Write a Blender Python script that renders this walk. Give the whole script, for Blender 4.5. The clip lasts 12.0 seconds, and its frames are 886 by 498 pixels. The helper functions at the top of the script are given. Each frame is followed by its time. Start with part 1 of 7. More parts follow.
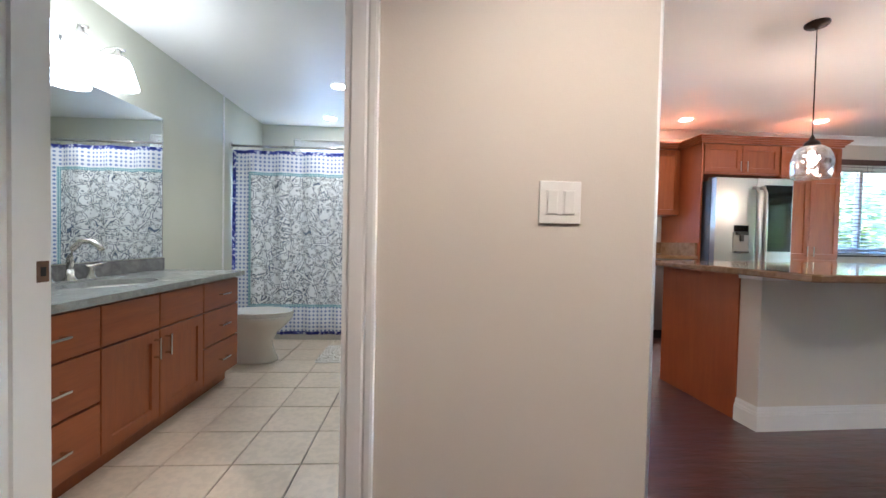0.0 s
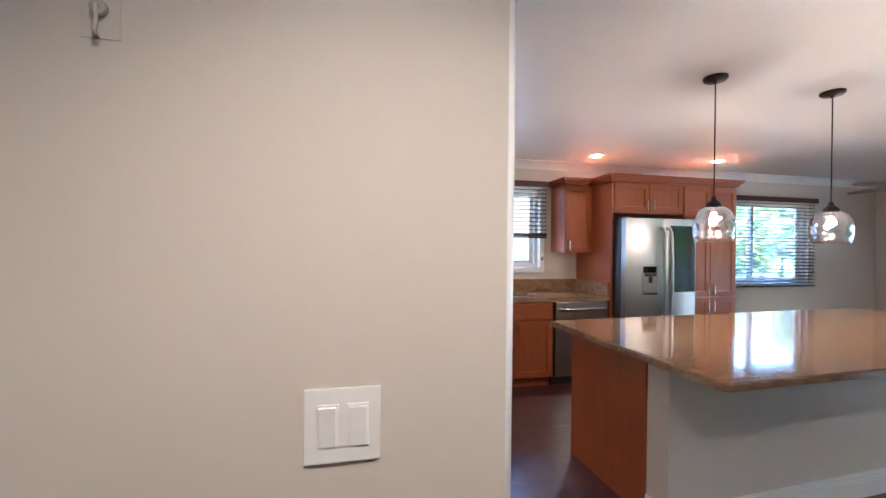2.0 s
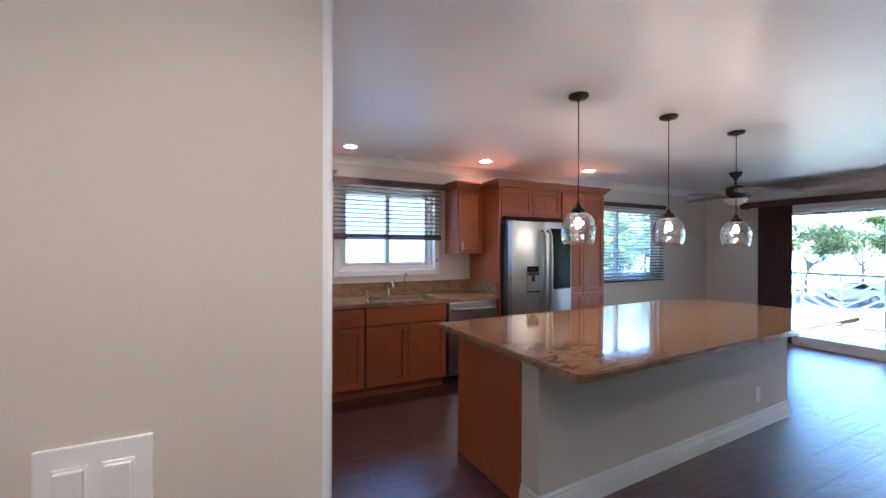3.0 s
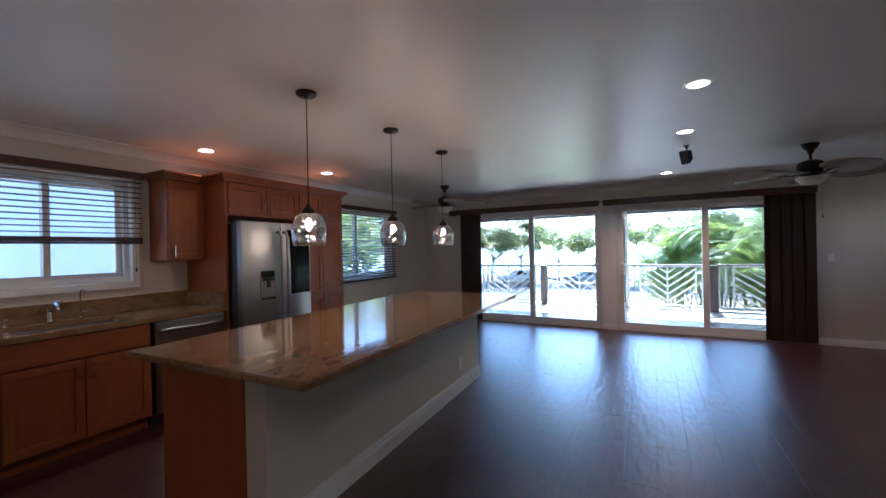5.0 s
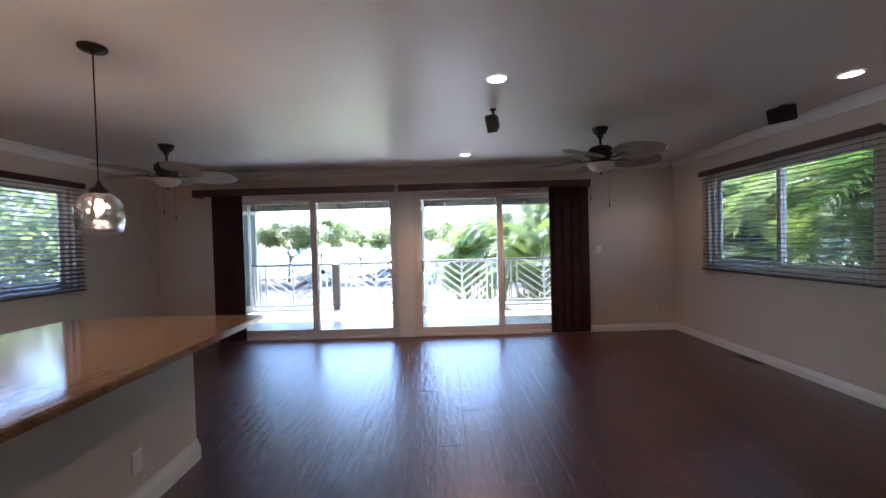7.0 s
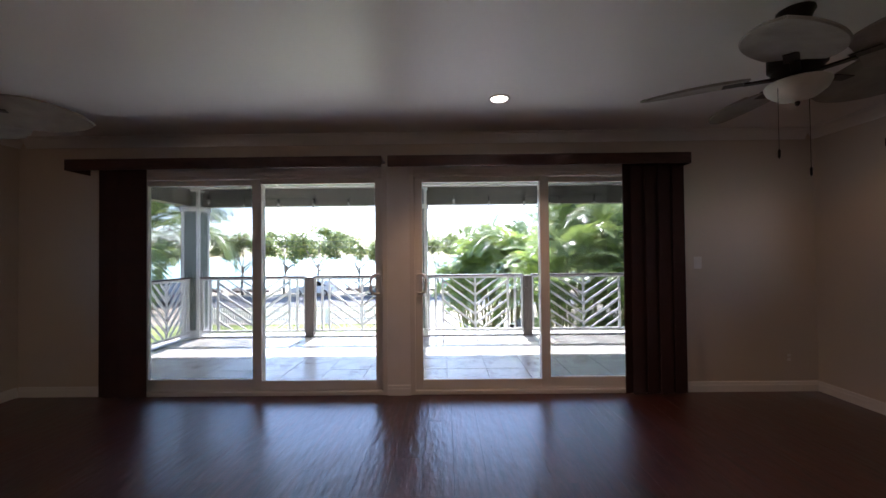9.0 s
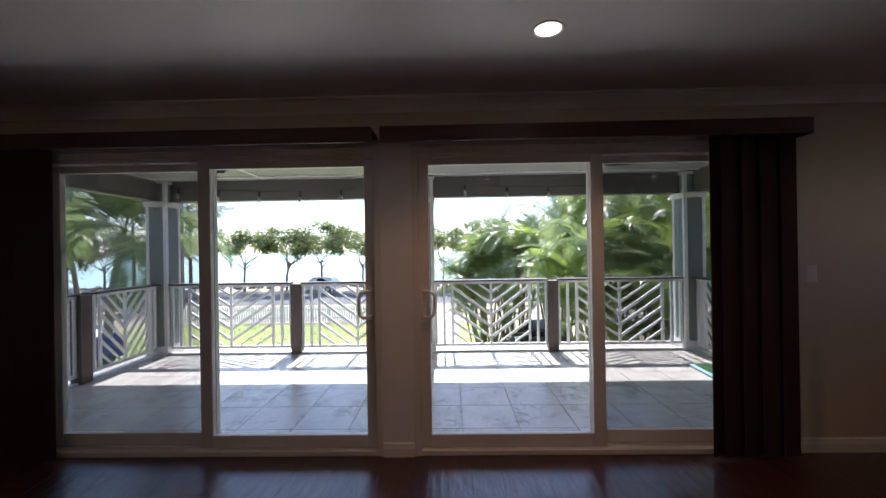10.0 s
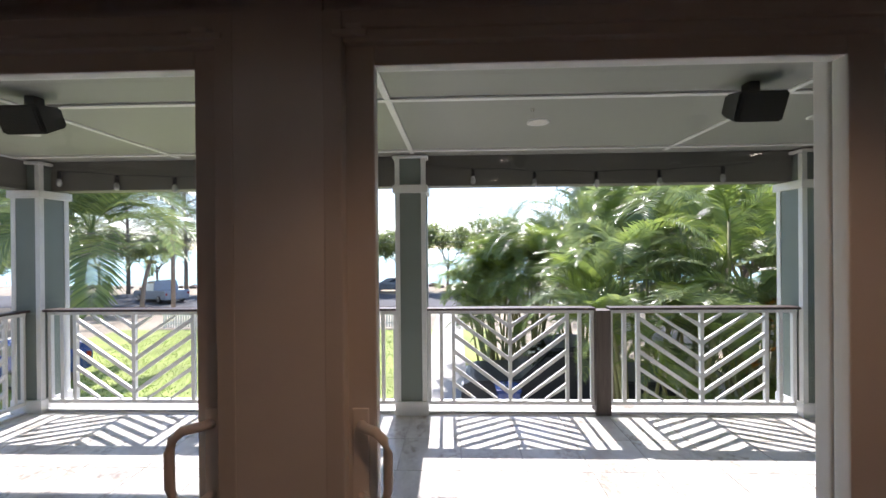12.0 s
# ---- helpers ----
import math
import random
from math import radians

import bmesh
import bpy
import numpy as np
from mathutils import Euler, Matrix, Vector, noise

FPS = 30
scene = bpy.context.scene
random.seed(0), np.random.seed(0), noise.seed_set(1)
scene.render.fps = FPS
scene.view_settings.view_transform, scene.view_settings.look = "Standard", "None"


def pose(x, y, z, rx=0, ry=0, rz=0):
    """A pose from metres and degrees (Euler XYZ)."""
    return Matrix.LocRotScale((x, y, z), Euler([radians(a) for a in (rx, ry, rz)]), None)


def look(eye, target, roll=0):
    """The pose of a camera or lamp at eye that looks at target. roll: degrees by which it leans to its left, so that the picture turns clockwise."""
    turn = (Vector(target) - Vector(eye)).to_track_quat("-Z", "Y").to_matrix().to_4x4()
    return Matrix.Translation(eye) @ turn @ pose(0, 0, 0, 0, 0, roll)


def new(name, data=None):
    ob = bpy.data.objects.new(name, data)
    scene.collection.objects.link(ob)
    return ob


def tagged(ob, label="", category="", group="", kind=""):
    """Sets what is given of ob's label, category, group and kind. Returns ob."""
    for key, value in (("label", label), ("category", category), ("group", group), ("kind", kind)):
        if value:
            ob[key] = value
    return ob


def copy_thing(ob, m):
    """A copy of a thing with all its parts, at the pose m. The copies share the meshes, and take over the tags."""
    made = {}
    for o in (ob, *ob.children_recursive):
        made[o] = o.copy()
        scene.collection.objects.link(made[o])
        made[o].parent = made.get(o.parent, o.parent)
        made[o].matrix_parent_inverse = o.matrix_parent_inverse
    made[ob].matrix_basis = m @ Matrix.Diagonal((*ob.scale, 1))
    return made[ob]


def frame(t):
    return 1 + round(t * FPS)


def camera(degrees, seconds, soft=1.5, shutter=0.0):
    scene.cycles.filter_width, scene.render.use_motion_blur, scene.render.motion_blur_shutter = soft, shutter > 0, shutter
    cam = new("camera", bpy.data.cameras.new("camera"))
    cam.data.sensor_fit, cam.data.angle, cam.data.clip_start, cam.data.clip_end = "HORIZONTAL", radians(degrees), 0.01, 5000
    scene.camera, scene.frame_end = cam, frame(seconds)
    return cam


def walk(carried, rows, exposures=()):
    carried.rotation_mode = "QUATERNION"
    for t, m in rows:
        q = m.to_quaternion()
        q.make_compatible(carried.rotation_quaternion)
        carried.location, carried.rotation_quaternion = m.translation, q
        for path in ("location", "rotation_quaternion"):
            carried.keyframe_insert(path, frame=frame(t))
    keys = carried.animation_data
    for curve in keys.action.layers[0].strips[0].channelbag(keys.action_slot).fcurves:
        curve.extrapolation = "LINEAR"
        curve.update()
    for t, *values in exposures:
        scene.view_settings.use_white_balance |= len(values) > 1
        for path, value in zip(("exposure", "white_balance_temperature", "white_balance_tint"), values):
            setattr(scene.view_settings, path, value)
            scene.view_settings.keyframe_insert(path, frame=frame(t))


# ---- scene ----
cam = camera(97.2, 12.0)
PATH = [
    (0, (0.381, 0.669, 1.034), (0.499, 2.665, 0.986), 1.2),
    (0.5, (0.499, 0.836, 1.198), (0.599, 2.833, 1.159), 0.9),
    (1, (0.612, 0.987, 1.281), (0.711, 2.984, 1.248), 1.0),
    (1.5, (0.693, 1.067, 1.394), (0.845, 3.061, 1.376), 1.1),
    (2, (0.779, 1.095, 1.418), (1.209, 3.049, 1.409), 0.6),
    (2.5, (0.878, 1.108, 1.437), (1.542, 2.994, 1.434), 0.3),
    (4.3, (0.973, 1.081, 1.438), (2.45, 2.429, 1.44), -0.5),
    (4.5, (0.984, 1.105, 1.43), (2.556, 2.341, 1.437), -0.7),
    (5, (1.059, 1.085, 1.431), (2.819, 2.035, 1.429), -1.2),
    (5.5, (1.274, 1.044, 1.455), (3.191, 1.615, 1.436), -1.6),
    (6, (1.634, 1.072, 1.449), (3.61, 1.378, 1.418), -1.5),
    (6.5, (2.061, 1.163, 1.409), (4.06, 1.207, 1.371), -1.5),
    (7, (2.583, 1.199, 1.368), (4.583, 1.206, 1.331), -1.6),
    (7.2, (2.786, 1.208, 1.36), (4.785, 1.21, 1.319), -1.6),
    (8.8, (4.403, 1.306, 1.281), (6.403, 1.312, 1.318), -0.7),
    (9, (4.588, 1.316, 1.296), (6.587, 1.329, 1.327), -0.6),
    (9.5, (5.098, 1.33, 1.354), (7.098, 1.361, 1.366), -0.6),
    (10, (5.581, 1.389, 1.402), (7.581, 1.427, 1.404), -0.9),
    (10.5, (6.028, 1.396, 1.52), (8.028, 1.432, 1.503), -1.2),
    (11, (6.430, 1.375, 1.557), (8.429, 1.438, 1.543), -0.5),
    (11.5, (6.883, 1.364, 1.565), (8.882, 1.431, 1.548), -0.6),
    (12, (7.326, 1.342, 1.541), (9.325, 1.407, 1.536), -0.5),
]
# the phone's picture darkens as it turns from the dim hall to the bright lanai
EXPO = [(0.0, 4.85, 4900, 9), (1.0, 4.7, 4950, 9), (1.5, 4.6, 4900, 9), (2.0, 4.55, 4750, 9), (2.5, 4.4, 4580, 10), (3.5, 3.75, 4650, 11), (4.5, 3.1, 4850, 13), (5.0, 2.85, 4900, 13), (5.5, 2.9, 4950, 14), (6.0, 3.08, 5050, 15), (7.0, 3.1, 5350, 18), (8.8, 2.3, 5800, 20), (10.0, 1.45, 5950, 21), (12.0, 1.12, 6200, 22)]
walk(cam, [(t, look(eye, target, roll)) for t, eye, target, roll in PATH], EXPO)

# ---- light ----
SUN_ELEV = 53.0
world = bpy.data.worlds.new("sky")
scene.world = world
world.use_nodes = True
wn = world.node_tree.nodes
sky = wn.new("ShaderNodeTexSky")
sky.sky_type = "NISHITA"
sky.sun_disc = False
sky.sun_elevation = radians(SUN_ELEV)
sky.sun_rotation = radians(90)
sky.air_density, sky.dust_density = 1.0, 0.4
wn["Background"].inputs["Strength"].default_value = 0.15
world.node_tree.links.new(sky.outputs[0], wn["Background"].inputs["Color"])
sun_data = bpy.data.lights.new("sun", "SUN")
sun_data.energy, sun_data.angle, sun_data.color = 5.0, radians(0.6), (1.0, 0.95, 0.87)
sun = new("sun", sun_data)
sun.matrix_world = look((20 + 30 * math.cos(radians(SUN_ELEV)), 1.9, 30 * math.sin(radians(SUN_ELEV))), (20, 1.5, 0))

LAMP_GAIN = 0.155


def bulb_light(name, at, watts, color, radius=0.04, spot=0):
    d = bpy.data.lights.new(name, "SPOT" if spot else "POINT")
    d.energy, d.color, d.shadow_soft_size = watts * LAMP_GAIN, color, radius
    if spot:
        d.spot_size, d.spot_blend = radians(spot), 0.6
    ob = new(name, d)
    ob.location = at
    return ob


# ---- materials ----
def nodes_of(name):
    m = bpy.data.materials.new(name)
    m.use_nodes = True
    return m, m.node_tree.nodes, m.node_tree.links, m.node_tree.nodes["Principled BSDF"]


def ramp(n, stops):
    r = n.new("ShaderNodeValToRGB")
    e = r.color_ramp.elements
    while len(e) < len(stops):
        e.new(0.5)
    for i, (p, c) in enumerate(stops):
        e[i].position, e[i].color = p, (*c, 1)
    return r


def shade(c, f):
    return tuple(min(1.0, x * f) for x in c)


def paint(name, rgb, rough=0.5, var=0.06, scale=2.5, bump=0.05, bscale=120.0, metal=0.0, coat=0.0, random_obj=0.0, island=False):
    """Plain surface with large stains, fine grain and fine relief."""
    m, n, l, b = nodes_of(name)
    co = n.new("ShaderNodeTexCoord")
    big = n.new("ShaderNodeTexNoise")
    big.inputs["Scale"].default_value, big.inputs["Detail"].default_value = scale, 4
    fine = n.new("ShaderNodeTexNoise")
    fine.inputs["Scale"].default_value, fine.inputs["Detail"].default_value = bscale, 2
    for t in (big, fine):
        l.new(co.outputs["Object"], t.inputs["Vector"])
    r = ramp(n, [(0.3, shade(rgb, 1 - var)), (0.7, shade(rgb, 1 + var))])
    l.new(big.outputs["Fac"], r.inputs[0])
    out = r.outputs[0]
    if random_obj:
        if island:
            info = n.new("ShaderNodeNewGeometry").outputs["Random Per Island"]
        else:
            info = n.new("ShaderNodeObjectInfo").outputs["Random"]
        mr = n.new("ShaderNodeMapRange")
        mr.inputs["To Min"].default_value, mr.inputs["To Max"].default_value = 1 - random_obj, 1 + random_obj
        l.new(info, mr.inputs["Value"])
        hsv = n.new("ShaderNodeHueSaturation")
        l.new(mr.outputs[0], hsv.inputs["Value"])
        l.new(out, hsv.inputs["Color"])
        out = hsv.outputs[0]
    l.new(out, b.inputs["Base Color"])
    rr = n.new("ShaderNodeMapRange")
    rr.inputs["To Min"].default_value, rr.inputs["To Max"].default_value = max(0.02, rough - 0.06), min(1, rough + 0.06)
    l.new(big.outputs["Fac"], rr.inputs["Value"])
    l.new(rr.outputs[0], b.inputs["Roughness"])
    b.inputs["Metallic"].default_value = metal
    b.inputs["Coat Weight"].default_value = coat
    if bump:
        bp = n.new("ShaderNodeBump")
        bp.inputs["Strength"].default_value, bp.inputs["Distance"].default_value = bump, 0.01
        l.new(fine.outputs["Fac"], bp.inputs["Height"])
        l.new(bp.outputs[0], b.inputs["Normal"])
    return m


def wood(name, dark, light, rough, stretch, coat=0.0, random_obj=0.0, island=False, bump=0.14, scraped=0.0):
    """Wood with grain drawn out along the axis with the smallest stretch."""
    m, n, l, b = nodes_of(name)
    co = n.new("ShaderNodeTexCoord")
    mp = n.new("ShaderNodeMapping")
    mp.inputs["Scale"].default_value = stretch
    l.new(co.outputs["Object"], mp.inputs["Vector"])
    vec = mp.outputs[0]
    if random_obj:
        src = n.new("ShaderNodeNewGeometry").outputs["Random Per Island"] if island else n.new("ShaderNodeObjectInfo").outputs["Random"]
        mu = n.new("ShaderNodeMath")
        mu.operation = "MULTIPLY"
        mu.inputs[1].default_value = 37.0
        l.new(src, mu.inputs[0])
        ad = n.new("ShaderNodeVectorMath")
        l.new(mp.outputs[0], ad.inputs[0])
        l.new(mu.outputs[0], ad.inputs[1])
        vec = ad.outputs[0]
    g = n.new("ShaderNodeTexNoise")
    g.inputs["Scale"].default_value, g.inputs["Detail"].default_value, g.inputs["Distortion"].default_value = 3.0, 8, 0.6
    f = n.new("ShaderNodeTexNoise")
    f.inputs["Scale"].default_value, f.inputs["Detail"].default_value = 14.0, 5
    l.new(vec, g.inputs["Vector"])
    l.new(vec, f.inputs["Vector"])
    mx = n.new("ShaderNodeMath")
    mx.operation = "ADD"
    l.new(g.outputs["Fac"], mx.inputs[0])
    fm = n.new("ShaderNodeMath")
    fm.operation = "MULTIPLY"
    fm.inputs[1].default_value = 0.45
    l.new(f.outputs["Fac"], fm.inputs[0])
    l.new(fm.outputs[0], mx.inputs[1])
    r = ramp(n, [(0.45, dark), (0.95, light)])
    l.new(mx.outputs[0], r.inputs[0])
    out = r.outputs[0]
    if random_obj:
        mr = n.new("ShaderNodeMapRange")
        mr.inputs["To Min"].default_value, mr.inputs["To Max"].default_value = 1 - random_obj, 1 + random_obj
        l.new(src, mr.inputs["Value"])
        hsv = n.new("ShaderNodeHueSaturation")
        l.new(mr.outputs[0], hsv.inputs["Value"])
        l.new(out, hsv.inputs["Color"])
        out = hsv.outputs[0]
    l.new(out, b.inputs["Base Color"])
    rr = n.new("ShaderNodeMapRange")
    rr.inputs["To Min"].default_value, rr.inputs["To Max"].default_value = max(0.05, rough - 0.08), rough + 0.1
    l.new(g.outputs["Fac"], rr.inputs["Value"])
    l.new(rr.outputs[0], b.inputs["Roughness"])
    b.inputs["Coat Weight"].default_value = coat
    b.inputs["Coat Roughness"].default_value = 0.26 if not scraped else 0.25
    bp = n.new("ShaderNodeBump")
    bp.inputs["Strength"].default_value, bp.inputs["Distance"].default_value = bump, 0.004
    l.new(mx.outputs[0], bp.inputs["Height"])
    if scraped:
        w1 = n.new("ShaderNodeTexNoise")
        w1.inputs["Scale"].default_value, w1.inputs["Detail"].default_value = 1.0, 4
        mp2 = n.new("ShaderNodeMapping")
        mp2.inputs["Scale"].default_value = (6.0, 20.0, 20.0)
        l.new(vec if random_obj == 0 else co.outputs["Object"], mp2.inputs["Vector"])
        sh2 = n.new("ShaderNodeVectorMath")
        l.new(mp2.outputs[0], sh2.inputs[0])
        if random_obj:
            l.new(mu.outputs[0], sh2.inputs[1])
        l.new(sh2.outputs[0], w1.inputs["Vector"])
        bp2 = n.new("ShaderNodeBump")
        bp2.inputs["Strength"].default_value, bp2.inputs["Distance"].default_value = scraped, 0.0055
        l.new(w1.outputs["Fac"], bp2.inputs["Height"])
        l.new(bp2.outputs[0], bp.inputs["Normal"])
    l.new(bp.outputs[0], b.inputs["Normal"])
    if coat:
        l.new(bp.outputs[0], b.inputs["Coat Normal"])
    return m


def stone(name, stops, scale, rough, detail=8, pits=0.0, random_obj=0.0, coat=0.0, stretch=(1, 1, 1), speckle=0.14):
    m, n, l, b = nodes_of(name)
    co = n.new("ShaderNodeTexCoord")
    mp = n.new("ShaderNodeMapping")
    mp.inputs["Scale"].default_value = stretch
    l.new(co.outputs["Object"], mp.inputs["Vector"])
    vec = mp.outputs[0]
    if random_obj:
        src = n.new("ShaderNodeObjectInfo").outputs["Random"]
        mu = n.new("ShaderNodeMath")
        mu.operation = "MULTIPLY"
        mu.inputs[1].default_value = 53.0
        l.new(src, mu.inputs[0])
        ad = n.new("ShaderNodeVectorMath")
        l.new(mp.outputs[0], ad.inputs[0])
        l.new(mu.outputs[0], ad.inputs[1])
        vec = ad.outputs[0]
    g = n.new("ShaderNodeTexNoise")
    g.inputs["Scale"].default_value, g.inputs["Detail"].default_value, g.inputs["Distortion"].default_value = scale, detail, 0.8
    l.new(vec, g.inputs["Vector"])
    r = ramp(n, stops)
    l.new(g.outputs["Fac"], r.inputs[0])
    out = r.outputs[0]
    speck = n.new("ShaderNodeTexNoise")
    speck.inputs["Scale"].default_value, speck.inputs["Detail"].default_value = scale * 12, 3
    l.new(vec, speck.inputs["Vector"])
    sr = ramp(n, [(0.42, (1 - speckle,) * 3), (0.56, (1.04, 1.04, 1.04))])
    l.new(speck.outputs["Fac"], sr.inputs[0])
    if pits:
        # dark pits gathered in streaky clusters
        mask = n.new("ShaderNodeTexNoise")
        mask.inputs["Scale"].default_value, mask.inputs["Detail"].default_value = scale * 0.7, 3
        hole = n.new("ShaderNodeTexNoise")
        hole.inputs["Scale"].default_value, hole.inputs["Detail"].default_value, hole.inputs["Distortion"].default_value = scale * 5, 4, 1.2
        l.new(vec, mask.inputs["Vector"])
        l.new(vec, hole.inputs["Vector"])
        add = n.new("ShaderNodeMath")
        l.new(mask.outputs["Fac"], add.inputs[0])
        l.new(hole.outputs["Fac"], add.inputs[1])
        pr = ramp(n, [(0.62, (1, 1, 1)), (0.72, (0.62, 0.58, 0.54))])
        half = n.new("ShaderNodeMath")
        half.operation = "MULTIPLY"
        half.inputs[1].default_value = 0.58
        l.new(add.outputs[0], half.inputs[0])
        l.new(half.outputs[0], pr.inputs[0])
        pm = n.new("ShaderNodeMix")
        pm.data_type, pm.blend_type = "RGBA", "MULTIPLY"
        pm.inputs[0].default_value = 1.0
        l.new(out, pm.inputs[6])
        l.new(pr.outputs[0], pm.inputs[7])
        out = pm.outputs[2]
    mul = n.new("ShaderNodeMix")
    mul.data_type, mul.blend_type = "RGBA", "MULTIPLY"
    mul.inputs[0].default_value = 1.0
    l.new(out, mul.inputs[6])
    l.new(sr.outputs[0], mul.inputs[7])
    l.new(mul.outputs[2], b.inputs["Base Color"])
    b.inputs["Roughness"].default_value = rough
    b.inputs["Coat Weight"].default_value = coat
    b.inputs["Coat Roughness"].default_value = 0.05
    bp = n.new("ShaderNodeBump")
    bp.inputs["Strength"].default_value, bp.inputs["Distance"].default_value = 0.05 + 0.3 * pits, 0.003
    l.new(speck.outputs["Fac"], bp.inputs["Height"])
    l.new(bp.outputs[0], b.inputs["Normal"])
    return m


def glass(name, tint=(1, 1, 1), rough=0.0, wavy=0.0):
    """Thin pane: lets the view through, mirrors at a slant."""
    m, n, l, b = nodes_of(name)
    n.remove(b)
    tr = n.new("ShaderNodeBsdfTransparent")
    tr.inputs[0].default_value = (*tint, 1)
    gl = n.new("ShaderNodeBsdfGlossy")
    gl.inputs["Roughness"].default_value = rough
    lw = n.new("ShaderNodeLayerWeight")
    lw.inputs[0].default_value = 0.5
    if wavy:
        co = n.new("ShaderNodeTexCoord")
        v = n.new("ShaderNodeTexVoronoi")
        v.feature = "SMOOTH_F1"
        v.inputs["Scale"].default_value = 22
        bp = n.new("ShaderNodeBump")
        bp.inputs["Strength"].default_value, bp.inputs["Distance"].default_value = wavy, 0.02
        l.new(co.outputs["Object"], v.inputs["Vector"])
        l.new(v.outputs["Distance"], bp.inputs["Height"])
        l.new(bp.outputs[0], gl.inputs["Normal"])
        l.new(bp.outputs[0], lw.inputs["Normal"])
    p5 = n.new("ShaderNodeMath")
    p5.operation = "POWER"
    p5.inputs[1].default_value = 5.0 if not wavy else 1.3
    fr = n.new("ShaderNodeMath")
    fr.operation = "MULTIPLY_ADD"
    fr.inputs[1].default_value, fr.inputs[2].default_value = 0.9, (0.03 if not wavy else 0.10)
    l.new(lw.outputs["Facing"], p5.inputs[0])
    l.new(p5.outputs[0], fr.inputs[0])
    mx = n.new("ShaderNodeMixShader")
    l.new(fr.outputs[0], mx.inputs[0])
    l.new(tr.outputs[0], mx.inputs[1])
    l.new(gl.outputs[0], mx.inputs[2])
    l.new(mx.outputs[0], n["Material Output"].inputs[0])
    return m


def glow(name, rgb, strength):
    m, n, l, b = nodes_of(name)
    b.inputs["Base Color"].default_value = (*rgb, 1)
    b.inputs["Emission Color"].default_value = (*rgb, 1)
    b.inputs["Emission Strength"].default_value = strength
    return m


WARM = (1.0, 0.66, 0.38)
M_WALL = paint("wall_paint", (0.66, 0.60, 0.525), 0.6, 0.02, 1.5, 0.03, 160)
M_WALL_BATH = paint("bath_wall_paint", (0.60, 0.60, 0.50), 0.55, 0.03, 1.5, 0.10, 160)
M_CEIL = paint("ceiling_paint", (0.87, 0.86, 0.84), 0.38, 0.02, 1.0, 0.05, 60)
M_TRIM = paint("white_trim", (0.84, 0.83, 0.81), 0.22, 0.03, 4.0, 0.03, 60)
M_VINYL = paint("white_vinyl", (0.74, 0.72, 0.69), 0.4, 0.03, 3.0, 0.03, 60)
M_PLANK = wood("floor_plank", (0.024, 0.006, 0.005), (0.090, 0.026, 0.021), 0.40, (1.0, 7, 7), 0.8, 0.16, bump=0.3, scraped=1.0)
M_PLANK_J = wood("floor_plank_rest", (0.024, 0.006, 0.005), (0.090, 0.026, 0.021), 0.40, (1.0, 7, 7), 0.8, 0.16, True, bump=0.3, scraped=1.0)
M_DARK = paint("dark_underlay", (0.02, 0.012, 0.01), 0.7)
M_CAB = wood("cabinet_maple", (0.225, 0.056, 0.013), (0.305, 0.083, 0.021), 0.38, (9, 9, 0.9), 0.10, 0.06)
M_CAB_H = wood("cabinet_maple_cross", (0.225, 0.056, 0.013), (0.305, 0.083, 0.021), 0.38, (0.9, 9, 9), 0.10, 0.06)
M_PANEL = wood("island_panel_wood", (0.30, 0.068, 0.015), (0.37, 0.092, 0.022), 0.36, (8, 8, 0.8), 0.25)
M_GRANITE = stone("beige_granite", [(0.28, (0.20, 0.105, 0.050)), (0.45, (0.28, 0.165, 0.085)), (0.6, (0.33, 0.205, 0.115)), (0.75, (0.25, 0.14, 0.072))], 13, 0.08, stretch=(0.6, 1.2, 1), coat=0.4)
M_GREYTOP = stone("grey_quartz", [(0.3, (0.26, 0.27, 0.26)), (0.7, (0.40, 0.41, 0.39))], 18, 0.2)
M_SPLASH = stone("dark_grey_splash", [(0.3, (0.14, 0.135, 0.13)), (0.7, (0.25, 0.24, 0.23))], 22, 0.25)
M_STEEL = paint("stainless_steel", (0.45, 0.45, 0.45), 0.30, 0.04, 1.5, 0.0, 300, metal=1.0)
M_STEEL_D = paint("dark_steel", (0.10, 0.10, 0.10), 0.4, 0.05, 1.5, 0.02, 300, metal=0.6)
M_NICKEL = paint("brushed_nickel", (0.62, 0.60, 0.56), 0.25, 0.04, 8, 0.02, 300, metal=1.0)
M_HINGE = paint("aged_hinge", (0.22, 0.20, 0.17), 0.42, 0.10, 8, 0.02, 300, metal=0.6)
M_STRIKE = paint("brown_bronze_strike", (0.19, 0.115, 0.075), 0.4, 0.12, 20, 0.02, 300, metal=0.6)
M_BRONZE = paint("oiled_bronze", (0.028, 0.022, 0.018), 0.42, 0.15, 8, 0.03, 100, metal=0.5)
M_BLACK = paint("black_plastic", (0.014, 0.014, 0.015), 0.45, 0.15, 8, 0.06, 250)
M_DARKGLASS = paint("black_glass", (0.008, 0.010, 0.011), 0.04, 0.1, 2, 0)
M_WHITEPL = paint("white_plastic", (0.84, 0.82, 0.79), 0.35, 0.02, 5, 0.02, 100)
M_CERAMIC = paint("white_ceramic", (0.80, 0.77, 0.71), 0.1, 0.02, 3, 0, coat=0.5)
M_DRAPE = paint("dark_brown_drape", (0.045, 0.017, 0.016), 0.85, 0.18, 6, 0.2, 350)
M_VALANCE = wood("dark_wood_valance", (0.040, 0.016, 0.013), (0.095, 0.040, 0.031), 0.4, (9, 0.8, 9))
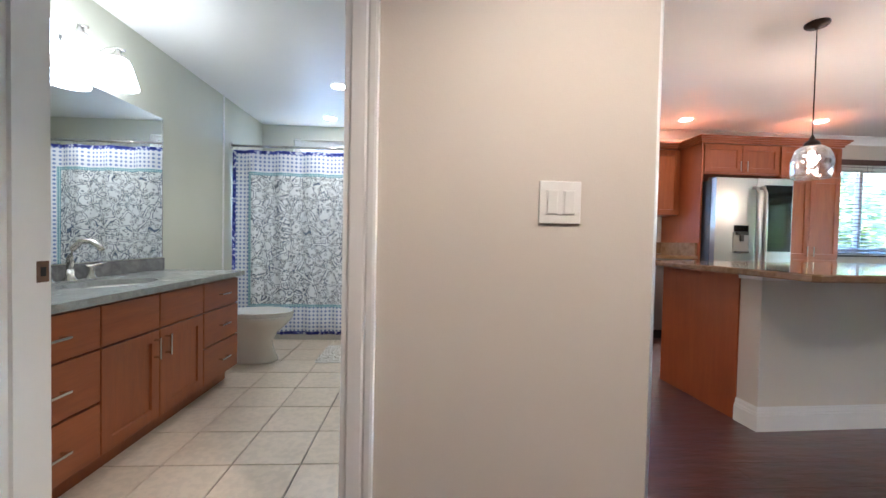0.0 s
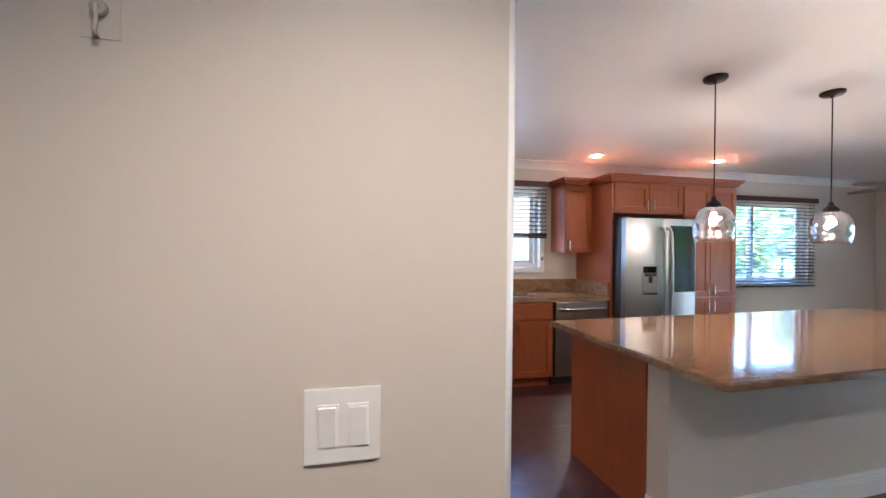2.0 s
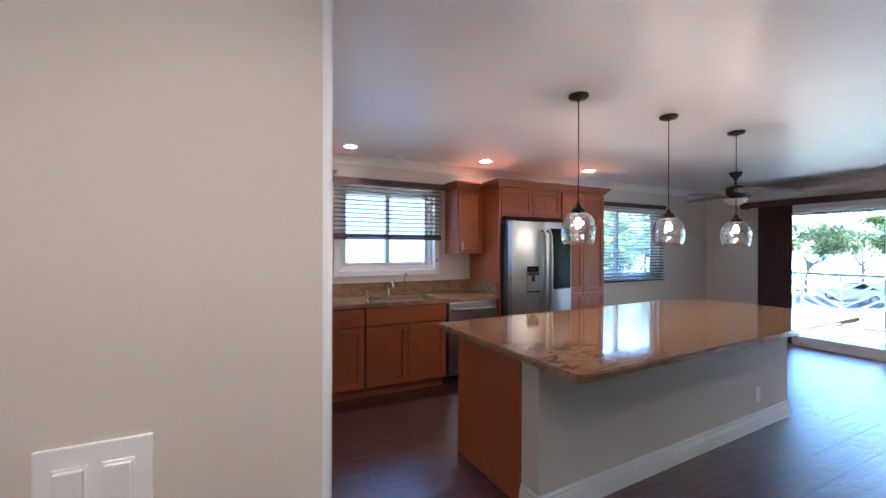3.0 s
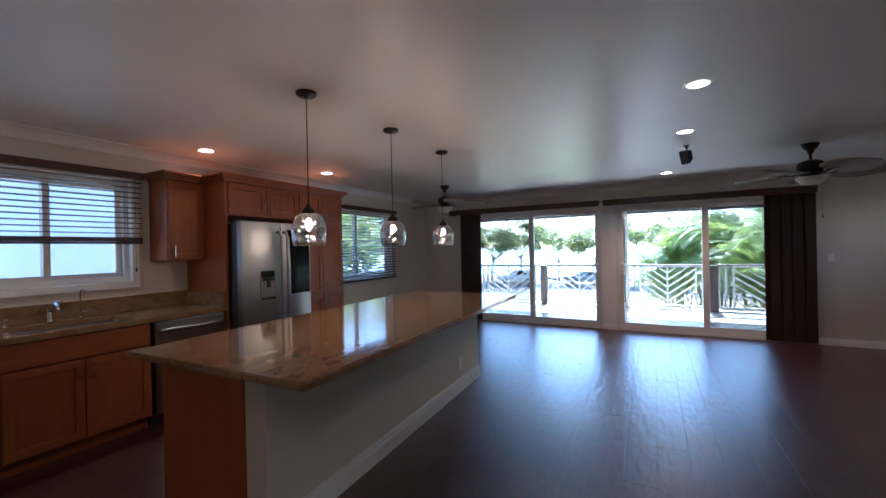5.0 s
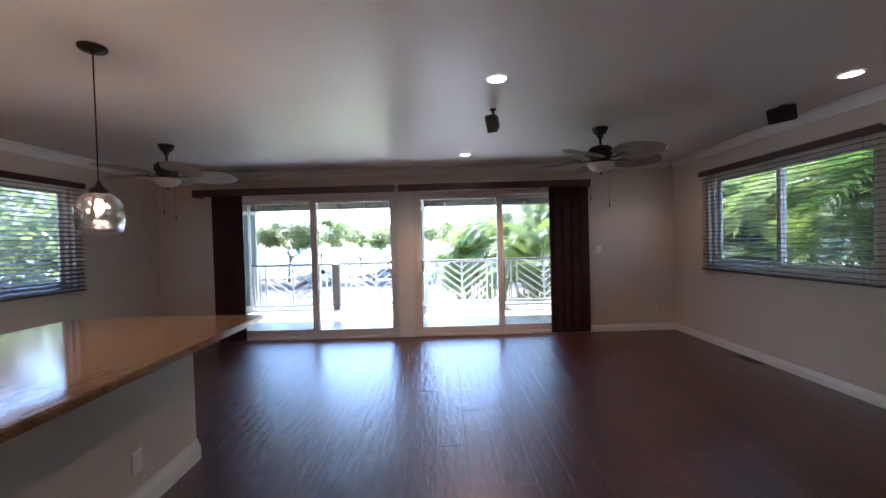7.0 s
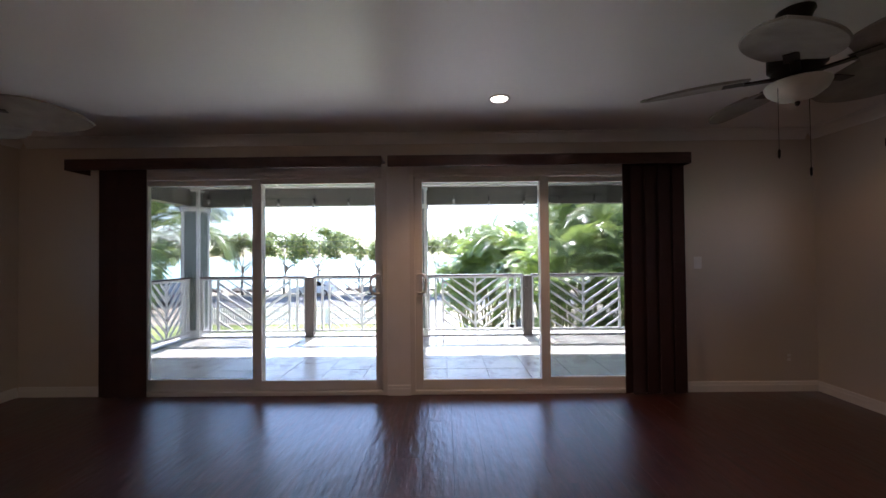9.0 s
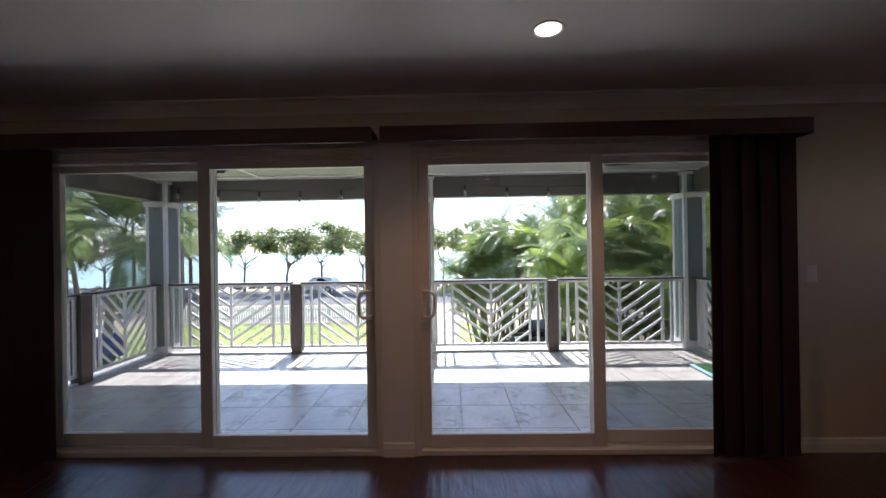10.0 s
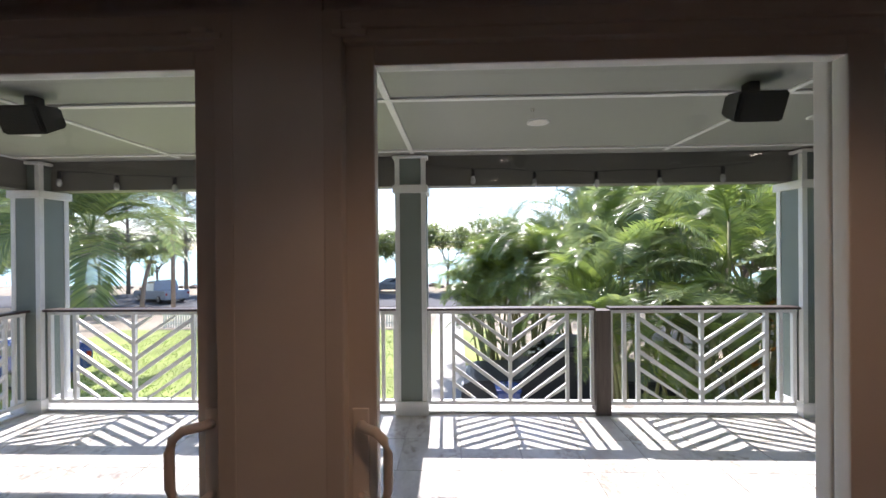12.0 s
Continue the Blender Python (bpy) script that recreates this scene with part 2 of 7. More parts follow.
M_SLAT = wood("dark_blind_slat", (0.026, 0.014, 0.012), (0.055, 0.032, 0.027), 0.42, (0.8, 9, 9))
M_PANE = glass("window_pane", (0.97, 0.985, 0.98))
M_SCREEN = paint("insect_screen_mesh", (0.02, 0.02, 0.02), 0.7)
M_SCREEN.node_tree.nodes["Principled BSDF"].inputs["Alpha"].default_value = 0.30
M_WINSCREEN = paint("window_screen_mesh", (0.10, 0.105, 0.11), 0.7)
M_WINSCREEN.node_tree.nodes["Principled BSDF"].inputs["Alpha"].default_value = 0.27
M_SHADE = glass("clear_shade_glass", (0.97, 0.975, 0.975), 0.02, 0.5)
M_MIRROR = paint("mirror_silver", (0.86, 0.88, 0.87), 0.02, 0.0, 2, 0, metal=1.0)
M_MIRROR.node_tree.nodes["Map Range"].inputs["To Min"].default_value = 0.0
M_MIRROR.node_tree.nodes["Map Range"].inputs["To Max"].default_value = 0.01
M_LENS = glow("downlight_lens", (1.0, 0.86, 0.68), 2.6)
M_LENS_OUT = paint("porch_light_lens", (0.75, 0.73, 0.68), 0.4)
M_BULB = glow("bulb_glass", (1.0, 0.84, 0.62), 2.2)
M_OPAL = glow("opal_shade", (1.0, 0.93, 0.84), 0.35)
M_FROST = paint("frosted_bowl", (0.72, 0.68, 0.60), 0.35, 0.05, 20, 0.05)
M_BLADE = paint("wicker_blade", (0.34, 0.31, 0.27), 0.6, 0.16, 9, 0.35, 140)
M_TILE_B = stone("cream_floor_tile", [(0.3, (0.66, 0.56, 0.44)), (0.7, (0.75, 0.65, 0.53))], 2.5, 0.28, random_obj=1, speckle=0.05)
M_GROUT = paint("grout", (0.27, 0.22, 0.18), 0.8, 0.1, 20, 0.1)
M_TRAV = stone("travertine", [(0.26, (0.42, 0.38, 0.335)), (0.38, (0.62, 0.585, 0.54)), (0.58, (0.73, 0.70, 0.65)), (0.75, (0.64, 0.60, 0.55))], 4.0, 0.24, pits=0.3, random_obj=1, speckle=0.06)
M_COLUMN = paint("grey_green_siding", (0.19, 0.225, 0.20), 0.6, 0.07, 3, 0.06, 80)
M_BEAM = paint("taupe_beam_paint", (0.155, 0.150, 0.132), 0.5, 0.06, 3, 0.05, 80)
M_LCEIL = paint("lanai_ceiling_paint", (0.32, 0.33, 0.29), 0.5, 0.05, 1.2, 0.06, 60)
M_OUTWHITE = paint("outdoor_white_paint", (0.80, 0.80, 0.78), 0.42, 0.05, 4, 0.06, 90)
M_CAP = wood("dark_rail_cap", (0.035, 0.022, 0.018), (0.08, 0.05, 0.04), 0.5, (9, 0.8, 9))
M_POST = wood("weathered_post", (0.07, 0.052, 0.045), (0.14, 0.11, 0.095), 0.6, (9, 9, 0.9))
M_LAWN = paint("lawn_grass", (0.29, 0.34, 0.10), 0.9, 0.28, 0.5, 0.8, 40)
M_SOIL = paint("sandy_ground", (0.34, 0.29, 0.22), 0.95, 0.2, 0.3, 0.5, 12)
M_ASPHALT = paint("asphalt", (0.10, 0.10, 0.105), 0.9, 0.15, 0.4, 0.4, 40)
M_CONC = paint("driveway_concrete", (0.42, 0.40, 0.37), 0.85, 0.1, 0.6, 0.3, 40)
M_SEA = paint("sea_water", (0.05, 0.30, 0.36), 0.16, 0.25, 0.03, 0.5, 0.8)
M_BARK = paint("grey_bark", (0.26, 0.22, 0.19), 0.9, 0.3, 5, 0.6, 30)
M_ROCK = paint("lava_rock", (0.14, 0.12, 0.11), 0.9, 0.3, 3, 0.6, 12)


def leafy(name, rgb, var, trans=0.35):
    m, n, l, b = nodes_of(name)
    info = n.new("ShaderNodeNewGeometry")
    r = ramp(n, [(0.0, shade(rgb, 1 - var)), (0.6, rgb), (1.0, (min(1, rgb[0] * (1 + 1.3 * var)), min(1, rgb[1] * (1 + 0.8 * var)), rgb[2]))])
    l.new(info.outputs["Random Per Island"], r.inputs[0])
    l.new(r.outputs[0], b.inputs["Base Color"])
    b.inputs["Roughness"].default_value = 0.26
    tl = n.new("ShaderNodeBsdfTranslucent")
    l.new(r.outputs[0], tl.inputs[0])
    mx = n.new("ShaderNodeMixShader")
    mx.inputs[0].default_value = trans
    l.new(b.outputs[0], mx.inputs[1])
    l.new(tl.outputs[0], mx.inputs[2])
    l.new(mx.outputs[0], n["Material Output"].inputs[0])
    return m


M_PALM = leafy("palm_leaf", (0.245, 0.33, 0.145), 0.5, 0.5)
M_PALM_C = leafy("coconut_palm_leaf", (0.20, 0.27, 0.12), 0.45, 0.5)
M_PALM_B = leafy("bright_palm_leaf", (0.25, 0.345, 0.085), 0.4, 0.5)
# south side palms: the shade there is put into a darker leaf colour
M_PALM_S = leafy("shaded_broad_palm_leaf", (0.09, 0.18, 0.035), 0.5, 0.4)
M_LEAF = leafy("broad_leaf", (0.23, 0.30, 0.11), 0.5, 0.5)
M_NEEDLE = leafy("ironwood_needle", (0.20, 0.225, 0.165), 0.5, 0.45)
M_STEM = paint("palm_stem", (0.26, 0.25, 0.10), 0.6, 0.25, 6, 0.2, 40)


# ---- mesh helpers ----
def cuboid(bm, x0, x1, y0, y1, z0, z1, bevel=0.0):
    r = bmesh.ops.create_cube(bm, size=1.0)
    vs = r["verts"]
    for v in vs:
        v.co = Vector(((x0 + x1) / 2 + v.co.x * (x1 - x0), (y0 + y1) / 2 + v.co.y * (y1 - y0), (z0 + z1) / 2 + v.co.z * (z1 - z0)))
    if bevel:
        es = list({e for v in vs for e in v.link_edges})
        bmesh.ops.bevel(bm, geom=es, offset=bevel, segments=2, affect="EDGES", profile=0.6)
    return vs


def slab(x0, x1, y0, y1, z0, z1, bevel=0.0):
    bm = bmesh.new()
    cuboid(bm, x0, x1, y0, y1, z0, z1, bevel)
    return bm


def lathe(rings, seg=24, axis="z", at=(0, 0, 0), cap=True, bm=None):
    """A turned shape from (radius, height) pairs."""
    bm = bm or bmesh.new()
    at = Vector(at)
    loops = []
    for r, h in rings:
        lp = []
        for i in range(seg):
            a = 2 * math.pi * i / seg
            p = (r * math.cos(a), r * math.sin(a), h)
            if axis == "x":
                p = (h, r * math.cos(a), r * math.sin(a))
            elif axis == "y":
                p = (r * math.cos(a), h, -r * math.sin(a))
            lp.append(bm.verts.new(at + Vector(p)))
        loops.append(lp)
    for a, b in zip(loops, loops[1:]):
        for i in range(seg):
            j = (i + 1) % seg
            f = bm.faces.new((a[i], a[j], b[j], b[i]))
            f.smooth = True
    if cap:
        bm.faces.new(loops[0][::-1])
        bm.faces.new(loops[-1])
    return bm


def tube(points, r, seg=8, bm=None, taper=None):
    """A round bar along points."""
    bm = bm or bmesh.new()
    pts = [Vector(p) for p in points]
    loops = []
    up = Vector((0, 0, 1))
    for i, p in enumerate(pts):
        d = (pts[min(i + 1, len(pts) - 1)] - pts[max(i - 1, 0)]).normalized()
        ref = up if abs(d.dot(up)) < 0.95 else Vector((1, 0, 0))
        u = d.cross(ref).normalized()
        v = d.cross(u).normalized()
        rr = r if taper is None else r + (taper - r) * i / max(1, len(pts) - 1)
        loops.append([bm.verts.new(p + rr * (math.cos(2 * math.pi * k / seg) * u + math.sin(2 * math.pi * k / seg) * v)) for k in range(seg)])
    for a, b in zip(loops, loops[1:]):
        for k in range(seg):
            j = (k + 1) % seg
            f = bm.faces.new((a[k], a[j], b[j], b[k]))
            f.smooth = True
    bm.faces.new(loops[0][::-1])
    bm.faces.new(loops[-1])
    return bm


def prism(outline, z0, z1, bevel=0.0):
    bm = bmesh.new()
    lo = [bm.verts.new((x, y, z0)) for x, y in outline]
    hi = [bm.verts.new((x, y, z1)) for x, y in outline]
    k = len(outline)
    bm.faces.new(lo[::-1])
    top = bm.faces.new(hi)
    for i in range(k):
        j = (i + 1) % k
        bm.faces.new((lo[i], lo[j], hi[j], hi[i]))
    bmesh.ops.recalc_face_normals(bm, faces=bm.faces)
    if bevel:
        bmesh.ops.bevel(bm, geom=[e for e in bm.edges if abs(e.verts[0].co.z - e.verts[1].co.z) < 1e-6], offset=bevel, segments=3, affect="EDGES")
    return bm


def profile_x(shape, x0, x1):
    """An extrusion along x of a closed (y, z) outline."""
    bm = bmesh.new()
    a = [bm.verts.new((x0, y, z)) for y, z in shape]
    b = [bm.verts.new((x1, y, z)) for y, z in shape]
    k = len(shape)
    bm.faces.new(a)
    bm.faces.new(b[::-1])
    for i in range(k):
        j = (i + 1) % k
        bm.faces.new((a[i], b[i], b[j], a[j]))
    bmesh.ops.recalc_face_normals(bm, faces=bm.faces)
    return bm


def finish(bm, name):
    me = bpy.data.meshes.new(name)
    bm.to_mesh(me)
    bm.free()
    return me


def part(name, bm, material, parent, label=""):
    me = finish(bm, name) if isinstance(bm, bmesh.types.BMesh) else bm
    if material and not me.materials:
        me.materials.append(material)
    ob = new(name, me)
    ob.parent = parent
    return tagged(ob, label)


def thing(name, label, category, m=None, group=""):
    ob = new(name)
    ob.empty_display_size = 0.1
    if m is not None:
        ob.matrix_basis = m
    return tagged(ob, label, category, group)


def solid(name, bm, material, label, category, m=None, group=""):
    ob = new(name, finish(bm, name))
    ob.data.materials.append(material)
    if m is not None:
        ob.matrix_basis = m
    return tagged(ob, label, category, group)


def fixed(name, bm, material, label="", category=""):
    ob = new(name, finish(bm, name))
    ob.data.materials.append(material)
    return tagged(ob, label, category, "", "structure")


# ---- the plan ----
CEIL, BCEIL = 2.44, 2.33
X_E, Y_N, Y_S, X_W = 8.26, 5.36, -2.14, -2.2
Y_H, X_K = 1.72, 1.046          # hall wall with the switch; kitchen's west wall
T = 0.12
X_EO = X_E + 0.15


def wall_with_holes(name, axis, face, thick, a0, a1, z0, z1, holes, material, label):
    """A wall along x ('y' is its face) or along y ('x' is its face), with rectangular openings (a0, a1, z0, z1)."""
    bm = bmesh.new()
    cuts = sorted({a0, a1, *[h[0] for h in holes], *[h[1] for h in holes]})
    for p, q in zip(cuts, cuts[1:]):
        mid = (p + q) / 2
        zs = [z0]
        for h in sorted(holes, key=lambda h: h[2]):
            if h[0] <= mid <= h[1]:
                zs += [h[2], h[3]]
        zs.append(z1)
        for lo, hi in zip(zs[::2], zs[1::2]):
            if hi - lo > 1e-4:
                if axis == "y":
                    cuboid(bm, p, q, min(face, face + thick), max(face, face + thick), lo, hi)
                else:
                    cuboid(bm, min(face, face + thick), max(face, face + thick), p, q, lo, hi)
    bmesh.ops.remove_doubles(bm, verts=bm.verts, dist=1e-5)
    return fixed(name, bm, material, label, "wall")


WIN_K = (1.76, 2.88, 1.19, 2.12)
WIN_N = (5.16, 6.98, 0.96, 2.10)
WIN_S = (5.60, 7.52, 0.96, 2.10)
DOOR_L = (1.865, 4.27, 0.0, 2.10)
DOOR_R = (-0.788, 1.65, 0.0, 2.10)
BATH_DOOR = (-0.70, 0.194, 0.0, 2.03)
WIN_B = (-1.12, -0.20, 1.45, 2.17)
WH = CEIL + 0.02

wall_with_holes("wall_north", "y", Y_N, 0.15, X_K - T, X_EO, 0, WH, [WIN_K, WIN_N], M_WALL, "cream painted kitchen and living room wall with two windows")
wall_with_holes("wall_south", "y", Y_S, -0.15, X_W, X_EO, 0, WH, [WIN_S], M_WALL, "cream painted living room wall with one wide window")
wall_with_holes("wall_east", "x", X_E, 0.15, Y_S, Y_N, 0, WH, [DOOR_L, DOOR_R], M_WALL, "cream painted wall with two sliding glass doors")
wall_with_holes("wall_west", "x", X_W, -0.12, Y_S, Y_H, 0, WH, [], M_WALL, "plain cream painted wall behind the hall")
wall_with_holes("wall_hall", "y", Y_H, T, X_W, X_K - 0.018, 0, WH, [BATH_DOOR], M_WALL, "cream painted hall wall with bathroom doorway and switch")
wall_with_holes("wall_kitchen_west", "x", X_K - T, T, Y_H + 0.018, Y_N, 0, WH, [], M_WALL, "cream painted wall between bathroom and kitchen")
# rounded outer corner of the hall wall; its white paints in the daylight on the edge
fixed("trim_corner", lathe([(0.018, 0), (0.018, WH)], 16, at=(X_K - 0.018, Y_H + 0.018, 0)), M_TRIM, "rounded corner bead of the hall wall, whitened as a lit edge", "trim")

fixed("ceiling", slab(X_W, X_EO, Y_S, Y_N, CEIL, CEIL + 0.12), M_CEIL, "satin white painted ceiling", "ceiling")
# bathroom shell
wall_with_holes("wall_bath_west", "x", -1.47, -0.12, Y_H + T, 5.36, 0, BCEIL, [], M_WALL_BATH, "grey green painted bathroom wall")
wall_with_holes("wall_bath_north", "y", 5.36, 0.15, -1.59, X_K - T, 0, BCEIL, [WIN_B], M_WALL_BATH, "grey green bathroom wall with a high window")
wall_with_holes("wall_bath_east", "x", X_K - T - 0.004, -0.02, Y_H + T, 5.36, 0, BCEIL, [], M_WALL_BATH, "grey green bathroom wall")
wall_with_holes("wall_bath_south", "y", Y_H + T + 0.002, 0.02, -1.47, X_K - T - 0.024, 0, BCEIL, [BATH_DOOR], M_WALL_BATH, "grey green bathroom wall beside the door")
fixed("ceiling_bath", slab(-1.59, X_K - T, Y_H + T, 5.51, BCEIL, BCEIL + 0.08), M_CEIL, "white bathroom ceiling", "ceiling")
fixed("floor", slab(X_W, X_EO, Y_S, Y_H + 0.06, -0.14, -0.012), M_DARK, "dark reddish brown wood plank floor", "floor")
FLOOR_K = fixed("floor_kitchen", slab(X_K - 0.06, X_EO - 0.002, Y_H + 0.06, Y_N, -0.14, -0.012), M_DARK, "dark reddish brown wood plank floor", "floor")
FLOOR_B = fixed("floor_bath", slab(-1.59, X_K - 0.062, Y_H + 0.062, 5.5, -0.14, -0.004), M_GROUT, "cream ceramic tile bathroom floor", "floor")


# baseboards with a stepped top
def baseboard(name, along, a0, a1, face, sign, h=0.095, mat=None):
    shape = [(0, 0), (-0.014 * sign, 0), (-0.014 * sign, h * 0.62), (-0.011 * sign, h * 0.70), (-0.009 * sign, h * 0.92), (-0.004 * sign, h), (0, h)]
    bm = profile_x([(face + y, z) for y, z in shape], a0, a1)
    if along == "y":
        for v in bm.verts:
            v.co.x, v.co.y = v.co.y, v.co.x
        bmesh.ops.recalc_face_normals(bm, faces=bm.faces)
    return fixed(name, bm, mat or M_TRIM, "white moulded baseboard along the wall", "baseboard")


baseboard("baseboard_south", "x", X_W, X_E, Y_S, -1)
baseboard("baseboard_north", "x", 4.99, X_E - 0.014, Y_N, 1)
baseboard("baseboard_east_1", "y", Y_S + 0.014, DOOR_R[0] - 0.075, X_E, 1)
baseboard("baseboard_east_2", "y", DOOR_L[1] + 0.075, Y_N - 0.014, X_E, 1)
fixed("trim_post", slab(X_E - 0.028, X_E, DOOR_R[1], DOOR_L[0], 0, 2.155), M_TRIM, "white painted post between the sliding doors", "trim")
baseboard("baseboard_post", "y", DOOR_R[1] + 0.001, DOOR_L[0] - 0.001, X_E - 0.028, 1)


# crown moulding
def crown(name, along, a0, a1, face, sign, c=CEIL):
    shape = [(0, 0), (-0.075 * sign, 0), (-0.075 * sign, -0.012), (-0.055 * sign, -0.022), (-0.03 * sign, -0.055), (-0.018 * sign, -0.075), (-0.010 * sign, -0.095), (0, -0.095)]
    bm = profile_x([(face + y, c + z) for y, z in shape], a0, a1)
    if along == "y":
        for v in bm.verts:
            v.co.x, v.co.y = v.co.y, v.co.x
        bmesh.ops.recalc_face_normals(bm, faces=bm.faces)
    return fixed(name, bm, M_TRIM, "white crown moulding under the ceiling", "trim")


crown("trim_crown_north", "x", X_K, X_E, Y_N, 1)
crown("trim_crown_south", "x", X_W, X_E, Y_S, -1)
crown("trim_crown_east", "y", Y_S + 0.08, Y_N - 0.08, X_E, 1)


# ---- sliding glass doors ----
def sliding_door(name, y0, y1, slide_low, label):
    """Two-panel vinyl slider in the east wall; the sliding panel is at the low-y end if slide_low."""
    t = tagged(new(name), label, "sliding door", "sliding doors", "structure")
    xf = X_E - 0.03
    bm = bmesh.new()
    top = 2.10
    for a, b in ((y0, y0 + 0.045), (y1 - 0.045, y1)):
        cuboid(bm, xf, X_E + 0.13, a, b, 0.0, top, 0.004)
    cuboid(bm, xf + 0.004, X_E + 0.126, y0 + 0.045, y1 - 0.045, top - 0.04, top, 0.004)
    cuboid(bm, xf + 0.012, X_E + 0.126, y0 + 0.045, y1 - 0.045, top - 0.07, top - 0.04, 0.004)
    cuboid(bm, xf + 0.004, X_E + 0.126, y0 + 0.045, y1 - 0.045, 0.0, 0.035, 0.004)
    for k in (0.05, 0.095):
        cuboid(bm, xf + k, xf + k + 0.008, y0 + 0.045, y1 - 0.045, 0.035, 0.05)
    part("door_frame", bm, M_VINYL, t)
    # casing on the wall
    bm = bmesh.new()
    a, b = (y1, y1 + 0.07) if slide_low else (y0 - 0.07, y0)
    cuboid(bm, X_E - 0.018, X_E, a, b, 0.0, top + 0.055, 0.004)
    cuboid(bm, X_E - 0.02, X_E, y0, y1, top, top + 0.055, 0.004)
    part("casing", bm, M_TRIM, t)
    mid = (y0 + y1) / 2 + (0.03 if slide_low else -0.045)

    def leaf(pname, a, b, x, low_st, high_st):
        bm = bmesh.new()
        z0, z1 = 0.045, top - 0.066
        cuboid(bm, x, x + 0.042, a, a + low_st, z0, z1, 0.005)
        cuboid(bm, x, x + 0.042, b - high_st, b, z0, z1, 0.005)
        cuboid(bm, x + 0.001, x + 0.041, a + low_st, b - high_st, z0, z0 + 0.085, 0.005)
        cuboid(bm, x + 0.001, x + 0.041, a + low_st, b - high_st, z1 - 0.05, z1, 0.005)
        p = part(pname, bm, M_VINYL, t)
        g = part("pane", slab(x + 0.018, x + 0.024, a + low_st - 0.004, b - high_st + 0.004, z0 + 0.08, z1 - 0.045), M_PANE, p)
        g.visible_shadow = False
        return p

    xi, xo = xf + 0.035, xf + 0.085
    if slide_low:
        slide = leaf("sliding_panel", y0 + 0.03, mid + 0.045, xi, 0.085, 0.085)
        leaf("fixed_panel", mid - 0.04, y1 - 0.04, xo, 0.075, 0.06)
        hy = y0 + 0.075
    else:
        slide = leaf("sliding_panel", mid - 0.045, y1 - 0.03, xi, 0.085, 0.085)
        leaf("fixed_panel", y0 + 0.04, mid + 0.04, xo, 0.06, 0.075)
        hy = y1 - 0.075
    a, b = (mid + 0.02, y1 - 0.046) if slide_low else (y0 + 0.046, mid - 0.02)
    part("insect_screen", slab(xf + 0.139, xf + 0.1405, a, b, 0.05, top - 0.07), M_SCREEN, t, "dark insect screen mesh")
    # loop handle of bent bar with its rosettes
    s = 1 if slide_low else -1
    bm = tube([(xi + 0.002, hy, 1.115), (xi - 0.028, hy + 0.012 * s, 1.12), (xi - 0.045, hy + 0.045 * s, 1.118), (xi - 0.05, hy + 0.066 * s, 1.10), (xi - 0.05, hy + 0.074 * s, 1.07), (xi - 0.05, hy + 0.074 * s, 0.985), (xi - 0.05, hy + 0.066 * s, 0.958), (xi - 0.045, hy + 0.045 * s, 0.945), (xi - 0.028, hy + 0.012 * s, 0.94), (xi + 0.002, hy, 0.945)], 0.0115, 10)
    cuboid(bm, xi - 0.005, xi + 0.002, hy - 0.02, hy + 0.02, 0.905, 1.155, 0.003)
    part("door_handle", bm, M_WHITEPL, slide, "white painted loop handle")
    bm = tube([(xi + 0.044, hy, 1.12), (xi + 0.085, hy, 1.115), (xi + 0.09, hy, 1.02), (xi + 0.085, hy, 0.93), (xi + 0.044, hy, 0.925)], 0.009, 10)
    part("outer_handle", bm, M_BRONZE, slide, "dark outer pull handle")
    bm = slab(xf - 0.006, xf + 0.006, hy - 0.05 if slide_low else hy - 0.03, hy + 0.03 if slide_low else hy + 0.05, top - 0.062, top - 0.048, 0.002)
    cuboid(bm, xf - 0.008, xf + 0.008, hy - 0.018, hy + 0.018, top - 0.049, top - 0.036, 0.002)
    part("catch", bm, M_WHITEPL, t, "small white catch on the head frame")
    return t


sliding_door("door_1", DOOR_L[0], DOOR_L[1], True, "white vinyl sliding glass door, closed, to the lanai")
sliding_door("door_2", DOOR_R[0], DOOR_R[1], False, "white vinyl sliding glass door, closed, to the lanai")


# valances over the doors and stacked vertical drapes
def valance(y0, y1, outer):
    t = thing("valance", "dark brown wooden valance over the sliding door", "valance", pose(X_E, (y0 + y1) / 2, 2.082), "door valances")
    h = (y1 - y0) / 2
    part("face_board", slab(-0.245, -0.227, -h, h, 0.0, 0.098, 0.004), M_VALANCE, t)
    part("top_board", slab(-0.225, 0.0, -h, h, 0.081, 0.096, 0.002), M_VALANCE, t)
    for s in (outer,):
        part("end_board", slab(-0.225, -0.001, min(s * h, s * (h - 0.015)), max(s * h, s * (h - 0.015)), 0.0, 0.079, 0.002), M_VALANCE, t)
    part("rail", slab(-0.12, -0.07, -h + 0.03, h - 0.03, 0.058, 0.079, 0.003), M_WHITEPL, t, "white curtain rail")


valance(1.876, 4.69, 1)
valance(-0.85, 1.822, -1)


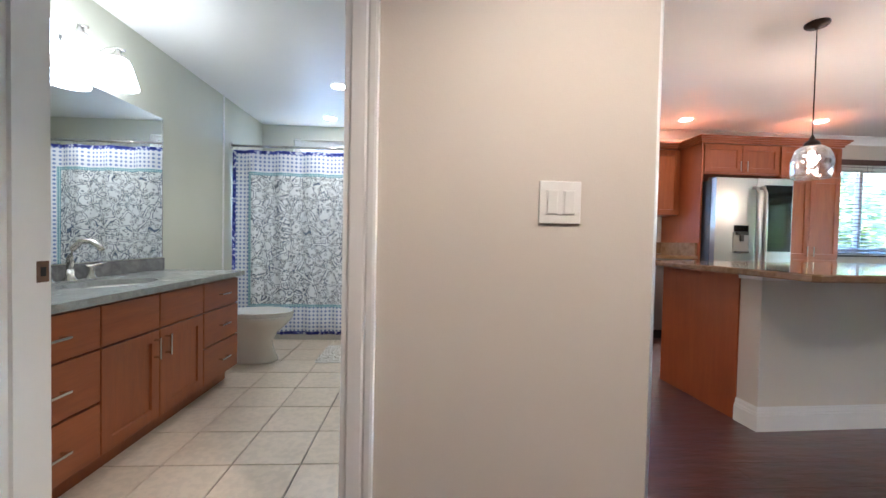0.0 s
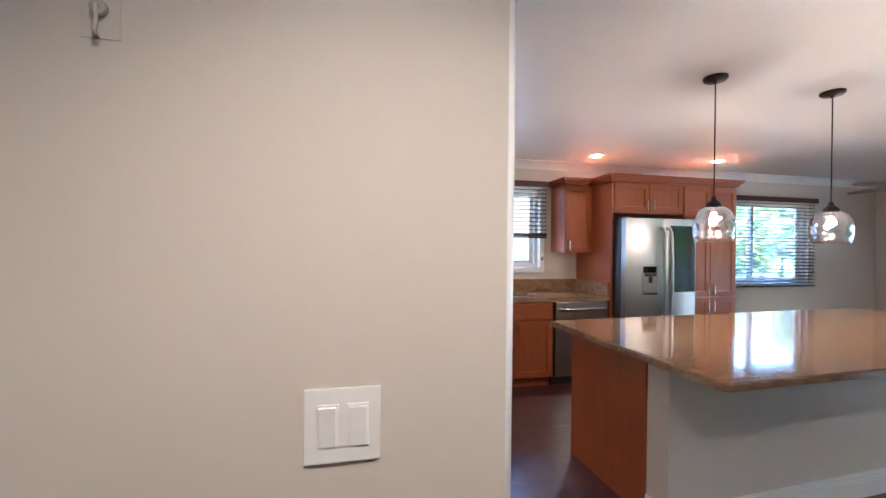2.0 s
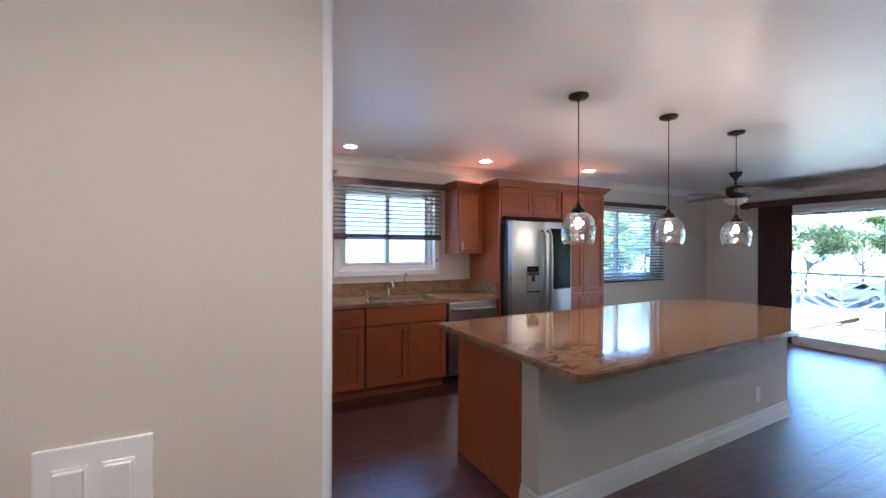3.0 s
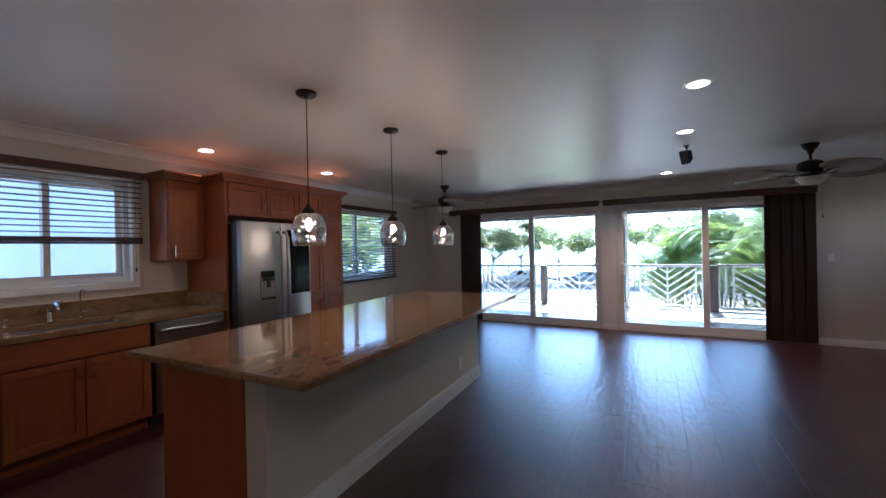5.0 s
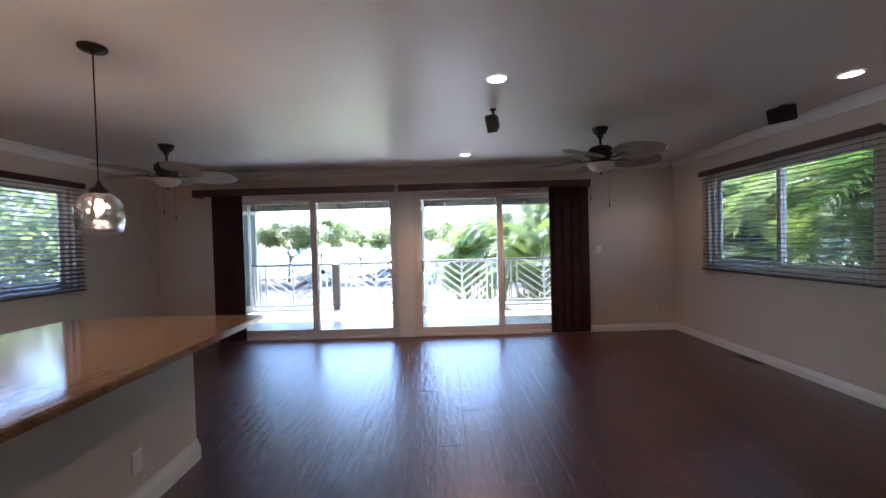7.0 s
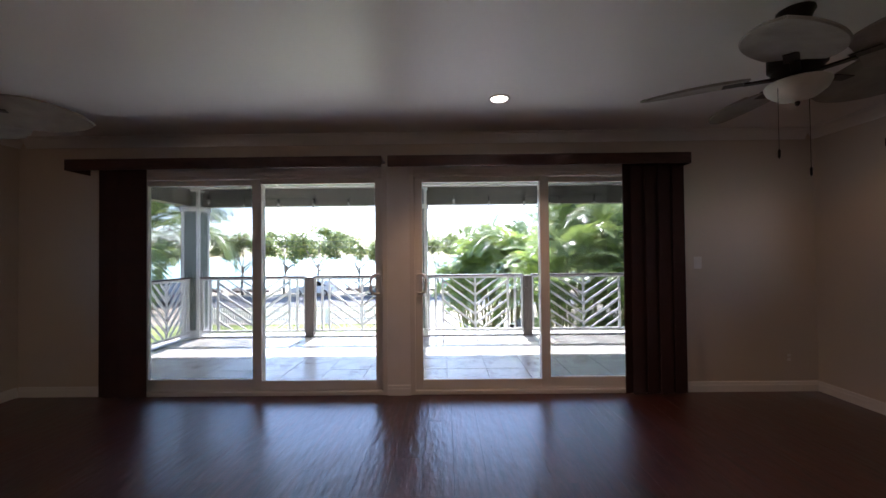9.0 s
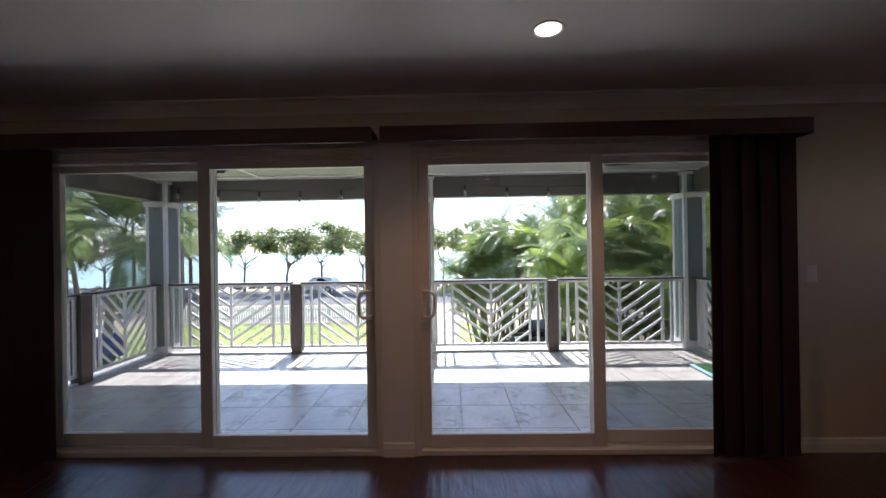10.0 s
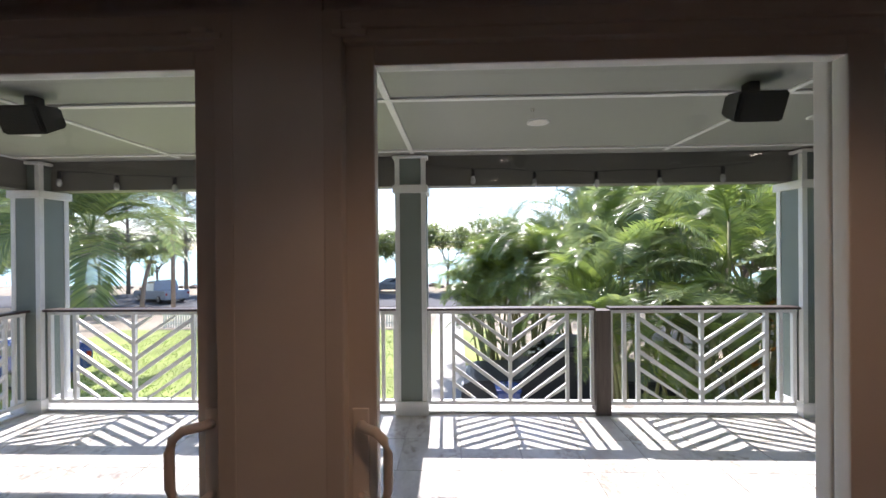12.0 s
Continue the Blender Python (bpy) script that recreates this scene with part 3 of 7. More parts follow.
def drapes(y0, y1, label):
    t = thing("vertical_drape", label, "curtain", pose(X_E, (y0 + y1) / 2, 0), "door drapes")
    n = max(5, int((y1 - y0) / 0.058))
    step = (y1 - y0) / n
    one = None
    for i in range(n):
        if one is None:
            one = finish(slab(-0.004, 0.004, -0.062, 0.062, 0.025, 2.115, 0.0015), "vane")
            one.materials.append(M_DRAPE)
        v = part("vane", one, M_DRAPE, t)
        v.matrix_basis = pose(-0.105 + 0.02 * (i % 2), -(y1 - y0) / 2 + step * (i + 0.5), 0, 0, 0, 12 + 5 * math.sin(i * 2.1))


drapes(4.10, 4.48, "dark brown vertical fabric vanes stacked beside the door")
drapes(-0.84, -0.335, "dark brown vertical fabric vanes stacked beside the door")


# ---- windows with blinds ----
def window_unit(name, hole, face, out, mat_wall_depth, casing, bath=False):
    """Two-light slider in a wall along x; out is +1 where outside lies to +y."""
    x0, x1, z0, z1 = hole
    t = tagged(new(name), "white vinyl sliding window with two panes", "window", "", "structure")
    y = lambda a: face + out * a
    lo = lambda a, b: (min(y(a), y(b)), max(y(a), y(b)))
    bm = bmesh.new()
    yr = lo(0.05, 0.13)
    for a, b in ((x0, x0 + 0.04), (x1 - 0.04, x1)):
        cuboid(bm, a, b, *yr, z0, z1, 0.004)
    cuboid(bm, x0 + 0.04, x1 - 0.04, *yr, z0, z0 + 0.045, 0.004)
    cuboid(bm, x0 + 0.04, x1 - 0.04, *yr, z1 - 0.045, z1, 0.004)
    part("window_frame", bm, M_VINYL, t)
    mid = (x0 + x1) / 2
    for a, b, d in ((x0 + 0.04, mid + 0.025, 0.062), (mid - 0.025, x1 - 0.04, 0.092)):
        bm = bmesh.new()
        yy = lo(d, d + 0.028)
        for p, q in ((a, a + 0.045), (b - 0.045, b)):
            cuboid(bm, p, q, *yy, z0 + 0.045, z1 - 0.045, 0.003)
        cuboid(bm, a + 0.045, b - 0.045, *yy, z0 + 0.045, z0 + 0.085, 0.003)
        cuboid(bm, a + 0.045, b - 0.045, *yy, z1 - 0.085, z1 - 0.045, 0.003)
        s = part("sash", bm, M_VINYL, t)
        g = part("pane", slab(a + 0.04, b - 0.04, *lo(d + 0.011, d + 0.016), z0 + 0.08, z1 - 0.08), M_PANE, s)
        g.visible_shadow = False
    if not casing and not bath:
        part("insect_screen", slab(x0 + 0.03, x1 - 0.03, *lo(0.134, 0.1355), z0 + 0.03, z1 - 0.03), M_WINSCREEN, t, "grey insect screen mesh")
    if casing:
        bm = bmesh.new()
        yy = lo(-0.016, 0.0)
        c = 0.06
        for p, q in ((x0 - c, x0), (x1, x1 + c)):
            cuboid(bm, p, q, *yy, z0 - c, z1 + c, 0.004)
        cuboid(bm, x0, x1, *yy, z1, z1 + c, 0.004)
        cuboid(bm, x0, x1, *yy, z0 - c, z0, 0.004)
        part("casing", bm, M_TRIM, t)
    return t


window_unit("window_1", WIN_K, Y_N, 1, 0.15, True)
window_unit("window_2", WIN_N, Y_N, 1, 0.15, False)
window_unit("window_3", WIN_S, Y_S, -1, 0.15, False)
window_unit("window_4", WIN_B, 5.36, 1, 0.15, False, True)


def blind(x0, x1, ztop, zbot, face, room, tilt, label, stack=0, spacing=0.047, inside=0.03):
    """Wooden venetian blind hung in front of a window; room is the y-direction into the room."""
    t = thing("window_blind", label, "blind", pose((x0 + x1) / 2, face + room * inside, zbot), "window blinds")
    h = (x1 - x0) / 2
    H = ztop - zbot
    y = lambda a, b: (min(a * room, b * room), max(a * room, b * room))
    part("valance", slab(-h - 0.02, h + 0.02, *y(0.028, 0.042), H - 0.055, H + 0.012, 0.004), M_VALANCE, t)
    part("head_rail", slab(-h, h, *y(-0.026, 0.026), H - 0.045, H, 0.003), M_SLAT, t)
    part("bottom_rail", slab(-h, h, *y(-0.025, 0.025), 0.0, 0.02, 0.004), M_SLAT, t)
    me = finish(slab(-h, h, -0.025, 0.025, -0.0018, 0.0018), "slat")
    me.materials.append(M_SLAT)
    for i in range(stack):
        s = part("slat", me, M_SLAT, t)
        s.matrix_basis = pose(0, 0, 0.024 + 0.0042 * i)
    z = 0.03 + 0.0042 * stack + (spacing * 0.6 if stack else spacing * 0.5)
    while z < H - 0.05:
        s = part("slat", me, M_SLAT, t)
        s.matrix_basis = pose(random.uniform(-0.003, 0.003), 0, z, tilt + random.uniform(-1.5, 1.5))
        z += spacing
    for x in (-h + 0.12, h - 0.12) if h < 0.8 else (-h + 0.12, 0.0, h - 0.12):
        bm = bmesh.new()
        for yy in (-0.027, 0.027):
            cuboid(bm, x - 0.0012, x + 0.0012, yy - 0.001, yy + 0.001, 0.01, H - 0.02)
        part("ladder_cord", bm, M_SLAT, t)
    cx = h - 0.06
    bm = tube([(cx, 0.034 * room, H - 0.05), (cx, 0.034 * room, 0.22 if not stack else -0.22)], 0.0016, 5)
    lathe([(0.003, 0.0), (0.009, 0.01), (0.008, 0.03), (0.003, 0.04)], 10, at=(cx, 0.034 * room, 0.18 if not stack else -0.26), bm=bm)
    part("pull_cord", bm, M_SLAT, t, "cord with a small dark tassel")


blind(1.70, 2.95, 2.185, 1.535, Y_N, -1, -6, "dark wooden venetian blind raised half way over the sink", 9)
blind(5.10, 7.04, 2.135, 0.925, Y_N, -1, 16, "dark wooden venetian blind, lowered with open slats")
blind(5.53, 7.58, 2.15, 0.925, Y_S, 1, -4, "dark wooden venetian blind, lowered with open slats")

# ---- hall: switch, hook, door to the bathroom ----
t = thing("light_switch", "white double rocker light switch plate on the hall wall", "switch", pose(0.76, Y_H, 1.142))
part("plate", slab(-0.0575, 0.0575, -0.006, 0.0, -0.0575, 0.0575, 0.002), M_WHITEPL, t)
for sx in (-0.023, 0.023):
    bm = slab(sx - 0.0165, sx + 0.0165, -0.0075, -0.004, -0.0335, 0.0335, 0.001)
    r = part("rocker", bm, M_WHITEPL, t)
    p = part("paddle", slab(sx - 0.0135, sx + 0.0135, -0.0115, -0.006, -0.031, 0.031, 0.0015), M_WHITEPL, r)
    p.matrix_basis = pose(0, 0, 0, 4)
    for sz in (-0.048, 0.048):
        part("screw", lathe([(0.0028, -0.0072), (0.0024, -0.0055)], 8, "y", (sx, 0, sz)), M_WHITEPL, t)
t = thing("wall_hook", "small clear adhesive hook high on the hall wall", "hook", pose(0.434, Y_H, 1.732))
part("base_plate", slab(-0.024, 0.024, -0.0012, 0.0, -0.034, 0.026, 0.0005), paint("clear_film", (0.62, 0.58, 0.52), 0.3, 0.02, 5, 0), t)
bm = tube([(0, -0.002, 0.012), (0.0, -0.012, 0.006), (0.0, -0.013, -0.012), (-0.001, -0.014, -0.028), (-0.001, -0.006, -0.036)], 0.003, 8)
lathe([(0.010, -0.010), (0.011, -0.004), (0.010, -0.0015)], 14, "y", (0, 0, 0.006), bm=bm)
part("hook", bm, paint("clear_plastic_hook", (0.50, 0.46, 0.42), 0.25, 0.02, 5, 0), t)

# casing and jambs of the bathroom doorway
bx0, bx1, _, bz1 = BATH_DOOR


def casing_leg(x0, x1, z0, z1):
    """Flat casing with one shallow groove and a rounded outer edge."""
    w = x1 - x0
    prof = [(0, 0), (0, 0.009), (0.06, 0.011), (0.30, 0.012), (0.52, 0.0125), (0.60, 0.0105), (0.68, 0.0145), (0.86, 0.0165), (0.95, 0.0155), (1, 0.012), (1, 0)]
    return prism([(x0 + w * u, Y_H - d) for u, d in prof], z0, z1)


fixed("trim_bath_door_right", casing_leg(bx1 - 0.002, bx1 + 0.072, 0, bz1 + 0.07), M_TRIM, "white moulded door casing", "trim")
fixed("trim_bath_door_left", casing_leg(bx0 - 0.088, bx0 - 0.006, 0, bz1 + 0.07), M_TRIM, "white moulded door casing", "trim")
fixed("trim_bath_door_head", slab(bx0 - 0.006, bx1 + 0.006, Y_H - 0.018, Y_H, bz1 + 0.002, bz1 + 0.07, 0.003), M_TRIM, "white door casing over the bathroom door", "trim")
bm = slab(bx1 - 0.018, bx1 - 0.002, Y_H - 0.004, Y_H + T + 0.02, 0, bz1 - 0.018)
cuboid(bm, bx0 + 0.002, bx0 + 0.018, Y_H - 0.004, Y_H + T + 0.02, 0, bz1 - 0.018)
cuboid(bm, bx0 + 0.002, bx1 - 0.002, Y_H - 0.004, Y_H + T + 0.02, bz1 - 0.018, bz1 - 0.002)
cuboid(bm, bx0 + 0.018, bx0 + 0.03, Y_H + 0.02, Y_H + 0.075, 0, bz1 - 0.02)
cuboid(bm, bx0 + 0.002, bx1 - 0.002, Y_H - 0.02, Y_H + T + 0.0, -0.01, 0.004)
fixed("trim_bath_jamb", bm, M_TRIM, "white painted door jamb", "trim")
t = tagged(new("door_3"), "white bathroom door standing open into the bathroom", "door", "", "structure")
t.matrix_basis = pose(bx1 - 0.014, Y_H + T + 0.026, 0, 0, 0, 0)
part("door_leaf", slab(0.003, 0.038, 0.0, 0.74, 0.012, 2.0, 0.002), M_TRIM, t)
for hz in (0.36, 1.02, 1.66):
    bm = slab(-0.0065, -0.004, -0.142, -0.116, hz - 0.038, hz + 0.038, 0.001)
    lathe([(0.004, hz - 0.04), (0.004, hz + 0.04)], 10, at=(-0.007, -0.112, 0), bm=bm)
    part("hinge", bm, M_HINGE, t, "aged nickel hinge")
bm = lathe([(0.026, -0.012), (0.026, -0.004), (0.012, 0.0)], 16, "x", (0.003, 0.68, 0.93))
tube([(-0.01, 0.68, 0.93), (-0.045, 0.68, 0.93), (-0.05, 0.66, 0.93), (-0.05, 0.57, 0.93)], 0.008, 8, bm)
part("door_handle", bm, M_NICKEL, t, "satin nickel lever")
t = thing("strike_plate", "brown bronze strike plate on the door jamb", "strike plate", pose(bx0 + 0.018, Y_H + 0.115, 0.92))
part("plate", slab(0.0, 0.0018, -0.018, 0.018, -0.03, 0.03, 0.0006), M_STRIKE, t)
part("latch_hole", slab(0.0019, 0.0026, -0.008, 0.008, -0.013, 0.013), M_BLACK, t, "dark latch hole")


# ---- cabinets ----
def shaker(bm, x0, x1, z0, z1, y, rail=0.055, th=0.02):
    """A framed door face towards -y whose back lies at y: one mesh with a sunk panel."""
    rings = []
    for inset, yy in ((0.0, y), (0.0, y - th + 0.0015), (0.0015, y - th), (rail, y - th), (rail + 0.003, y - th + 0.010)):
        rings.append([bm.verts.new((x, yy, z)) for x, z in ((x0 + inset, z0 + inset), (x1 - inset, z0 + inset), (x1 - inset, z1 - inset), (x0 + inset, z1 - inset))])
    bm.faces.new(rings[0][::-1])
    for a, b in zip(rings, rings[1:]):
        for i in range(4):
            j = (i + 1) % 4
            bm.faces.new((a[i], a[j], b[j], b[i]))
    bm.faces.new(rings[-1])
    bmesh.ops.recalc_face_normals(bm, faces=bm.faces)


def bar_pull(x, z, y, length, vertical):
    """Square bar on two posts."""
    h = length / 2
    bm = bmesh.new()
    for q in (-h + 0.008, h - 0.008):
        px, pz = (x, z + q) if vertical else (x + q, z)
        cuboid(bm, px - 0.0045, px + 0.0045, y - 0.026, y + 0.001, pz - 0.0045, pz + 0.0045)
    if vertical:
        cuboid(bm, x - 0.005, x + 0.005, y - 0.034, y - 0.0255, z - h - 0.004, z + h + 0.004, 0.002)
    else:
        cuboid(bm, x - h - 0.004, x + h + 0.004, y - 0.034, y - 0.0255, z - 0.005, z + 0.005, 0.002)
    return bm


def cabinet(name, label, m, w, d, z0, z1, fronts, toe=0.0, group="", side_mat=None):
    """Cabinet carcass facing -y with its back at y = 0. fronts: (kind, x0, x1, z0, z1, pull) with pull None or (x, z, vertical)."""
    t = thing(name, label, "cabinet", m, group)
    if "sink" in name or "vanity" in name:
        # open at the top, to take the basin
        bm = slab(0, 0.018, -d, 0, z0 + toe, z1, 0.0015)
        cuboid(bm, w - 0.018, w, -d, 0, z0 + toe, z1, 0.0015)
        cuboid(bm, 0.018, w - 0.018, -d, -d + 0.018, z0 + toe, z1)
        cuboid(bm, 0.018, w - 0.018, -0.012, 0, z0 + toe, z1)
        cuboid(bm, 0.018, w - 0.018, -d + 0.018, -0.012, z0 + toe, z0 + toe + 0.018)
    else:
        bm = slab(0, w, -d, 0, z0 + toe, z1, 0.0015)
    if toe:
        cuboid(bm, 0.002, w - 0.002, -d + 0.07, -0.002, z0, z0 + toe)
    part("body", bm, side_mat or M_CAB, t)
    for kind, x0, x1, a, b, pull in fronts:
        bm = bmesh.new()
        if kind == "door":
            shaker(bm, x0, x1, a, b, -d - 0.001)
        else:
            cuboid(bm, x0, x1, -d - 0.021, -d - 0.001, a, b, 0.003)
        f = part("door" if kind == "door" else "drawer_front", bm, M_CAB if kind == "door" else M_CAB_H, t)
        if pull:
            part("handle", bar_pull(pull[0], pull[1], -d - 0.02, 0.10, pull[2]), M_NICKEL, f, "brushed nickel bar handle")
    return t


CB = 0.64 - 0.03   # base cabinet depth
yb = Y_N - 0.002
cabinet("base_cabinet", "reddish maple base cabinet with drawer beside the sink", pose(1.052, yb, 0), 0.458, CB, 0, 0.877, [("drawer", 0.01, 0.45, 0.70, 0.865, (0.33, 0.80, False)), ("door", 0.01, 0.45, 0.115, 0.69, None)], 0.10, "kitchen base cabinets")
cabinet("base_cabinet", "reddish maple base cabinet with drawer and pull-out door", pose(1.514, yb, 0), 0.366, CB, 0, 0.877, [("drawer", 0.01, 0.356, 0.70, 0.865, (0.183, 0.785, False)), ("door", 0.01, 0.356, 0.115, 0.69, (0.183, 0.655, False))], 0.10, "kitchen base cabinets")
cabinet("sink_base_cabinet", "reddish maple sink cabinet with two shaker doors", pose(1.884, yb, 0), 0.855, CB, 0, 0.877, [("drawer", 0.01, 0.845, 0.70, 0.865, None), ("door", 0.01, 0.425, 0.115, 0.69, (0.388, 0.60, True)), ("door", 0.43, 0.845, 0.115, 0.69, (0.467, 0.60, True))], 0.10, "kitchen base cabinets")
cabinet("wall_cabinet", "reddish maple wall cabinet with one shaker door", pose(3.03, yb, 0), 0.338, 0.31, 1.372, 2.125, [("door", 0.008, 0.33, 1.38, 2.115, (0.045, 1.46, True))], 0, "kitchen wall cabinets")
cabinet("wall_cabinet", "reddish maple wall cabinet beside the sink window", pose(1.052, yb, 0), 0.56, 0.31, 1.35, 2.125, [("door", 0.008, 0.55, 1.358, 2.115, None)], 0, "kitchen wall cabinets")
cabinet("pantry_cabinet", "tall reddish maple pantry with three rows of doors", pose(4.262, yb, 0), 0.71, 0.64, 0, 2.125,
        [("door", 0.008, 0.352, 1.80, 2.115, (0.318, 1.87, True)), ("door", 0.358, 0.702, 1.80, 2.115, (0.392, 1.87, True)),
         ("door", 0.008, 0.352, 0.905, 1.79, (0.318, 0.985, True)), ("door", 0.358, 0.702, 0.905, 1.79, (0.392, 0.985, True)),
         ("door", 0.008, 0.352, 0.115, 0.895, (0.318, 0.80, True)), ("door", 0.358, 0.702, 0.115, 0.895, (0.392, 0.80, True))], 0.10)
cabinet("fridge_top_cabinet", "reddish maple cabinet with two doors over the refrigerator", pose(3.392, yb, 0), 0.866, 0.64, 1.80, 2.125, [("door", 0.008, 0.430, 1.815, 2.115, (0.395, 1.885, True)), ("door", 0.436, 0.858, 1.815, 2.115, (0.471, 1.885, True))])
solid("fridge_side_panel", slab(0, 0.022, -0.66, 0, 0, 2.125, 0.002), M_PANEL, "reddish maple side panel beside the refrigerator", "panel", pose(3.369, yb, 0))


def cab_crown(x0, x1, d, label, left_ret=True, right_ret=True):
    """Stepped crown on top of a cabinet run, mitred round its exposed ends."""
    t = solid("cabinet_crown", bmesh.new(), M_CAB_H, label, "moulding", pose(0, yb, 2.127), "cabinet crowns")
    bm = bmesh.new()
    for k, (p, za, zb) in enumerate(((0.012, 0.0, 0.022), (0.026, 0.022, 0.038), (0.042, 0.038, 0.055), (0.055, 0.055, 0.075))):
        cuboid(bm, x0 - (p if left_ret else 0), x1 + (p if right_ret else 0), -d - 0.02 - p, 0, za, zb, 0.003)
    bm.to_mesh(t.data)
    bm.free()
    return t


cab_crown(1.052, 1.612, 0.31, "reddish maple crown moulding on the wall cabinet", False)
cab_crown(3.03, 3.312, 0.31, "reddish maple crown moulding on the wall cabinet", True, False)
cab_crown(3.369, 4.972, 0.64, "reddish maple crown moulding over refrigerator and pantry")

# worktop with the sink cut out
SX0, SX1, SY0, SY1 = 1.98, 2.66, 4.80, 5.19
t = thing("kitchen_worktop", "beige polished granite worktop with low upstand", "worktop", pose(0, 0, 0.879))
bm = bmesh.new()
for a in ((1.05, SX0, 4.70, 5.358), (SX1, 3.367, 4.70, 5.358), (SX0, SX1, 4.70, SY0), (SX0, SX1, SY1, 5.358)):
    cuboid(bm, *a, 0.0, 0.038)
bmesh.ops.remove_doubles(bm, verts=bm.verts, dist=1e-4)
part("top", bm, M_GRANITE, t)
part("upstand", slab(1.05, 3.345, 5.334, 5.356, 0.040, 0.178, 0.002), M_GRANITE, t)
part("side_upstand", slab(3.345, 3.367, 4.72, 5.356, 0.040, 0.178, 0.002), M_GRANITE, t)
t = thing("kitchen_sink", "stainless steel undermount kitchen sink", "sink", pose(0, 0, 0.72))
bm = bmesh.new()
cuboid(bm, SX0 - 0.01, SX1 + 0.01, SY0 - 0.01, SY1 + 0.01, -0.01, 0.0)
for a in ((SX0 - 0.01, SX0, SY0 - 0.01, SY1 + 0.01), (SX1, SX1 + 0.01, SY0 - 0.01, SY1 + 0.01), (SX0, SX1, SY0 - 0.01, SY0), (SX0, SX1, SY1, SY1 + 0.01)):
    cuboid(bm, *a, 0.0, 0.158)
part("basin", bm, M_STEEL, t)
part("drain", lathe([(0.045, 0.0), (0.04, 0.004), (0.02, 0.002)], 20, at=((SX0 + SX1) / 2, 5.0, 0.0)), M_NICKEL, t)
t = thing("kitchen_faucet", "brushed nickel single-lever kitchen faucet", "faucet", pose(2.28, 5.255, 0.917))
bm = lathe([(0.028, 0), (0.028, 0.01), (0.022, 0.02), (0.02, 0.09), (0.017, 0.11)], 18)
tube([(0, 0, 0.07), (0, -0.03, 0.125), (0, -0.09, 0.155), (0, -0.15, 0.14), (0, -0.175, 0.105)], 0.013, 10, bm)
part("spout", bm, M_NICKEL, t)
part("lever", tube([(0, 0, 0.105), (0.005, 0.005, 0.13), (0.03, 0.005, 0.155), (0.075, 0.0, 0.165)], 0.008, 8, None, 0.005), M_NICKEL, t)
t = thing("filter_faucet", "slim chrome filtered water tap beside the sink", "faucet", pose(2.47, 5.26, 0.917))
bm = lathe([(0.016, 0), (0.016, 0.012), (0.008, 0.02)], 14)
tube([(0, 0, 0.015), (0, 0, 0.19), (0, -0.02, 0.235), (0, -0.06, 0.24), (0, -0.08, 0.21)], 0.005, 8, bm)
part("spout", bm, M_NICKEL, t)
part("lever", tube([(0, 0, 0.05), (0.02, -0.01, 0.055), (0.045, -0.015, 0.055)], 0.004, 6), M_NICKEL, t)
t = thing("soap_dispenser", "small nickel soap dispenser beside the sink", "dispenser", pose(2.04, 5.26, 0.917))
bm = lathe([(0.017, 0), (0.017, 0.008), (0.010, 0.014), (0.009, 0.05), (0.012, 0.055), (0.012, 0.065)], 14)
tube([(0, 0, 0.06), (0, -0.05, 0.062)], 0.005, 8, bm)
part("pump", bm, M_NICKEL, t)

# dishwasher
t = thing("dishwasher", "stainless steel dishwasher with bar handle", "dishwasher", pose(2.745, yb, 0))
part("body", slab(0.004, 0.614, -0.58, 0, 0.09, 0.874), M_STEEL_D, t)
part("door", slab(0.012, 0.606, -0.645, -0.585, 0.11, 0.868, 0.008), M_STEEL, t)
part("toe_panel", slab(0.012, 0.606, -0.55, -0.02, 0.0, 0.085), M_BLACK, t, "black toe panel")
bm = tube([(0.06, -0.64, 0.795), (0.06, -0.675, 0.80), (0.10, -0.69, 0.80), (0.31, -0.698, 0.80), (0.52, -0.69, 0.80), (0.56, -0.675, 0.80), (0.56, -0.64, 0.795)], 0.012, 10)
part("handle", bm, M_STEEL, t)

# refrigerator
t = thing("refrigerator", "stainless steel french-door refrigerator with dark glass panel", "refrigerator", pose(3.405, yb, 0))
FW = 0.842
part("body", slab(0.006, FW - 0.006, -0.76, -0.03, 0.02, 1.715, 0.004), M_STEEL_D, t, "dark grey side casing")


def bowed_door(x0, x1, z0, z1, y_back, bulge, rows=8):
    pts = [(x0, y_back), (x0, y_back - 0.07)]
    for i in range(1, rows):
        u = i / rows
        pts.append((x0 + (x1 - x0) * u, y_back - 0.07 - bulge * math.sin(math.pi * (0.12 + 0.76 * u)) + bulge * math.sin(math.pi * 0.12)))
    pts += [(x1, y_back - 0.07), (x1, y_back)]
    return prism(pts, z0, z1, 0.006)


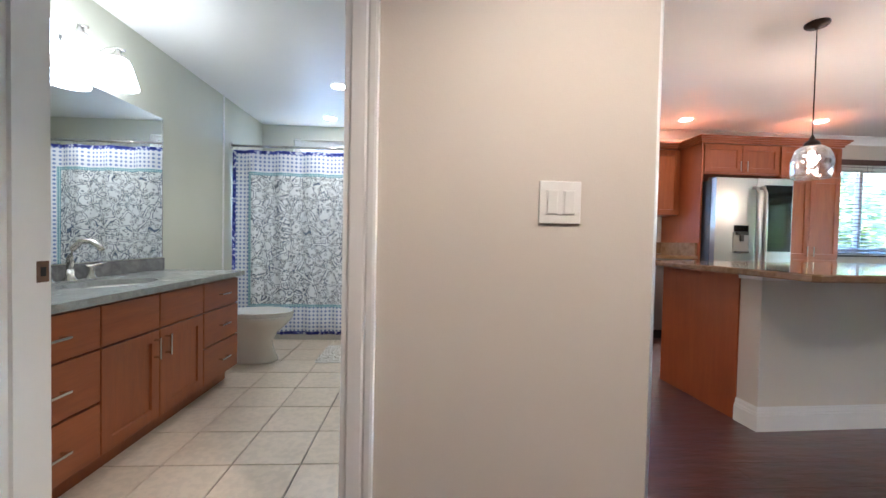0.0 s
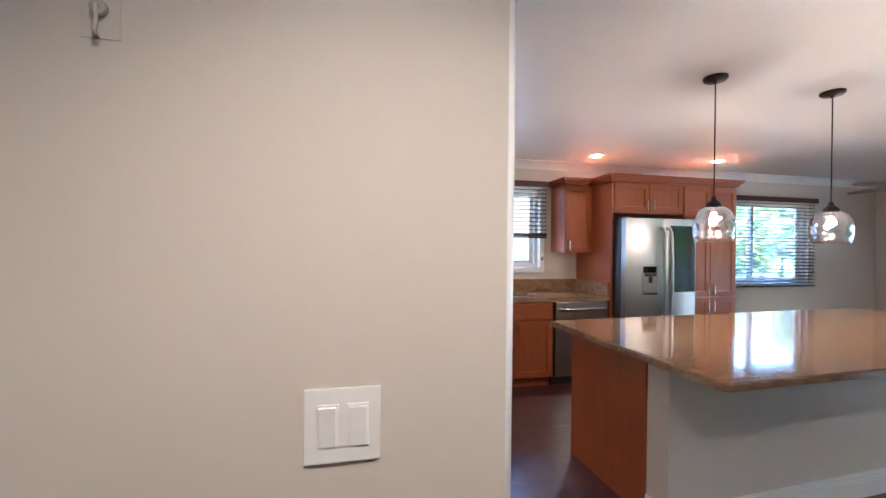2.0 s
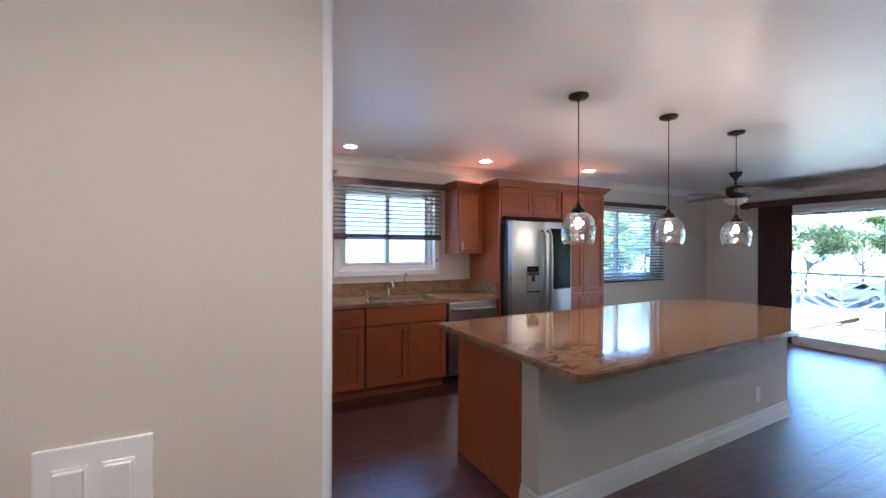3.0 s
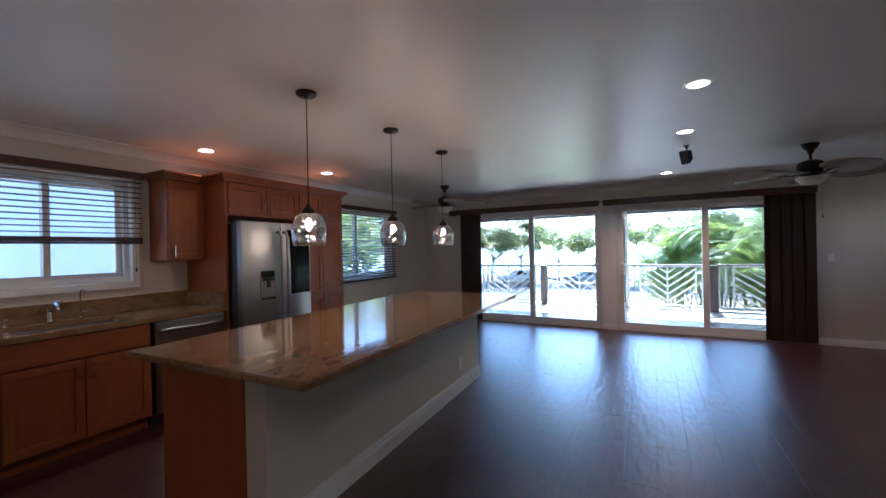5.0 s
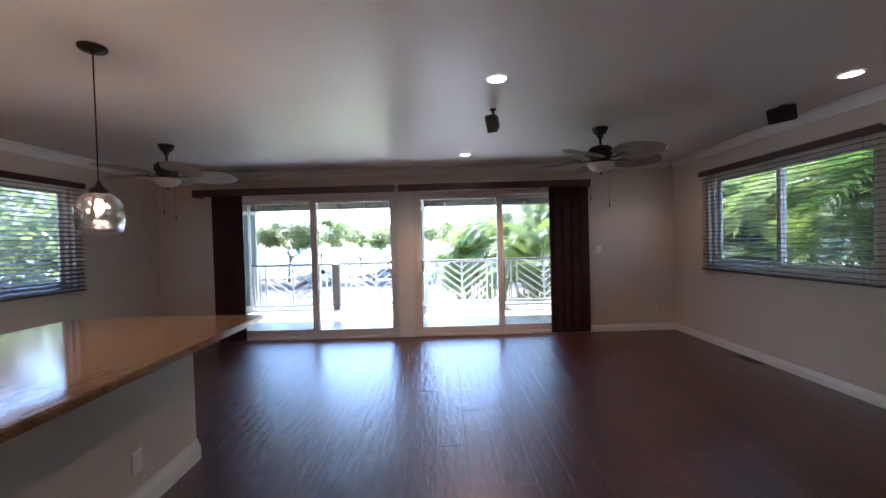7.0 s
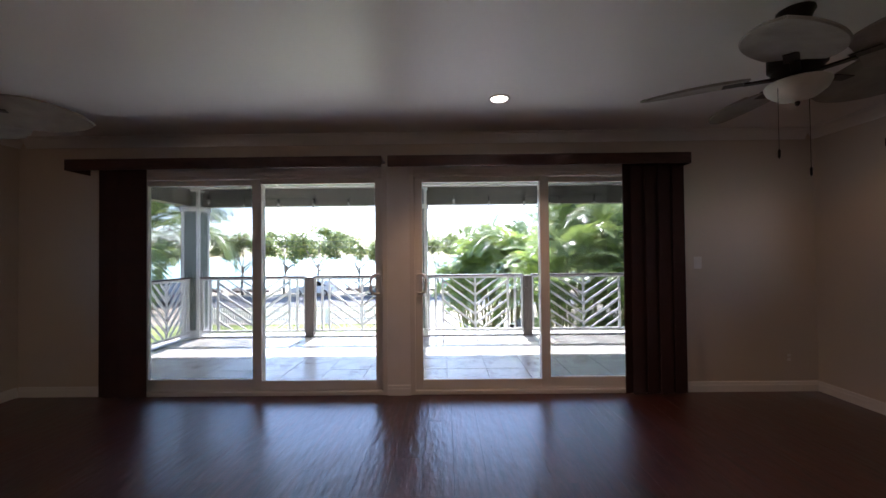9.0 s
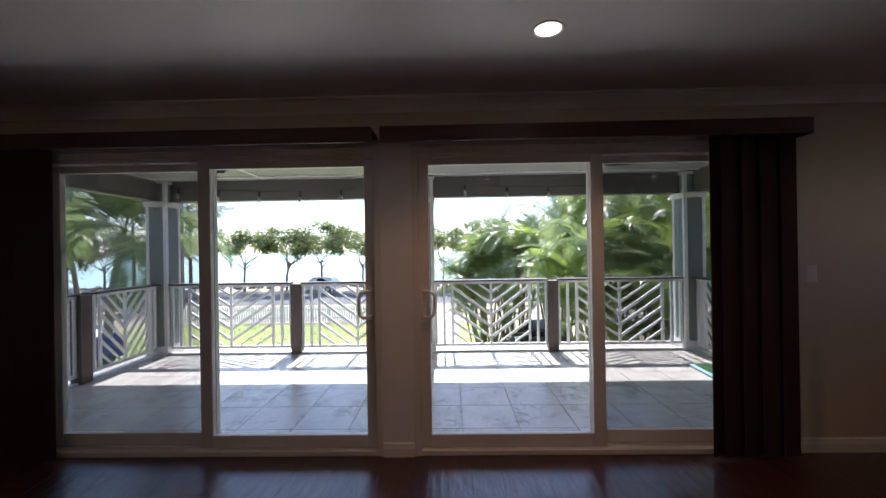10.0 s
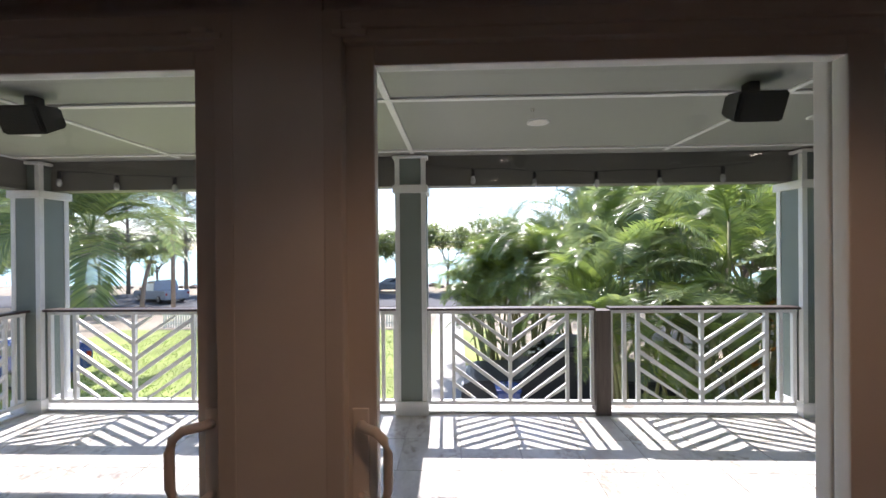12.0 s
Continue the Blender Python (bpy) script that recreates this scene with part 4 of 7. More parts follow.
mid = 0.445
ld = part("door", bowed_door(0.004, mid - 0.003, 0.60, 1.735, -0.765, 0.012), M_STEEL, t)
rd = part("door", bowed_door(mid + 0.003, FW - 0.004, 0.60, 1.735, -0.765, 0.012), M_STEEL, t)
dr = part("freezer_drawer", bowed_door(0.004, FW - 0.004, 0.06, 0.59, -0.765, 0.012), M_STEEL, t)
part("glass_panel", slab(mid + 0.075, FW - 0.028, -0.856, -0.835, 0.98, 1.665, 0.006), M_DARKGLASS, rd, "dark tinted viewing glass")
bm = slab(0.20, 0.355, -0.852, -0.835, 1.18, 1.245, 0.004)
part("dispenser_display", bm, M_DARKGLASS, ld)
bm = slab(0.19, 0.365, -0.850, -0.836, 0.96, 1.18, 0.006)
part("dispenser_recess", bm, paint("dispenser_grey", (0.22, 0.22, 0.22), 0.35), ld)
bm = slab(0.215, 0.34, -0.872, -0.85, 1.145, 1.18, 0.004)
cuboid(bm, 0.26, 0.295, -0.868, -0.85, 1.08, 1.145, 0.004)
part("dispenser_nozzle", bm, M_BLACK, ld)
part("drip_tray", slab(0.205, 0.35, -0.872, -0.85, 0.962, 0.98, 0.004), M_BLACK, ld)
for door_ob, hx in ((ld, mid - 0.035), (rd, mid + 0.04)):
    bm = tube([(hx, -0.835, 0.70), (hx, -0.875, 0.705), (hx, -0.895, 0.76), (hx, -0.905, 1.0), (hx, -0.907, 1.17), (hx, -0.905, 1.34), (hx, -0.895, 1.58), (hx, -0.875, 1.63), (hx, -0.835, 1.635)], 0.018, 12)
    part("door_handle", bm, M_STEEL, door_ob)
bm = tube([(0.08, -0.835, 0.53), (0.08, -0.88, 0.535), (0.14, -0.90, 0.535), (0.42, -0.91, 0.535), (0.70, -0.90, 0.535), (0.76, -0.88, 0.535), (0.76, -0.835, 0.53)], 0.014, 10)
part("door_handle", bm, M_STEEL, dr)
for hx in (0.05, FW - 0.05):
    part("hinge_cover", slab(hx - 0.04, hx + 0.04, -0.80, -0.70, 1.716, 1.75, 0.006), M_STEEL_D, t)

# ---- island ----
ISL = pose(2.15, 2.30, 0, 0, 0, 2.3)
t = thing("kitchen_island", "kitchen island, white half wall and reddish wood end panel", "island", ISL)
part("half_wall", slab(0.15, 2.955, 0.42, 0.56, 0.0, 0.874, 0.003), M_WALL, t, "white painted half wall")
part("end_panel", slab(0.142, 0.160, 0.562, 1.24, 0.0, 0.874, 0.002), M_PANEL, t, "reddish brown wood end panel")
part("end_panel", slab(2.80, 2.82, 0.562, 1.24, 0.0, 0.874, 0.002), M_PANEL, t, "reddish brown wood end panel")
bm = slab(0.162, 2.798, 0.562, 1.235, 0.10, 0.874)
cuboid(bm, 0.165, 2.79, 0.562, 1.17, 0.0, 0.10)
part("carcass", bm, M_CAB, t)
for i in range(4):
    bm = bmesh.new()
    cuboid(bm, 0.165 + i * 0.658, 0.165 + i * 0.658 + 0.648, 1.237, 1.257, 0.12, 0.68, 0.003)
    cuboid(bm, 0.165 + i * 0.658, 0.165 + i * 0.658 + 0.648, 1.237, 1.257, 0.70, 0.865, 0.003)
    part("front", bm, M_CAB, t)
# baseboard round the half wall
hb = 0.135
bm = bmesh.new()
for o, za, zb in ((0.016, 0.0, hb * 0.66), (0.012, hb * 0.66, hb * 0.76), (0.008, hb * 0.76, hb * 0.93), (0.004, hb * 0.93, hb)):
    cuboid(bm, 0.15 - o, 2.955 + o, 0.42 - o, 0.4195, za, zb)
    cuboid(bm, 0.15 - o, 0.1495, 0.4195, 0.56, za, zb)
    cuboid(bm, 2.9555, 2.955 + o, 0.4195, 0.56, za, zb)
part("baseboard", bm, M_TRIM, t, "white moulded baseboard")
bm = slab(0.135, 2.97, 0.405, 0.419, 0.845, 0.874, 0.003)
cuboid(bm, 0.135, 0.1495, 0.419, 0.56, 0.845, 0.874, 0.003)
part("top_trim", bm, M_TRIM, t)
for ox in (2.44,):
    o = part("outlet", slab(ox - 0.035, ox + 0.035, 0.413, 0.4195, 0.22, 0.335, 0.002), M_WHITEPL, t, "white wall outlet")
    for oz in (0.255, 0.30):
        part("socket", slab(ox - 0.017, ox + 0.017, 0.4115, 0.4135, oz - 0.014, oz + 0.014, 0.001), M_WHITEPL, o)
c = 0.018
outline = [(c, 0), (3.06 - c, 0), (3.06, c), (3.13, 0.65), (3.10, 1.32), (0.0, 1.30), (-0.01, c)]
part("worktop", prism(outline, 0.876, 0.912, 0.007), M_GRANITE, t, "polished beige granite top with overhang")

# ---- ceiling lights ----
DL = thing("recessed_light", "round white recessed ceiling light, lit warm", "ceiling light", pose(0, 0, CEIL), "recessed ceiling lights")
part("trim_ring", lathe([(0.078, -0.001), (0.082, -0.006), (0.078, -0.009), (0.062, -0.006), (0.058, -0.001)], 28, cap=False), M_WHITEPL, DL)
part("lens", lathe([(0.0595, -0.0045), (0.0595, -0.002)], 28), M_LENS, DL)
LIGHTS = [(1.79, 4.96), (3.33, 4.92), (4.81, 4.80), (4.01, 0.82), (5.195, 0.82), (5.29, -1.62), (7.44, 0.91), (7.41, -1.50), (0.90, 0.85), (2.6, -1.62)]
for i, (x, y) in enumerate(LIGHTS):
    if i == 0:
        DL.matrix_basis = pose(x, y, CEIL)
    else:
        copy_thing(DL, pose(x, y, CEIL))
    bulb_light("downlight_bulb", (x, y, CEIL - 0.02), (60 if i == 6 else 7 if i == 7 else 36 if i == 8 else 15 if i < 3 else 5 if i in (5, 9) else 9), (1.0, 0.56, 0.30) if i in (6, 7) else (1.0, 0.78, 0.55) if i < 3 else (1.0, 0.71, 0.45) if i == 8 else WARM, 0.05, 125)

for i, x in enumerate((2.841, 3.75, 4.642)):
    t = thing("pendant_light", "clear dimpled glass pendant light over the island, lit", "pendant light", pose(x, 3.012, CEIL), "island pendants")
    bm = lathe([(0.064, 0.0), (0.064, -0.012), (0.055, -0.022), (0.012, -0.028), (0.006, -0.04)], 28)
    part("canopy", bm, M_BRONZE, t)
    part("cord", tube([(0, 0, -0.03), (0.0008, 0, -0.35), (0, 0, -0.72)], 0.0035, 8), M_BRONZE, t)
    part("socket", lathe([(0.006, -0.70), (0.012, -0.712), (0.018, -0.728), (0.036, -0.742), (0.043, -0.757), (0.041, -0.772), (0.022, -0.776), (0.02, -0.80)], 20), M_BRONZE, t)
    bm = bmesh.new()
    rings = [(0.034, -0.768), (0.056, -0.774), (0.080, -0.794), (0.096, -0.825), (0.103, -0.865), (0.103, -0.90), (0.099, -0.935), (0.092, -0.972)]
    lathe(rings, 40, cap=False, bm=bm)
    # hand-blown dimples
    for v in bm.verts:
        a = math.atan2(v.co.y, v.co.x)
        k = 1 + 0.03 * math.sin(5 * a + 40 * v.co.z) * math.sin(5 * a - 40 * v.co.z + i) if v.co.z < -0.79 else 1
        v.co.x *= k
        v.co.y *= k
    sh = part("shade", bm, M_SHADE, t, "clear hand-blown dimpled glass")
    md = sh.modifiers.new("thickness", "SOLIDIFY")
    md.thickness, md.offset = 0.003, -1
    sh.visible_shadow = False
    b = part("bulb", lathe([(0.012, -0.795), (0.014, -0.81), (0.020, -0.828), (0.022, -0.842), (0.018, -0.856), (0.007, -0.866)], 18), M_BULB, t, "glowing warm bulb")
    b.visible_shadow = False
    bulb_light("pendant_bulb", (x, 3.012, CEIL - 0.85), 5, WARM, 0.028)


# ---- ceiling fans ----
def ceiling_fan(x, y, turn, pitch, label):
    t = thing("ceiling_fan", label, "ceiling fan", pose(x, y, CEIL, 0, 0, turn), "ceiling fans")
    part("canopy", lathe([(0.074, 0.0), (0.076, -0.012), (0.068, -0.022), (0.060, -0.045), (0.040, -0.066), (0.024, -0.072), (0.030, -0.084), (0.024, -0.098), (0.014, -0.104)], 24), M_BRONZE, t)
    part("downrod", lathe([(0.0125, -0.05), (0.0125, -0.20)], 14), M_BRONZE, t)
    part("motor", lathe([(0.02, -0.165), (0.05, -0.175), (0.095, -0.19), (0.112, -0.21), (0.112, -0.27), (0.095, -0.285), (0.10, -0.30), (0.085, -0.32), (0.06, -0.34)], 32), M_BRONZE, t)
    part("light_bowl", lathe([(0.122, -0.345), (0.126, -0.355), (0.112, -0.385), (0.075, -0.415), (0.03, -0.43), (0.004, -0.432)], 32), M_FROST, t, "frosted glass light bowl")
    part("finial", lathe([(0.004, -0.429), (0.011, -0.438), (0.008, -0.45), (0.002, -0.456)], 12), M_BRONZE, t)
    arm = bmesh.new()
    cuboid(arm, 0.075, 0.205, -0.018, 0.018, -0.318, -0.309, 0.003)
    cuboid(arm, 0.185, 0.29, -0.036, 0.036, -0.3085, -0.304, 0.002)
    arm = finish(arm, "blade_arm")
    arm.materials.append(M_BRONZE)
    # leaf-shaped woven blade with a raised rim and ribs
    bm = bmesh.new()
    n = 22
    left, right, mids = [], [], []
    for i in range(n + 1):
        u = i / n
        px = 0.20 + 0.46 * u
        w = 0.165 * (math.sin(math.pi * min(1.0, 0.10 + 0.90 * u) ** 0.9)) ** 0.62 + 0.012 * (1 - u)
        w = max(w, 0.004)
        droop = -0.012 * u * u
        left.append(bm.verts.new((px, w, droop)))
        mids.append(bm.verts.new((px, 0, droop + 0.006)))
        right.append(bm.verts.new((px, -w, droop)))
    for a in range(n):
        bm.faces.new((left[a], mids[a], mids[a + 1], left[a + 1]))
        bm.faces.new((mids[a], right[a], right[a + 1], mids[a + 1]))
    bmesh.ops.recalc_face_normals(bm, faces=bm.faces)
    bmesh.ops.solidify(bm, geom=bm.faces[:], thickness=0.006)
    for s in (1, -1):
        pts = []
        for i in range(0, n + 1, 2):
            u = i / n
            w = max(0.165 * (math.sin(math.pi * min(1.0, 0.10 + 0.90 * u) ** 0.9)) ** 0.62 + 0.012 * (1 - u), 0.004)
            pts.append((0.20 + 0.46 * u, s * w, -0.012 * u * u + 0.001))
        tube(pts, 0.006, 6, bm)
    tube([(0.2, 0, 0.004), (0.4, 0, 0.003), (0.655, 0, -0.006)], 0.005, 6, bm)
    blade = finish(bm, "blade")
    blade.materials.append(M_BLADE)
    for k in range(5):
        a = part("blade_arm", arm, M_BRONZE, t)
        a.matrix_basis = pose(0, 0, 0, 0, 0, 72 * k)
        bl = part("blade", blade, M_BLADE, t, "leaf-shaped woven fan blade")
        bl.matrix_basis = pose(0, 0, -0.302, 0, 0, 72 * k) @ pose(0, 0, 0, pitch, 0, 0)
    for px, py, ln in ((0.09, 0.07, 0.33), (-0.07, -0.085, 0.40)):
        bm = tube([(px, py, -0.335), (px, py, -0.335 - ln)], 0.0012, 5)
        lathe([(0.002, 0.0), (0.0055, -0.008), (0.0055, -0.035), (0.002, -0.045)], 10, at=(px, py, -0.335 - ln), bm=bm)
        part("pull_chain", bm, M_BRONZE, t)


ceiling_fan(6.44, -0.36, 64, -15, "dark bronze ceiling fan with leaf-shaped blades, still")
ceiling_fan(6.61, 4.03, 17, -15, "dark bronze ceiling fan with leaf-shaped blades, still")
ceiling_fan(3.18, -0.68, -5, 3, "dark bronze ceiling fan with leaf-shaped blades, still")


# ---- small loudspeakers ----
def loudspeaker(x, y, turn, tip, label, scale=1.0, drop=0.10, roll=0):
    t = thing("loudspeaker", label, "loudspeaker", pose(x, y, CEIL, 0, 0, turn) @ Matrix.Scale(scale, 4), "ceiling loudspeakers")
    part("bracket", lathe([(0.03, 0.0), (0.03, -0.01), (0.012, -0.02), (0.012, -0.05)], 16), M_BLACK, t)
    bm = bmesh.new()
    # tapered cabinet
    cuboid(bm, -0.06, 0.06, -0.085, 0.085, -0.055, 0.055, 0.0)
    for v in bm.verts:
        if v.co.x < 0:
            v.co.y *= 0.62
            v.co.z *= 0.72
    bmesh.ops.bevel(bm, geom=bm.edges[:], offset=0.008, segments=2, affect="EDGES")
    b = part("cabinet", bm, M_BLACK, t)
    b.matrix_basis = pose(0, 0, -drop, 0, tip, 0) @ pose(0, 0, 0, roll, 0, 0)
    g = part("grille", slab(0.0605, 0.066, -0.075, 0.075, -0.046, 0.046, 0.003), M_BLACK, b)


loudspeaker(5.80, 0.77, 150, 22, "small black loudspeaker hung under the ceiling", 0.85, 0.13, 90)
loudspeaker(5.92, -1.71, 122, 24, "small black loudspeaker hung under the ceiling", 1.2, 0.05)
t = thing("smoke_detector", "round white smoke detector on the kitchen ceiling", "smoke detector", pose(2.36, 5.12, CEIL))
part("base", lathe([(0.06, 0.0), (0.06, -0.012), (0.05, -0.03), (0.02, -0.034)], 24), M_WHITEPL, t)

# ---- air conditioner on the south wall ----
t = thing("air_conditioner", "white wall-mounted split air conditioner", "air conditioner", pose(4.34, Y_S, 1.97))
sec = [(0.0, 0.0), (0.13, 0.0), (0.185, 0.035), (0.215, 0.085), (0.215, 0.255), (0.195, 0.285), (0.0, 0.29)]
part("housing", profile_x(sec, 0.0, 0.88), M_WHITEPL, t)
bm = profile_x([(0.135, -0.004), (0.184, 0.027), (0.180, 0.033), (0.13, 0.004)], 0.10, 0.80)
part("louvre", bm, M_STEEL_D, t, "dark air outlet louvre")
part("line", slab(0.86, 0.882, 0.218, 0.2195, 0.09, 0.092), M_STEEL_D, t)
solid("line_cover", slab(-0.012, 0.012, 0, 0.014, 0, 0.98, 0.003), M_WHITEPL, "thin white cable cover on the living room wall", "cable cover", pose(5.46, Y_S, 0.88))

# small plates on the door wall
t = thing("wall_outlet", "small cream outlet plate low on the wall", "outlet", pose(X_E, -1.865, 0.313))
part("plate", slab(-0.006, 0, -0.036, 0.036, -0.057, 0.057, 0.002), M_WALL, t)
for oz in (-0.02, 0.02):
    part("socket", slab(-0.0075, -0.0062, -0.016, 0.016, oz - 0.013, oz + 0.013, 0.0005), M_WHITEPL, t)
t = thing("light_switch", "white single light switch plate beside the sliding door", "switch", pose(X_E, -1.04, 1.20))
part("plate", slab(-0.006, 0, -0.036, 0.036, -0.057, 0.057, 0.002), M_WHITEPL, t)
part("rocker", slab(-0.009, -0.0062, -0.016, 0.016, -0.033, 0.033, 0.001), M_WHITEPL, t)
t = thing("floor_vent", "dark metal floor register by the wall", "vent", pose(6.8, Y_S + 0.085, 0.0))
part("frame", slab(-0.15, 0.15, -0.055, 0.055, 0.0, 0.006, 0.002), M_BLACK, t)
for k in range(9):
    part("slat", slab(-0.13 + k * 0.03, -0.12 + k * 0.03, -0.042, 0.042, 0.0062, 0.009), M_BLACK, t)

# ---- bathroom ----
VX, VZ = -1.468, 0.80


def vanity():
    y0, y1 = 1.868, 3.54
    d = 0.537
    w = y1 - y0
    m = pose(VX, y0, 0, 0, 0, 90)
    f = []
    a, b, c = 0.463, 0.825, 1.222    # drawers, door, door, drawers
    for z0, z1 in ((0.565, 0.735), (0.345, 0.555), (0.115, 0.335)):
        f.append(("drawer", 0.012, a - 0.004, z0, z1, (a / 2 + 0.01, (z0 + z1) / 2, False)))
    f.append(("drawer", a + 0.004, b - 0.003, 0.565, 0.735, None))
    f.append(("drawer", b + 0.003, c - 0.004, 0.565, 0.735, None))
    f.append(("door", a + 0.004, b - 0.003, 0.115, 0.555, (b - 0.04, 0.47, True)))
    f.append(("door", b + 0.003, c - 0.004, 0.115, 0.555, (b + 0.045, 0.47, True)))
    for z0, z1 in ((0.565, 0.735), (0.345, 0.555), (0.115, 0.335)):
        f.append(("drawer", c + 0.004, w - 0.012, z0, z1, ((c + w) / 2, (z0 + z1) / 2, False)))
    cabinet("bathroom_vanity", "reddish maple bathroom vanity with doors and drawers", m, w, d, 0, 0.745, f, 0.10)
    t = thing("bathroom_worktop", "grey stone vanity top with undermount basin", "worktop", pose(VX, y0, 0.747))
    bx0, bx1, by0, by1 = 0.14, 0.44, 0.642, 1.142
    bm = bmesh.new()
    W, D = w + 0.042, d + 0.045
    # top with an oval cut-out, built as a ring of quads
    k = 40
    cx, cy = (bx0 + bx1) / 2, (by0 + by1) / 2
    inner, outer = [], []
    for i in range(k):
        an = 2 * math.pi * i / k
        ca, sa = math.cos(an), math.sin(an)
        inner.append((cx + 0.155 * ca, cy + 0.235 * sa))
        s = min((D - cx) / ca if ca > 1e-6 else ((0 - cx) / ca if ca < -1e-6 else 9), (W - cy) / sa if sa > 1e-6 else ((0 - cy) / sa if sa < -1e-6 else 9))
        outer.append((cx + s * ca, cy + s * sa))
    for cnr in ((D, W), (0, W), (0, 0), (D, 0)):
        j = min(range(k), key=lambda q: (outer[q][0] - cnr[0]) ** 2 + (outer[q][1] - cnr[1]) ** 2)
        outer[j] = cnr
    rings = [[bm.verts.new((x, y, z)) for x, y in o] for o, z in ((inner, 0.0), (inner, 0.032), (outer, 0.032), (outer, 0.0))]
    for p, q in zip(rings, rings[1:] + rings[:1]):
        for i in range(k):
            j = (i + 1) % k
            bm.faces.new((p[i], p[j], q[j], q[i]))
    bmesh.ops.recalc_face_normals(bm, faces=bm.faces)
    part("top", bm, M_GREYTOP, t)
    part("backsplash", slab(0.002, 0.022, 0.0, W, 0.034, 0.116, 0.002), M_SPLASH, t, "dark grey stone backsplash")
    bm = bmesh.new()
    rr = [(1.02, 0.012), (0.96, -0.03), (0.85, -0.08), (0.6, -0.115), (0.2, -0.125)]
    loops = [[bm.verts.new((cx + 0.155 * s * math.cos(2 * math.pi * i / 32), cy + 0.235 * s * math.sin(2 * math.pi * i / 32), z)) for i in range(32)] for s, z in rr]
    for p, q in zip(loops, loops[1:]):
        for i in range(32):
            j = (i + 1) % 32
            bm.faces.new((p[i], p[j], q[j], q[i])).smooth = True
    bm.faces.new(loops[-1])
    b = part("basin", bm, M_CERAMIC, t, "white oval basin")
    b.modifiers.new("thickness", "SOLIDIFY").thickness = 0.006
    # widespread faucet
    t = thing("basin_faucet", "brushed nickel widespread bathroom faucet", "faucet", pose(VX + 0.075, y0 + cy, 0.781) @ Matrix.Scale(1.25, 4))
    bm = lathe([(0.026, 0), (0.026, 0.008), (0.016, 0.02), (0.013, 0.05)], 16)
    tube([(0, 0, 0.04), (0, 0, 0.10), (0.010, 0.002, 0.135), (0.036, 0.006, 0.163), (0.072, 0.012, 0.166), (0.100, 0.016, 0.146), (0.110, 0.018, 0.128)], 0.0115, 10, bm)
    part("spout", bm, M_NICKEL, t)
    for s in (-1, 1):
        bm = lathe([(0.024, 0), (0.024, 0.008), (0.014, 0.02), (0.013, 0.045), (0.016, 0.05), (0.014, 0.062)], 16, at=(0, 0.10 * s, 0))
        tube([(0, 0.10 * s, 0.055), (0.01, 0.125 * s, 0.062), (0.015, 0.165 * s, 0.07)], 0.006, 8, bm)
        part("lever", bm, M_NICKEL, t)


vanity()
t = thing("wall_mirror", "large frameless mirror over the vanity", "mirror", pose(VX, 2.75, 0.867))
part("mirror_glass", slab(0.001, 0.006, -0.86, 0.83, 0.0, 0.985, 0.001), M_MIRROR, t)
part("edge_strip", slab(0.0, 0.0075, 0.8305, 0.834, 0.0, 0.985), M_NICKEL, t)

t = thing("vanity_light", "nickel vanity light bar with three frosted glass shades, lit", "wall light", pose(VX, 2.745, 2.0))
part("back_plate", slab(0, 0.022, -0.33, 0.33, -0.028, 0.028, 0.006), M_NICKEL, t)
for yy in (-0.245, 0.0, 0.245):
    # arched arm of flat strip over the shade
    a = part("arm", tube([(0.015, yy, -0.01), (0.035, yy, 0.035), (0.075, yy, 0.062), (0.125, yy, 0.068), (0.175, yy, 0.056)], 0.008, 8), M_NICKEL, t)
    part("cap", lathe([(0.014, 0.062), (0.018, 0.04), (0.034, 0.024), (0.040, 0.004)], 20, at=(0.138, yy, 0)), M_NICKEL, a)
    s = part("shade", lathe([(0.038, 0.012), (0.050, 0.006), (0.062, -0.02), (0.080, -0.08), (0.097, -0.138), (0.096, -0.148), (0.08, -0.15)], 28, at=(0.138, yy, 0)), M_OPAL, t, "frosted white glass shade, lit")
    s.visible_shadow = False
    bulb_light("vanity_bulb", (VX + 0.138, 2.745 + yy, 1.90), 0.8, (1.0, 0.84, 0.60), 0.06)
for x, y in ((-0.34, 4.10), (-0.62, 5.02)):
    copy_thing(DL, pose(x, y, BCEIL))
    bulb_light("downlight_bulb", (x, y, BCEIL - 0.02), 9, (1.0, 0.82, 0.58), 0.05, 130)

# shower curtain on its rod
m, n, l, b = nodes_of("printed_curtain")
uv = n.new("ShaderNodeTexCoord")
sep = n.new("ShaderNodeSeparateXYZ")
l.new(uv.outputs["UV"], sep.inputs[0])
CUR_W, CUR_H = 1.80, 1.80


def band(axis, lo, hi):
    g = n.new("ShaderNodeMath")
    g.operation = "GREATER_THAN"
    g.inputs[1].default_value = lo
    s = n.new("ShaderNodeMath")
    s.operation = "LESS_THAN"
    s.inputs[1].default_value = hi
    k = n.new("ShaderNodeMath")
    k.operation = "MULTIPLY"
    l.new(sep.outputs[axis], g.inputs[0])
    l.new(sep.outputs[axis], s.inputs[0])
    l.new(g.outputs[0], k.inputs[0])
    l.new(s.outputs[0], k.inputs[1])
    return k.outputs[0]


def both(a, b2, op="MULTIPLY"):
    k = n.new("ShaderNodeMath")
    k.operation = op
    l.new(a, k.inputs[0])
    l.new(b2, k.inputs[1])
    return k.outputs[0]


